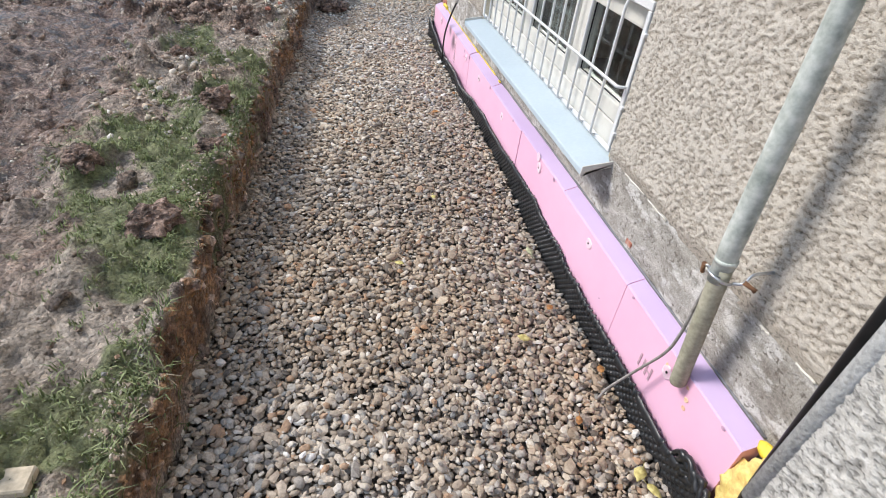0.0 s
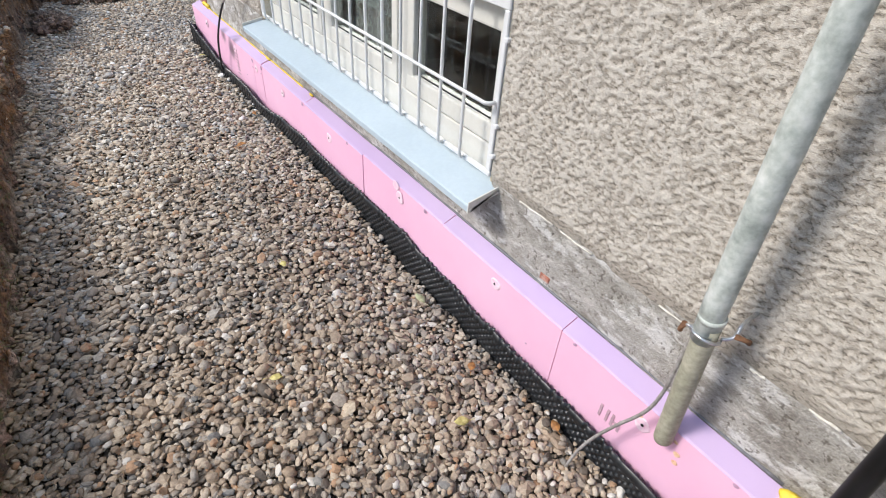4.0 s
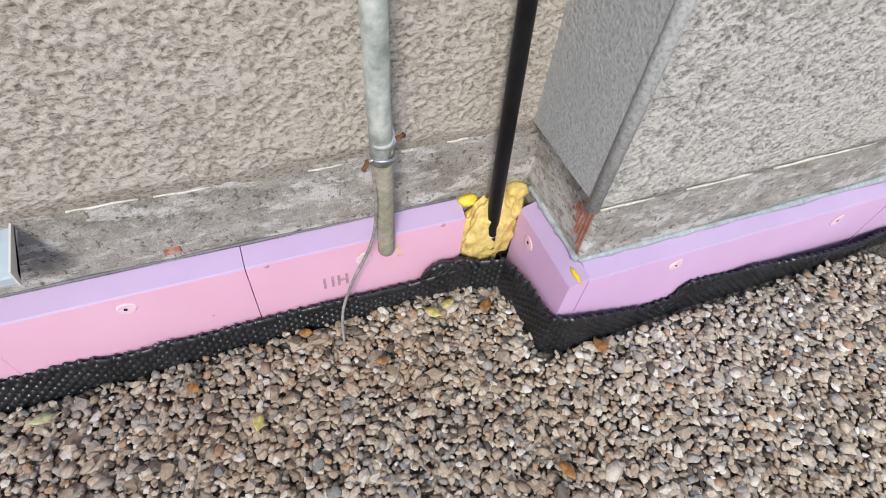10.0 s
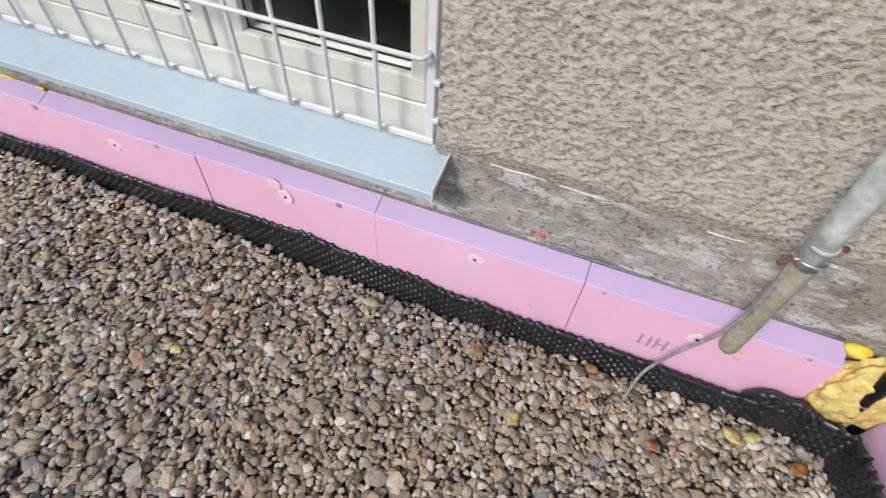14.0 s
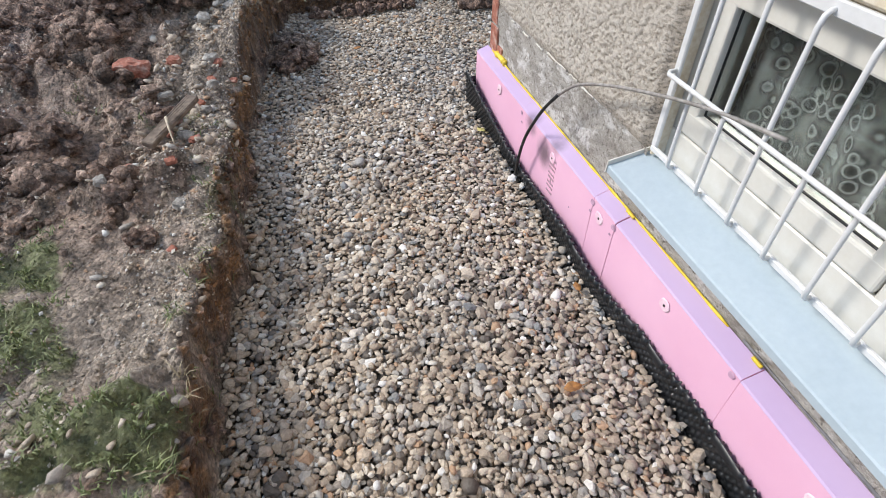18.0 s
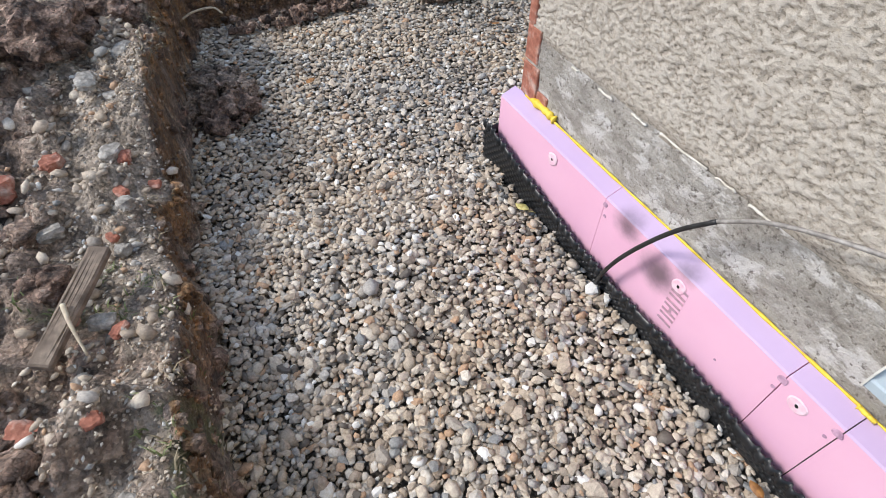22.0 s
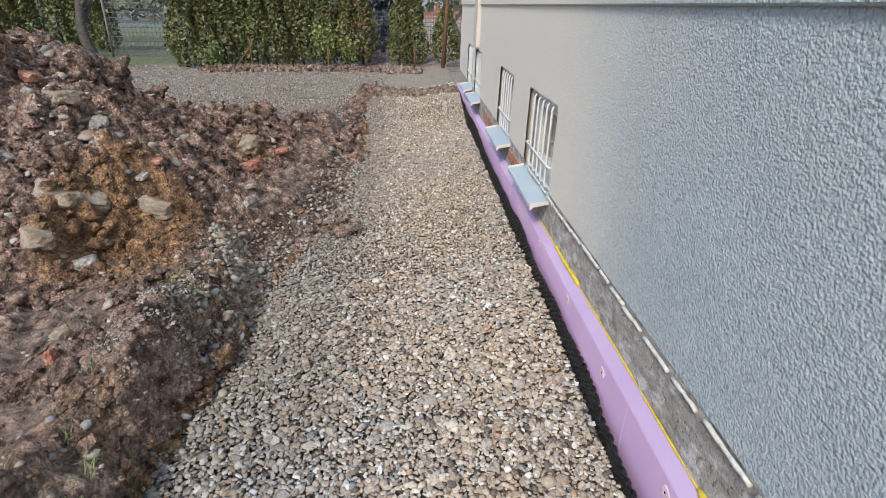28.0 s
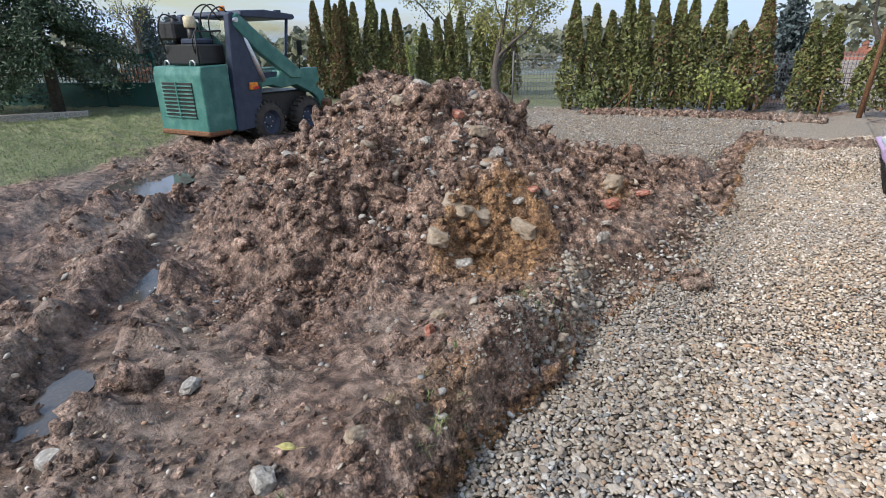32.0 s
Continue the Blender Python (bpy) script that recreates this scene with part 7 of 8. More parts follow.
M_THUJA_OLD = leaf_material("thuja_browned", (0.08, 0.043, 0.025), (0.31, 0.15, 0.085))
M_SPRUCE = leaf_material("dark_conifer", (0.016, 0.034, 0.020), (0.085, 0.13, 0.068))
M_BLUEFIR = leaf_material("grey_blue_fir", (0.03, 0.045, 0.045), (0.11, 0.15, 0.15))
M_WILLOW = leaf_material("sparse_autumn_leaves", (0.13, 0.14, 0.03), (0.38, 0.37, 0.13))
M_SHRUB = leaf_material("yellow_green_shrub", (0.08, 0.12, 0.025), (0.34, 0.36, 0.11))
M_BARK = plain("grey_bark", [(0.3, (0.05, 0.042, 0.035)), (0.7, (0.13, 0.11, 0.092))], 14, 0.9, bump=0.6, grain=40)
M_ROOFTILE = plain("red_roof_tiles", [(0.3, (0.30, 0.11, 0.07)), (0.7, (0.42, 0.19, 0.13))], 3, 0.85)
M_FARWALL = plain("pale_house_wall", [(0.3, (0.48, 0.43, 0.36)), (0.7, (0.60, 0.55, 0.47))], 2, 0.9)
M_BLUEROOF = plain("blue_sheet_roof", [(0.3, (0.04, 0.14, 0.42)), (0.7, (0.07, 0.20, 0.52))], 3, 0.45)
M_MESH = plain("grey_wire_fence", [(0.3, (0.12, 0.115, 0.12)), (0.7, (0.20, 0.19, 0.195))], 8, 0.7)
M_FARWOOD = leaf_material("far_woods", (0.06, 0.075, 0.05), (0.20, 0.20, 0.12))


def level(x, y):
    return float(terrain(np.array([x]), np.array([y]))[0])


def turned(deg):
    return pose(0, 0, 0, 0, 0, deg)


# the loader: local x runs to its front, y to its far side
def loader():
    t = thing("compact_loader", "old teal and navy wheel loader, muddy, parked behind the heap", "loader", at=pose(4.21, 11.71, 0.115, 0, 0, 5))

    def add(name, bm, mat, label="", parent=None, shade=False):
        return part(name, bm, mat, parent or t, label, shade)

    def plate(points, y0, y1, bevel=0.01):
        """A slab cut to an outline of (x, z) points between two depths."""
        bm = bmesh.new()
        a = [bm.verts.new((px, y0, pz)) for px, pz in points]
        b = [bm.verts.new((px, y1, pz)) for px, pz in points]
        n = len(points)
        bm.faces.new(a)
        bm.faces.new(b[::-1])
        for i in range(n):
            bm.faces.new((a[i], b[i], b[(i + 1) % n], a[(i + 1) % n]))
        bmesh.ops.recalc_face_normals(bm, faces=bm.faces)
        bmesh.ops.bevel(bm, geom=bm.edges[:], offset=bevel, segments=1, affect="EDGES")
        return bm

    # engine box at the rear with its louvred cover
    box_ob = add("engine_cover", plate([(0.0, 0.30), (0.0, 1.10), (0.03, 1.22), (0.50, 1.24), (0.52, 0.28), (0.06, 0.24)], 0.05, 1.10, 0.015), M_TEAL)
    grid = box((-0.012, 0.26, 0.50), (0.004, 0.92, 1.00), 0.004)
    add("louvre_panel", grid, M_BLACK, "black louvre opening", box_ob)
    for i in range(9):
        add("louvre", box((-0.026, 0.25, 0.505 + 0.055 * i), (-0.008, 0.93, 0.525 + 0.055 * i), 0.003, None), M_TEAL, "", box_ob)
    add("louvre_post", box((-0.030, 0.575, 0.49), (-0.008, 0.605, 1.01), 0.003), M_TEAL, "", box_ob)
    for y in (0.30, 0.86):
        add("lifting_eye", tube([(0.10, y - 0.05, 1.22), (0.10, y - 0.05, 1.27), (0.10, y - 0.02, 1.30), (0.10, y + 0.02, 1.30), (0.10, y + 0.05, 1.27), (0.10, y + 0.05, 1.22)], 0.012, 8), M_STEEL, "", box_ob)
    add("rear_bumper", box((-0.02, 0.04, 0.24), (0.42, 1.11, 0.32), 0.02), M_RUST, "rust-stained counterweight edge")
    # machinery above the engine
    add("engine_block", box((0.16, 0.20, 1.24), (0.62, 0.95, 1.52), 0.02), M_BLACK, "dark greasy engine block")
    add("oil_tank", box((0.20, 0.28, 1.52), (0.50, 0.62, 1.60), 0.02), M_NAVY)
    add("exhaust_stack", tube([(0.28, 0.78, 1.5), (0.28, 0.78, 1.92)], 0.045, 12), M_BLACK)
    add("hydraulic_block", box((0.12, 0.62, 1.58), (0.40, 0.98, 1.83), 0.03), M_BLACK)
    add("air_filter", tube([(0.26, 0.42, 1.74), (0.26, 0.42, 1.755), (0.26, 0.42, 1.88), (0.26, 0.42, 1.90)], [0.07, 0.085, 0.085, 0.055], 16), M_CREAMTIN, "cream air filter can")
    add("filter_pipe", tube([(0.26, 0.42, 1.50), (0.26, 0.42, 1.76)], 0.055, 12), M_BLACK)
    for i, (p) in enumerate(([(0.5, 0.5, 1.6), (0.35, 0.45, 1.9), (0.55, 0.4, 2.06), (0.75, 0.35, 1.85)], [(0.55, 0.35, 1.5), (0.5, 0.3, 1.86), (0.68, 0.25, 2.03), (0.86, 0.2, 1.86)], [(0.15, 0.9, 1.4), (0.05, 0.85, 1.7), (0.12, 0.8, 1.92), (0.3, 0.7, 1.85)], [(0.6, 0.7, 1.5), (0.62, 0.6, 1.95), (0.8, 0.55, 2.08), (0.95, 0.5, 1.9)], [(0.2, 0.3, 1.3), (0.12, 0.25, 1.55), (0.2, 0.2, 1.75)])):
        add("hydraulic_hose", tube(arc(p, 6), 0.011, 7), M_BLACK, "", None, True)
    add("guard_rail", tube([(0.10, 0.15, 1.24), (0.10, 0.15, 1.68), (0.55, 0.15, 1.70)], 0.013, 8), M_BLACK)
    # lift towers and arms on both sides
    for y0, y1 in ((0.0, 0.11), (1.04, 1.15)):
        tw = add("lift_tower", plate([(0.50, 0.26), (0.54, 1.15), (0.60, 1.93), (0.66, 1.96), (0.76, 1.93), (1.10, 1.02), (1.02, 0.62), (0.86, 0.28)], y0, y1, 0.012), M_NAVY)
        add("lift_arm", plate([(0.66, 1.90), (0.74, 1.95), (1.35, 1.52), (1.95, 1.12), (1.95, 0.98), (1.72, 0.99), (1.05, 1.42), (0.66, 1.76)], y0 - 0.03, y1 - 0.03, 0.012), M_TEAL)
        add("lift_cylinder", tube([(1.12, (y0 + y1) / 2 - 0.05, 0.98), (1.02, (y0 + y1) / 2 - 0.05, 1.22), (0.78, (y0 + y1) / 2 - 0.05, 1.78)], [0.045, 0.045, 0.022], 10), M_STEEL)
        add("pivot_pin", tube([(0.69, y0 - 0.055, 1.85), (0.69, y1 + 0.02, 1.85)], 0.035, 12), M_STEEL)
    # chassis, fenders, bucket arms
    add("chassis", box((0.45, 0.14, 0.30), (2.25, 1.01, 0.78), 0.03), M_BLACK, "dark muddy chassis")
    fender = add("fender", plate([(0.86, 0.86), (0.88, 1.0), (1.45, 1.02), (1.52, 1.12), (2.42, 1.14), (2.44, 0.92), (2.30, 0.82), (2.20, 0.72), (1.85, 0.88), (1.50, 0.84), (1.30, 0.90)], 0.0, 0.22, 0.012), M_TEAL)
    add("fender", plate([(0.86, 0.86), (0.88, 1.0), (1.45, 1.02), (1.52, 1.12), (2.42, 1.14), (2.44, 0.92), (1.5, 0.86)], 0.93, 1.15, 0.012), M_TEAL)
    lamp = add("tail_light", box((0.80, -0.035, 0.86), (0.97, 0.0, 0.965), 0.008), M_LAMP, "orange tail light", None)
    add("red_lens", box((0.86, -0.039, 0.865), (0.968, -0.034, 0.905), 0.002), M_RED_LENS, "red reflector", lamp)
    add("lower_arm", plate([(1.9, 1.10), (2.55, 0.72), (2.62, 0.35), (2.50, 0.30), (2.38, 0.62), (1.9, 0.98)], 0.02, 0.12), M_TEAL)
    add("bucket", plate([(2.45, 0.05), (2.45, 0.55), (2.55, 0.60), (2.62, 0.30), (3.1, 0.06), (3.1, 0.02)], -0.15, 1.30), M_RUST, "worn steel bucket")
    # cab
    for px, pz, tx, tz in ((1.00, 0.98, 0.94, 1.96), (1.72, 1.05, 1.88, 1.94)):
        for y in (0.10, 1.05):
            r_y = -0.02 if y < 0.5 else 0.02
            add("cab_post", tube([(px, y, pz), (tx, y, tz)], 0.034, 4), M_NAVY)
    roof_ob = add("cab_roof", plate([(0.86, 1.93), (0.88, 1.99), (1.35, 2.02), (1.98, 1.98), (2.02, 1.94), (1.98, 1.90), (0.90, 1.90)], 0.04, 1.11, 0.012), M_NAVY)
    add("roof_bracket", box((1.62, 0.05, 2.0), (1.72, 0.12, 2.03), 0.005), M_NAVY, "", roof_ob)
    add("beacon", tube([(0.98, 0.55, 2.0), (0.98, 0.55, 2.06), (0.98, 0.55, 2.075)], [0.045, 0.045, 0.03], 12), M_LAMP, "orange beacon", roof_ob)
    add("cab_sill", box((0.98, 0.07, 1.0), (1.75, 0.13, 1.10), 0.01), M_NAVY)
    add("cab_sill", box((0.98, 1.02, 1.0), (1.75, 1.08, 1.10), 0.01), M_NAVY)
    for y in (0.09, 1.06):
        g = add("cab_window", plate([(1.05, 1.12), (1.03, 1.86), (1.82, 1.86), (1.70, 1.12)], y, y + 0.006, 0.001), M_GLASS)
        g.visible_shadow = False
    g = add("rear_window", box((0.955, 0.16, 1.25), (0.961, 0.99, 1.86)), M_GLASS)
    g.visible_shadow = False
    seat = add("seat", box((1.12, 0.38, 0.95), (1.52, 0.78, 1.08), 0.04), M_BLACK)
    add("seat_back", box((1.08, 0.40, 1.08), (1.20, 0.76, 1.62), 0.04), M_BLACK, "", seat)
    add("side_mirror", box((1.96, -0.09, 1.34), (1.98, 0.02, 1.58), 0.01), M_BLACK)
    add("mirror_stem", tube([(1.95, 0.0, 1.1), (1.97, -0.03, 1.36)], 0.01, 6), M_BLACK)

    # wheels with lugged tyres
    def wheel(cx, cy):
        w = thing("wheel", "", "")
        w.parent = t
        w.location = (cx, cy, 0.33)
        prof = [(-0.13, 0.19), (-0.125, 0.27), (-0.10, 0.315), (0.0, 0.325), (0.10, 0.315), (0.125, 0.27), (0.13, 0.19)]
        bm = bmesh.new()
        n = 40
        rings = [[bm.verts.new((r * math.cos(2 * math.pi * i / n), d, r * math.sin(2 * math.pi * i / n))) for d, r in prof] for i in range(n)]
        for i in range(n):
            for j in range(len(prof) - 1):
                bm.faces.new((rings[i][j], rings[i][j + 1], rings[(i + 1) % n][j + 1], rings[(i + 1) % n][j])).smooth = True
        for i in range(22):
            a = 360 * i / 22
            for s in (-1, 1):
                add_box(bm, (-0.022, 0.004 * s, 0.30), (0.022, 0.125 * s, 0.348), 0.006, Euler((0, radians(a + (8 if s > 0 else 0)), radians(0))).to_matrix().to_4x4())
        tyre = part("tyre", bm, M_TYRE, w, "muddy lugged tyre")
        rim = bmesh.new()
        for d0, d1, r0, r1 in ((-0.115, -0.06, 0.195, 0.15), (-0.06, -0.05, 0.15, 0.06), (-0.05, -0.085, 0.06, 0.05)):
            add_tube(rim, [(0, d0, 0), (0, d1, 0)], [r0, r1], 24, False)
        add_tube(rim, [(0, -0.085, 0), (0, 0.1, 0)], [0.05, 0.19], 24, True)
        part("rim", rim, M_NAVY, w, "dark steel rim")
        for i in range(6):
            a = math.pi / 3 * i
            part("wheel_nut", tube([(0.085 * math.cos(a), -0.062, 0.085 * math.sin(a)), (0.085 * math.cos(a), -0.045, 0.085 * math.sin(a))], 0.012, 6), M_STEEL, w)

    for cx in (1.17, 2.08):
        wheel(cx, 0.11)
        wheel(cx, 1.04)
    return t


loader()


# ---- the sliding gate behind the lawn ----
def gate():
    a, b = Vector((6.0, 21.2)), Vector((7.2, 18.2))
    L = (b - a).length
    deg = math.degrees(math.atan2(b.y - a.y, b.x - a.x))
    t = thing("metal_gate", "dark green sheet and bar gate behind the lawn", "gate", at=pose(a.x, a.y, 0.05, 0, 0, deg))
    for x in np.linspace(-3.0, L, 5):
        part("gate_post", box((x - 0.035, -0.035, 0.0), (x + 0.035, 0.035, 1.5), 0.006), M_GATE, t)
    part("rail", box((-3.0, -0.02, 1.40), (L, 0.02, 1.45), 0.004), M_GATE, t)
    part("rail", box((-3.0, -0.02, 0.72), (L, 0.02, 0.77), 0.004), M_GATE, t)
    for i, (u0, u1) in enumerate(zip(np.linspace(-3.0, L, 5)[:-1], np.linspace(-3.0, L, 5)[1:])):
        part("sheet_panel", box((u0 + 0.04, -0.008, 0.08), (u1 - 0.04, 0.008, 0.72), 0.002), M_GATE, t)
    for u in np.arange(-2.9, L, 0.115):
        part("bar", box((u - 0.008, -0.008, 0.77), (u + 0.008, 0.008, 1.40)), M_GATE, t)


gate()


# ---- trees ----
def leaf_cloud(centers, normals_rng, size, aspect=2.0):
    """Small bent leaf facets at centres: (n, 3) places and a size for each."""
    rng, n = normals_rng, len(centers)
    d = rng.normal(0, 1, (n, 3))
    d /= np.linalg.norm(d, axis=1, keepdims=True)
    e = np.cross(d, rng.normal(0, 1, (n, 3)))
    e /= np.linalg.norm(e, axis=1, keepdims=True) + 1e-9
    s = (size * rng.uniform(0.6, 1.3, n))[:, None]
    v = np.stack([centers - d * s * aspect, centers + e * s, centers + d * s * aspect, centers - e * s + np.cross(d, e) * s * 0.4], 1)
    f = (np.arange(n) * 4)[:, None] + np.array([[0, 1, 2, 3]])
    return v.reshape(-1, 3), f


def thuja(x, y, h, w, seed, material=None, brown=0.0, label="slim dark green thuja in the garden hedge"):
    rng = np.random.RandomState(seed)
    z = level(x, y)
    t = thing("thuja", label, "tree", "hedge row", at=pose(x, y, z - 0.03))
    part("trunk", tube([(0, 0, 0), (0.01, 0, h * 0.5), (0, 0.01, h * 0.93)], [0.035, 0.025, 0.006], 7), M_BARK, t)
    n = int(1500 * h)
    u = rng.rand(n) ** 0.75
    a = rng.uniform(0, 6.283, n)
    lobes = 1 + 0.22 * np.sin(3 * a + 5 * u * h + seed) + 0.16 * fbm(a * 1.2 + seed, u * h * 3, 0.8, 3, seed % 50)
    r = w * np.clip((1.01 - u) ** 0.62 * 1.12, 0.02, 1) * (0.72 + 0.28 * smooth(0.0, 0.16, u)) * lobes * rng.uniform(0.55, 1.02, n) ** 0.5
    c = np.stack([r * np.cos(a), r * np.sin(a), 0.06 + u * (h - 0.06)], 1)
    v, f = leaf_cloud(c, rng, 0.024, 2.0)
    part("crown", quick_mesh("crown", v, f, False, [material or M_THUJA]), material or M_THUJA, t)
    if brown > 0:
        m = int(n * brown)
        k = rng.choice(n, m)
        v, f = leaf_cloud(c[k] * np.array([1.04, 1.04, 1.0]), rng, 0.022, 2.0)
        part("dead_sprays", quick_mesh("dead_sprays", v, f, False, [M_THUJA_OLD]), M_THUJA_OLD, t, "rust-brown dead sprays")
    return t


def polar(az, d):
    return -0.45 + d * math.sin(radians(az)), 4.63 + d * math.cos(radians(az))


# azimuth, distance, height, half width, browning
ROW = [(69.9, 12.9, 2.33, 0.30, 0.10), (71.8, 13.0, 2.25, 0.27, 0.10), (73.3, 13.1, 2.12, 0.24, 0.15), (74.8, 13.2, 2.50, 0.27, 0.05), (76.1, 13.2, 2.55, 0.28, 0.05), (77.9, 13.3, 2.42, 0.29, 0.20), (79.4, 13.5, 2.38, 0.27, 0.10),
       (80.5, 13.5, 2.38, 0.26, 0.10), (82.5, 13.6, 2.42, 0.36, 0.08), (84.6, 13.7, 1.85, 0.30, 0.25), (86.3, 13.8, 2.38, 0.33, 0.45), (90.0, 13.8, 1.85, 0.30, 0.08), (91.4, 13.9, 1.95, 0.32, 0.05), (94.6, 13.6, 1.35, 0.34, 0.05),
       (44.2, 16.2, 2.55, 0.26, 0.6), (45.6, 16.2, 2.65, 0.26, 0.3), (46.3, 16.0, 2.5, 0.22, 0.9), (47.0, 16.4, 2.80, 0.30, 0.4), (48.0, 16.2, 2.55, 0.26, 0.2), (49.7, 16.4, 2.90, 0.30, 0.05), (51.0, 16.5, 2.40, 0.24, 0.05), (52.2, 16.5, 2.42, 0.28, 0.35),
       (54.9, 17.0, 2.05, 0.25, 0.1), (56.3, 17.0, 2.2, 0.26, 0.05), (57.5, 17.0, 2.3, 0.24, 0.2), (58.6, 17.0, 2.35, 0.26, 0.05), (60.5, 17.0, 2.0, 0.36, 0.05), (62.0, 17.0, 1.95, 0.34, 0.05), (63.8, 16.6, 1.7, 0.30, 0.05)]
for i, (az, d, h, w, brown) in enumerate(ROW):
    px, py = polar(az, d)
    lab = "slim dark green thuja in the garden hedge" if brown < 0.2 else "slim thuja with rust-brown patches in the hedge"
    thuja(px, py, h, w, 200 + i, None, brown, lab)


def limbs(base, h, seed, spread_w, depth=4, r0=0.12, lean=(0, 0)):
    """Branch polylines of a bare tree: list of (points, radii)."""
    rng = random.Random(seed)
    out, tips = [], []

    def grow(p, d, length, r, k):
        pts, rad = [p], [r]
        q, dd = p, d
        for i in range(4):
            dd = (dd + Vector((rng.uniform(-1, 1), rng.uniform(-1, 1), rng.uniform(-0.6, 0.8))) * 0.22).normalized()
            q = q + dd * length / 4
            pts.append(q)
            rad.append(r * (1 - 0.42 * (i + 1) / 4))
        out.append((pts, rad))
        if k == 0:
            tips.append(q)
            return
        for _ in range(3 if k > 1 else 4):
            i = rng.choice((2, 3, 4))
            side = Vector((rng.uniform(-1, 1), rng.uniform(-1, 1), rng.uniform(-0.25, 0.7))) * spread_w
            grow(pts[i], (dd + side).normalized(), length * rng.uniform(0.55, 0.8), rad[i] * 0.62, k - 1)
        tips.append(q)

    grow(Vector(base), Vector((lean[0], lean[1], 1)).normalized(), h, r0, depth)
    return out, tips


def broad_tree(name, label, x, y, h, seed, leaves, material, spread_w=0.9, r0=0.12, depth=4, size=0.03, lean=(0, 0)):
    z = level(x, y)
    t = thing(name, label, "tree", at=pose(x, y, z - 0.05))
    lines, tips = limbs((0, 0, 0), h, seed, spread_w, depth, r0, lean)
    rest = bmesh.new()
    order = sorted(range(1, len(lines)), key=lambda i: -lines[i][1][0])
    for i, (p, r) in enumerate(lines):
        big = i == 0 or i in order[:7]
        bm = bmesh.new() if big else rest
        add_tube(bm, p, [max(q, 0.004) for q in r], 7 if r[0] > 0.03 else 4, False)
        if big:
            part("trunk" if i == 0 else "limb", bm, M_BARK, t)
    part("branching", rest, M_BARK, t)
    if leaves:
        rng = np.random.RandomState(seed)
        base = np.array([tuple(q) for p, r in lines if r[0] < 0.05 for q in p])
        c = base[rng.randint(0, len(base), leaves)] + rng.normal(0, 0.13, (leaves, 3)) * np.array([1, 1, 1.4])
        v, f = leaf_cloud(c, rng, size, 1.8)
        part("crown", quick_mesh("crown", v, f, False, [material]), material, t, "thin yellow-green leaves")
    return t


px, py = polar(62.6, 15.2)
broad_tree("bare_tree", "gnarled half-bare tree with thin yellow leaves behind the heap", px, py, 1.5, 8, 5200, M_WILLOW, 1.15, 0.13, 4, 0.022, (0.15, 0.1))
px, py = polar(57.5, 19.0)
broad_tree("bare_tree", "pale half-bare tree with drooping twigs behind the hedge", px, py, 2.3, 12, 5200, M_WILLOW, 1.0, 0.09, 4, 0.024)
px, py = polar(96.5, 16.5)
broad_tree("bare_tree", "bare dark tree reaching over the hedge's end", px, py, 2.1, 15, 0, M_WILLOW, 1.1, 0.09, 4, 0.02, (-0.3, 0.5))
px, py = polar(28.5, 24.0)
broad_tree("bare_tree", "bare leafless tree behind the gate", px, py, 2.4, 19, 600, M_WILLOW, 1.0, 0.12, 4, 0.03)


def conifer(name, label, x, y, h, w, seed, material, start=0.3, n=7000, size=0.045, droop=0.3):
    rng = np.random.RandomState(seed)
    t = thing(name, label, "tree", at=pose(x, y, level(x, y) - 0.05))
    part("trunk", tube([(0, 0, 0), (0, 0, h * 0.5), (0, 0, h * 0.97)], [0.11 * h / 5, 0.07 * h / 5, 0.012], 8), M_BARK, t)
    boughs, cs = bmesh.new(), []
    tiers = int(h * 4.2)
    for k in range(tiers):
        u = k / tiers
        for j in range(7):
            a = rng.uniform(0, 6.283)
            L = w * (1 - u) ** 0.8 * rng.uniform(0.65, 1.1) + 0.08
            z0 = start + u * (h - start) * 0.98
            ends = [(0, 0, z0), (0.5 * L * math.cos(a), 0.5 * L * math.sin(a), z0 - 0.10 * droop * L), (L * math.cos(a), L * math.sin(a), z0 - droop * L)]
            add_tube(boughs, ends, [0.016, 0.010, 0.003], 4, False)
            m = max(6, int(n / (tiers * 7) * (0.35 + L / w)))
            s = rng.uniform(0.12, 1.0, m)
            q = np.stack([L * s * math.cos(a), L * s * math.sin(a), z0 - droop * L * s ** 1.4], 1)
            cs.append(q + rng.normal(0, 1, (m, 3)) * np.array([0.09, 0.09, 0.07]) * (0.5 + s[:, None]))
    part("boughs", boughs, M_BARK, t)
    v, f = leaf_cloud(np.concatenate(cs), rng, size, 2.3)
    part("crown", quick_mesh("crown", v, f, False, [material]), material, t, "dark needles")
    return t


px, py = polar(21.5, 15.5)
conifer("conifer", "big dark green conifer with hanging boughs by the gate", px, py, 6.5, 2.0, 31, M_SPRUCE, 1.15, 52000, 0.021, 0.42)
px, py = polar(14.0, 17.0)
conifer("conifer", "dark green conifer beside the big one", px, py, 6.0, 2.1, 35, M_SPRUCE, 1.0, 26000, 0.023, 0.42)
px, py = polar(29.3, 27.0)
conifer("fir", "grey-blue fir behind the gate", px, py, 3.3, 1.15, 32, M_BLUEFIR, 0.5, 8000, 0.03)
px, py = polar(31.5, 28.0)
conifer("fir", "grey-blue fir behind the loader", px, py, 3.0, 1.1, 36, M_BLUEFIR, 0.5, 7000, 0.03)
px, py = polar(88.3, 17.5)
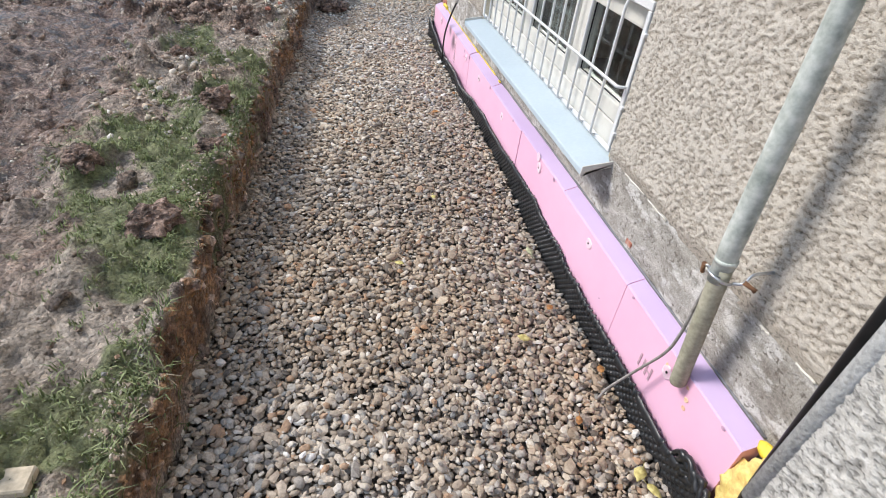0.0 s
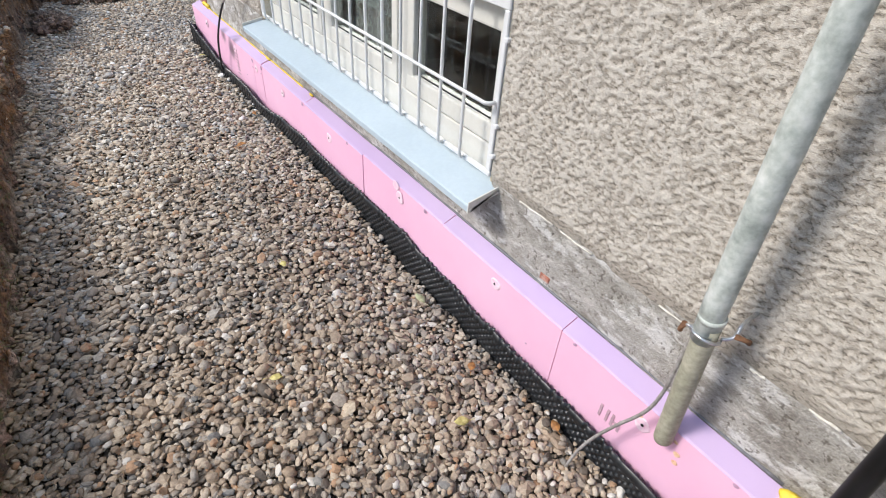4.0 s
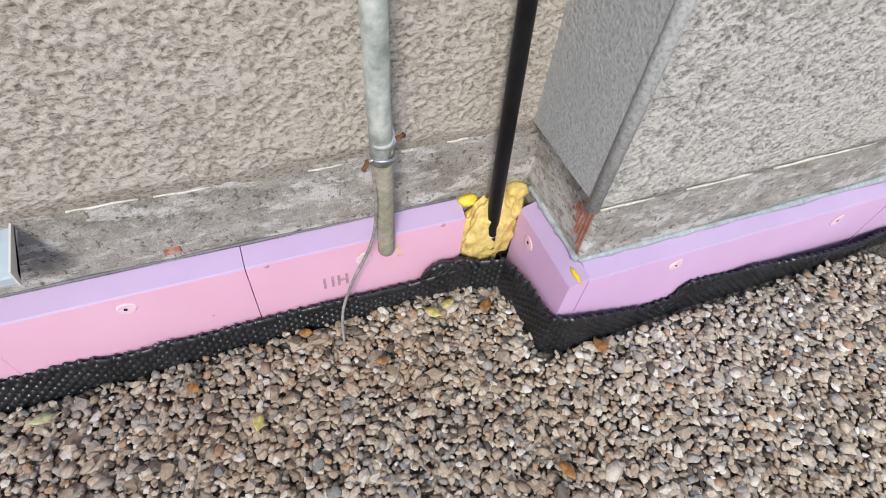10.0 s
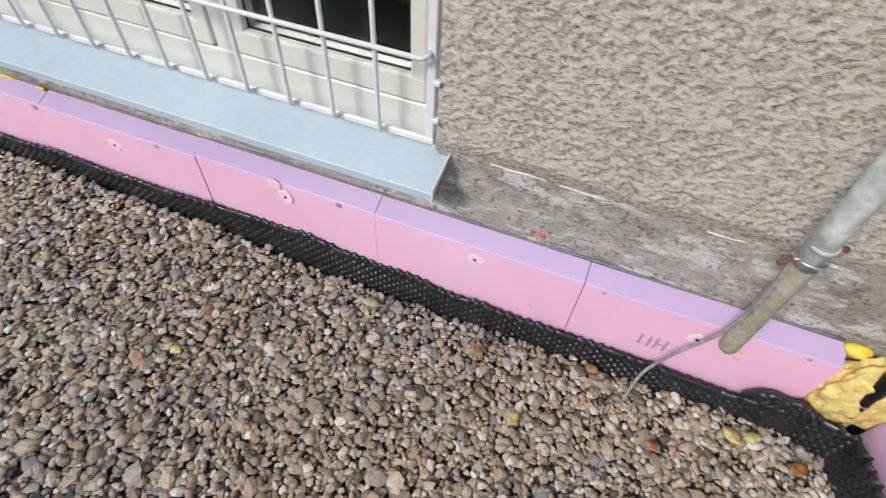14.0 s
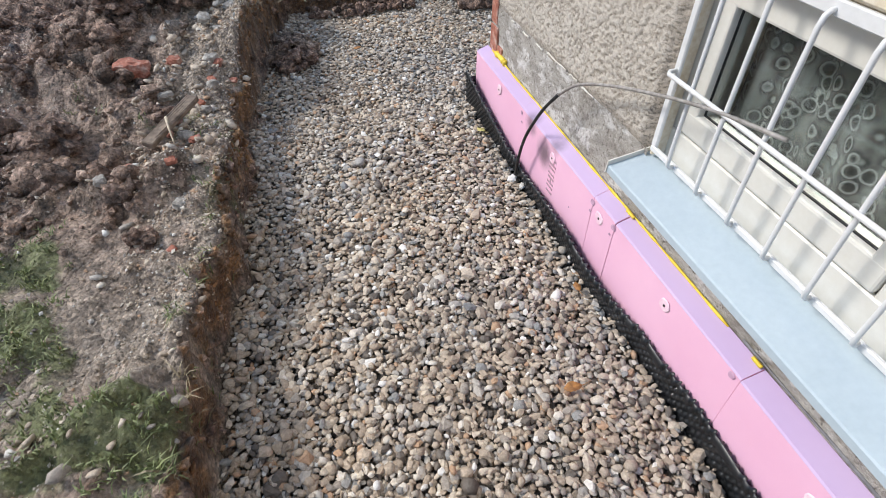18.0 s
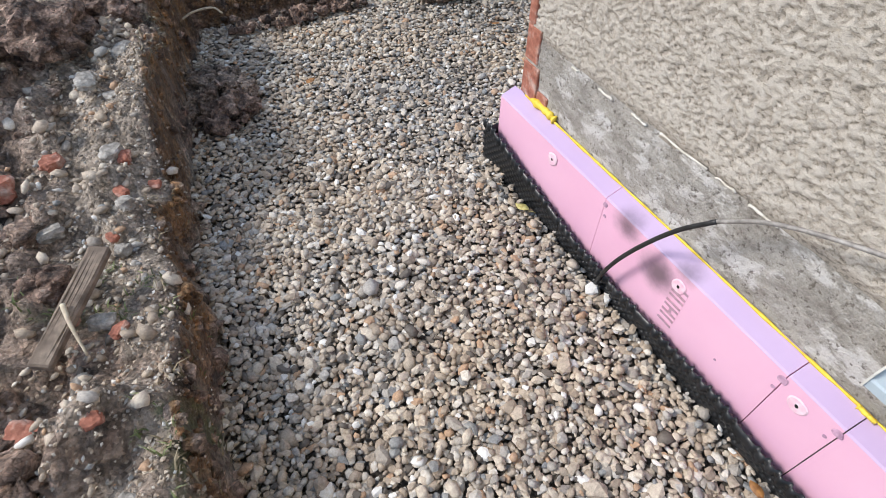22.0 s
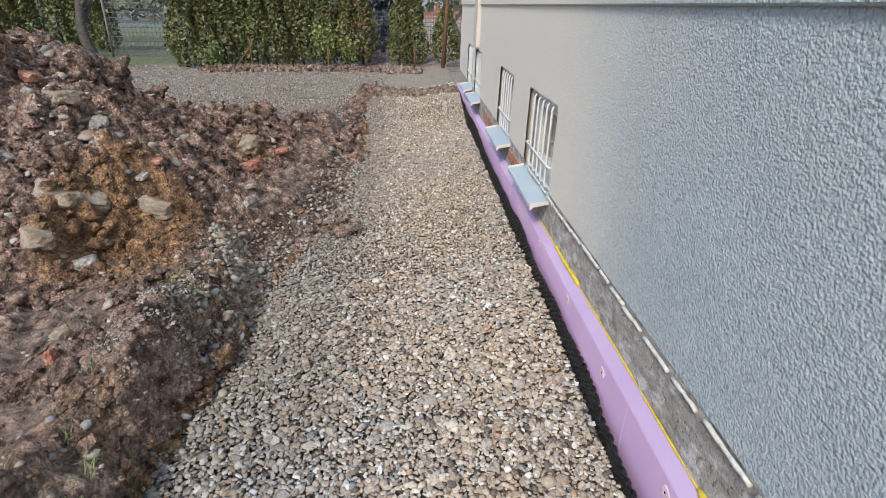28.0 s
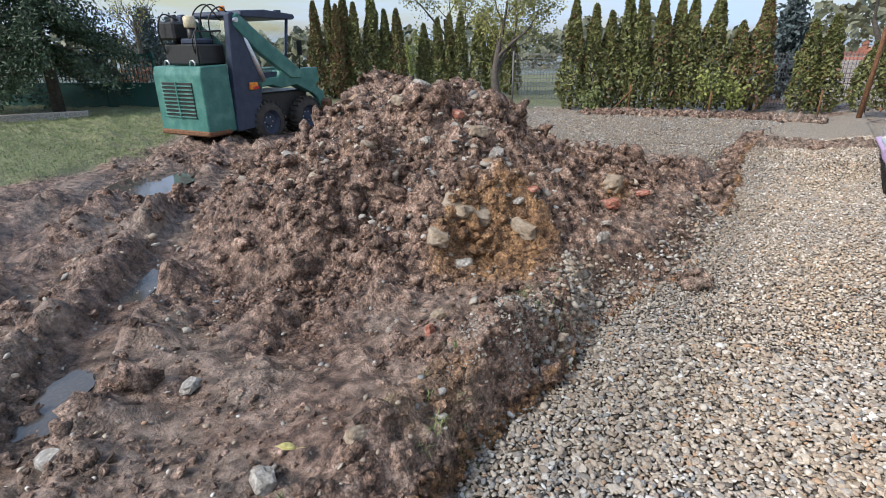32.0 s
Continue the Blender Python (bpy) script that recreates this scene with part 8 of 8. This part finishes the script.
conifer("fir", "grey-green fir rising behind the hedge", px, py, 2.75, 0.75, 33, M_BLUEFIR, 0.3, 5000, 0.035)


def shrub(x, y, r, h, seed, n, material, label):
    rng = np.random.RandomState(seed)
    t = thing("shrub", label, "shrub", at=pose(x, y, level(x, y) - 0.02))
    stems, cs = bmesh.new(), []
    for k in range(9):
        a, o = rng.uniform(0, 6.283), rng.uniform(0.3, 1.0)
        e = Vector((r * o * math.cos(a), r * o * math.sin(a), h * rng.uniform(0.6, 1.0)))
        add_tube(stems, [(0, 0, 0), e * 0.5 + Vector((0, 0, 0.1)), e], [0.010, 0.007, 0.003], 4, False)
        s = rng.uniform(0.3, 1.05, n // 9)[:, None]
        cs.append(np.array(e) * s + rng.normal(0, 0.07, (n // 9, 3)))
    part("stems", stems, M_BARK, t)
    v, f = leaf_cloud(np.concatenate(cs), rng, 0.026, 1.5)
    part("crown", quick_mesh("crown", v, f, False, [material]), material, t)


for i, (az, d, r, h, m, lab) in enumerate(((72.0, 12.5, 0.28, 0.55, M_GRASS, "low green shrub at the hedge's foot"), (82.6, 12.9, 0.34, 0.95, M_SHRUB, "yellow-green shrub before the hedge"), (84.9, 13.0, 0.22, 0.75, M_SHRUB, "small yellow-green shrub before the hedge"))):
    px, py = polar(az, d)
    shrub(px, py, r, h, 400 + i, 500, m, lab)
px, py = polar(54.0, 20.0)
shrub(px, py, 0.9, 2.0, 410, 1800, M_SHRUB, "pale yellow shrub behind the hedge")
px, py = polar(27.5, 20.5)
shrub(px, py, 0.7, 1.1, 411, 900, M_THUJA_OLD, "russet shrub behind the gate")

# ---- posts, wire fence and soil ridge at the hedge ----
bx, by = polar(94.4, 12.4)
tagged(part("rusty_post", tube([(bx, by, level(bx, by) - 0.1), (bx - 0.02, by - 0.05, 1.3), (bx - 0.05, by - 0.10, 2.9)], [0.045, 0.04, 0.035], 10), M_RUST, None, "", True), "tall rusty leaning iron post", "post")
for az, d, h in ((75.6, 12.6, 0.75), (91.5, 12.9, 0.7), (82.9, 12.6, 0.65)):
    qx, qy = polar(az, d)
    tagged(part("fence_stake", tube([(qx, qy, level(qx, qy) - 0.05), (qx + 0.02, qy, h)], 0.018, 8), M_RUST, None, "", True), "short rusty iron stake at the hedge", "stake")
qx, qy = polar(74.4, 12.55)
tagged(part("fence_stake", tube([(qx, qy + 0.1, level(qx, qy)), (qx + 0.05, qy - 0.30, 0.66)], 0.014, 8), M_RUST, None, "", True), "slanting rusty brace at the hedge", "stake")
wire_t = thing("wire_fence", "grey wire mesh fence behind the hedge", "fence")
ends = [polar(a, 15.0) for a in (64, 72, 80, 86, 92, 99)]
for (ax, ay), (bx2, by2) in zip(ends, ends[1:]):
    za = level(ax, ay)
    part("fence_post", tube([(ax, ay, za - 0.05), (ax, ay, za + 1.25)], 0.025, 8), M_MESH, wire_t)
    bm = bmesh.new()
    n = 26
    for i in range(n):
        x0, y0f = ax + (bx2 - ax) * i / n, ay + (by2 - ay) * i / n
        add_tube(bm, [(x0, y0f, za), (x0, y0f, za + 1.2)], 0.006, 4, False)
    for j in range(12):
        add_tube(bm, [(ax, ay, za + 0.1 * j + 0.05), (bx2, by2, za + 0.1 * j + 0.05)], 0.006, 4, False)
    part("mesh_panel", bm, M_MESH, wire_t)
rng = np.random.RandomState(150)
n = 700
aa, dd = rng.uniform(71, 92, n), rng.normal(12.35, 0.16, n)
x, y = -0.45 + dd * np.sin(np.radians(aa)), 4.63 + dd * np.cos(np.radians(aa))
bed("soil_ridge", "low ridge of soil and stones under the hedge", "soil", x, y, np.clip(rng.lognormal(math.log(0.05), 0.4, n), 0.02, 0.11), 151, M_SOIL, 0.2)
x, y, rng = spread(26000, (5.9, 11.6, 3.4, 10.0), lambda a, b: yardy(a, b) * (trench(a, b) < 0) * 0.9, 152)
bed("yard_gravel", "tan gravel spread over the yard", "gravel", x, y, np.clip(rng.lognormal(math.log(0.0155), 0.3, len(x)), 0.008, 0.035), 153, M_PEBBLE, 0.25)
x, y, rng = spread(1200, (5.2, 9.4, 4.9, 5.6), lambda a, b: 0.7 * (np.abs(trench(a, b) + 0.12) < 0.12) * np.ones_like(a), 154)
bed("clods", "brown clods along the trench's far edge", "soil", x, y, np.clip(rng.lognormal(math.log(0.04), 0.4, len(x)), 0.015, 0.09), 155, M_SOIL, 0.2)
rng = np.random.RandomState(156)
x, y = rng.uniform(8.3, 8.9, 260), rng.uniform(3.75, 5.0, 260)
bed("clods", "dark soil ridge closing the trench", "soil", x, y, np.clip(rng.lognormal(math.log(0.05), 0.4, 260), 0.02, 0.1), 157, M_SOIL, 0.2)
tagged(part("timber_beam", box((-0.9, -0.09, 0.0), (0.9, 0.09, 0.16), 0.01, pose(*polar(20.0, 14.5), level(*polar(20.0, 14.5)), 0, 0, -30)), M_STONE), "pale concrete beam lying by the gate", "beam")


# ---- houses in the valley ----
def far_house(label, az, d, w, dep, h, roof_h, roof_m, base_z, deg):
    hx, hy = polar(az, d)
    t = thing("village_house", label, "house", at=pose(hx, hy, base_z, 0, 0, deg))
    part("wall", box((-w / 2, -dep / 2, -3), (w / 2, dep / 2, h)), M_FARWALL, t)
    bm = bmesh.new()
    e = 0.4
    vs = [bm.verts.new(q) for q in ((-w / 2 - e, -dep / 2 - e, h - 0.1), (w / 2 + e, -dep / 2 - e, h - 0.1), (w / 2 + e, dep / 2 + e, h - 0.1), (-w / 2 - e, dep / 2 + e, h - 0.1), (-w / 2 - e, 0, h + roof_h), (w / 2 + e, 0, h + roof_h))]
    for q in ((0, 1, 5, 4), (2, 3, 4, 5), (0, 4, 3), (1, 2, 5), (0, 3, 2, 1)):
        bm.faces.new([vs[i] for i in q])
    bmesh.ops.recalc_face_normals(bm, faces=bm.faces)
    r = part("roof", bm, roof_m, t)
    part("chimney", box((w * 0.2 - 0.3, -0.3, h + roof_h * 0.5), (w * 0.2 + 0.3, 0.3, h + roof_h + 0.8), 0.03), M_BRICK, r)
    for sx in (-1, 1):
        for k in range(3):
            wx = -w / 2 + w * (k + 0.5) / 3
            wo = part("window", box((wx - 0.55, sx * (dep / 2 - 0.02), h - 2.0), (wx + 0.55, sx * (dep / 2 + 0.05), h - 0.7), 0.02), M_WHITE, t)
            part("pane", box((wx - 0.45, sx * (dep / 2 + 0.04), h - 1.9), (wx + 0.45, sx * (dep / 2 + 0.07), h - 0.8)), M_BLACK, wo)


far_house("distant house with a red tiled roof beyond the hedge", 91.5, 62, 11, 8, -2.6, 3.0, M_ROOFTILE, 0.0, 100)
far_house("distant house with a red tiled roof in the valley", 95.5, 85, 14, 9, -2.2, 3.2, M_ROOFTILE, 0.0, 80)
far_house("distant house with a red tiled roof further down", 88.0, 78, 12, 8, -3.6, 2.8, M_ROOFTILE, 0.0, 95)
far_house("distant shed with a bright blue sheet roof", 93.4, 45, 5, 5, -1.6, 0.9, M_BLUEROOF, 0.0, 110)
# far woods: a loose belt of leaf clumps that closes the view
rng = np.random.RandomState(160)
n = 30000
az, d = rng.uniform(-60, 125, n), rng.uniform(70, 150, n)
hgt = (2.2 + 1.6 * fbm(az / 4.0, az * 0, 1.0, 4, 161) + 0.6 * fbm(az * 2, az * 0, 1.0, 3, 162)) * (d / 90)
x, y = -0.45 + d * np.sin(np.radians(az)), 4.63 + d * np.cos(np.radians(az))
z = terrain(x, y) + rng.rand(n) ** 0.7 * (np.clip(hgt, 0.5, 9) + 1.5 + 0.02 * d)
v, f = leaf_cloud(np.stack([x, y, z], 1), rng, 0.42, 1.3)
tagged(new("far_woods", quick_mesh("far_woods", v, f, False, [M_FARWOOD])), "hazy belt of autumn woods on the horizon", "woods", kind="stuff")
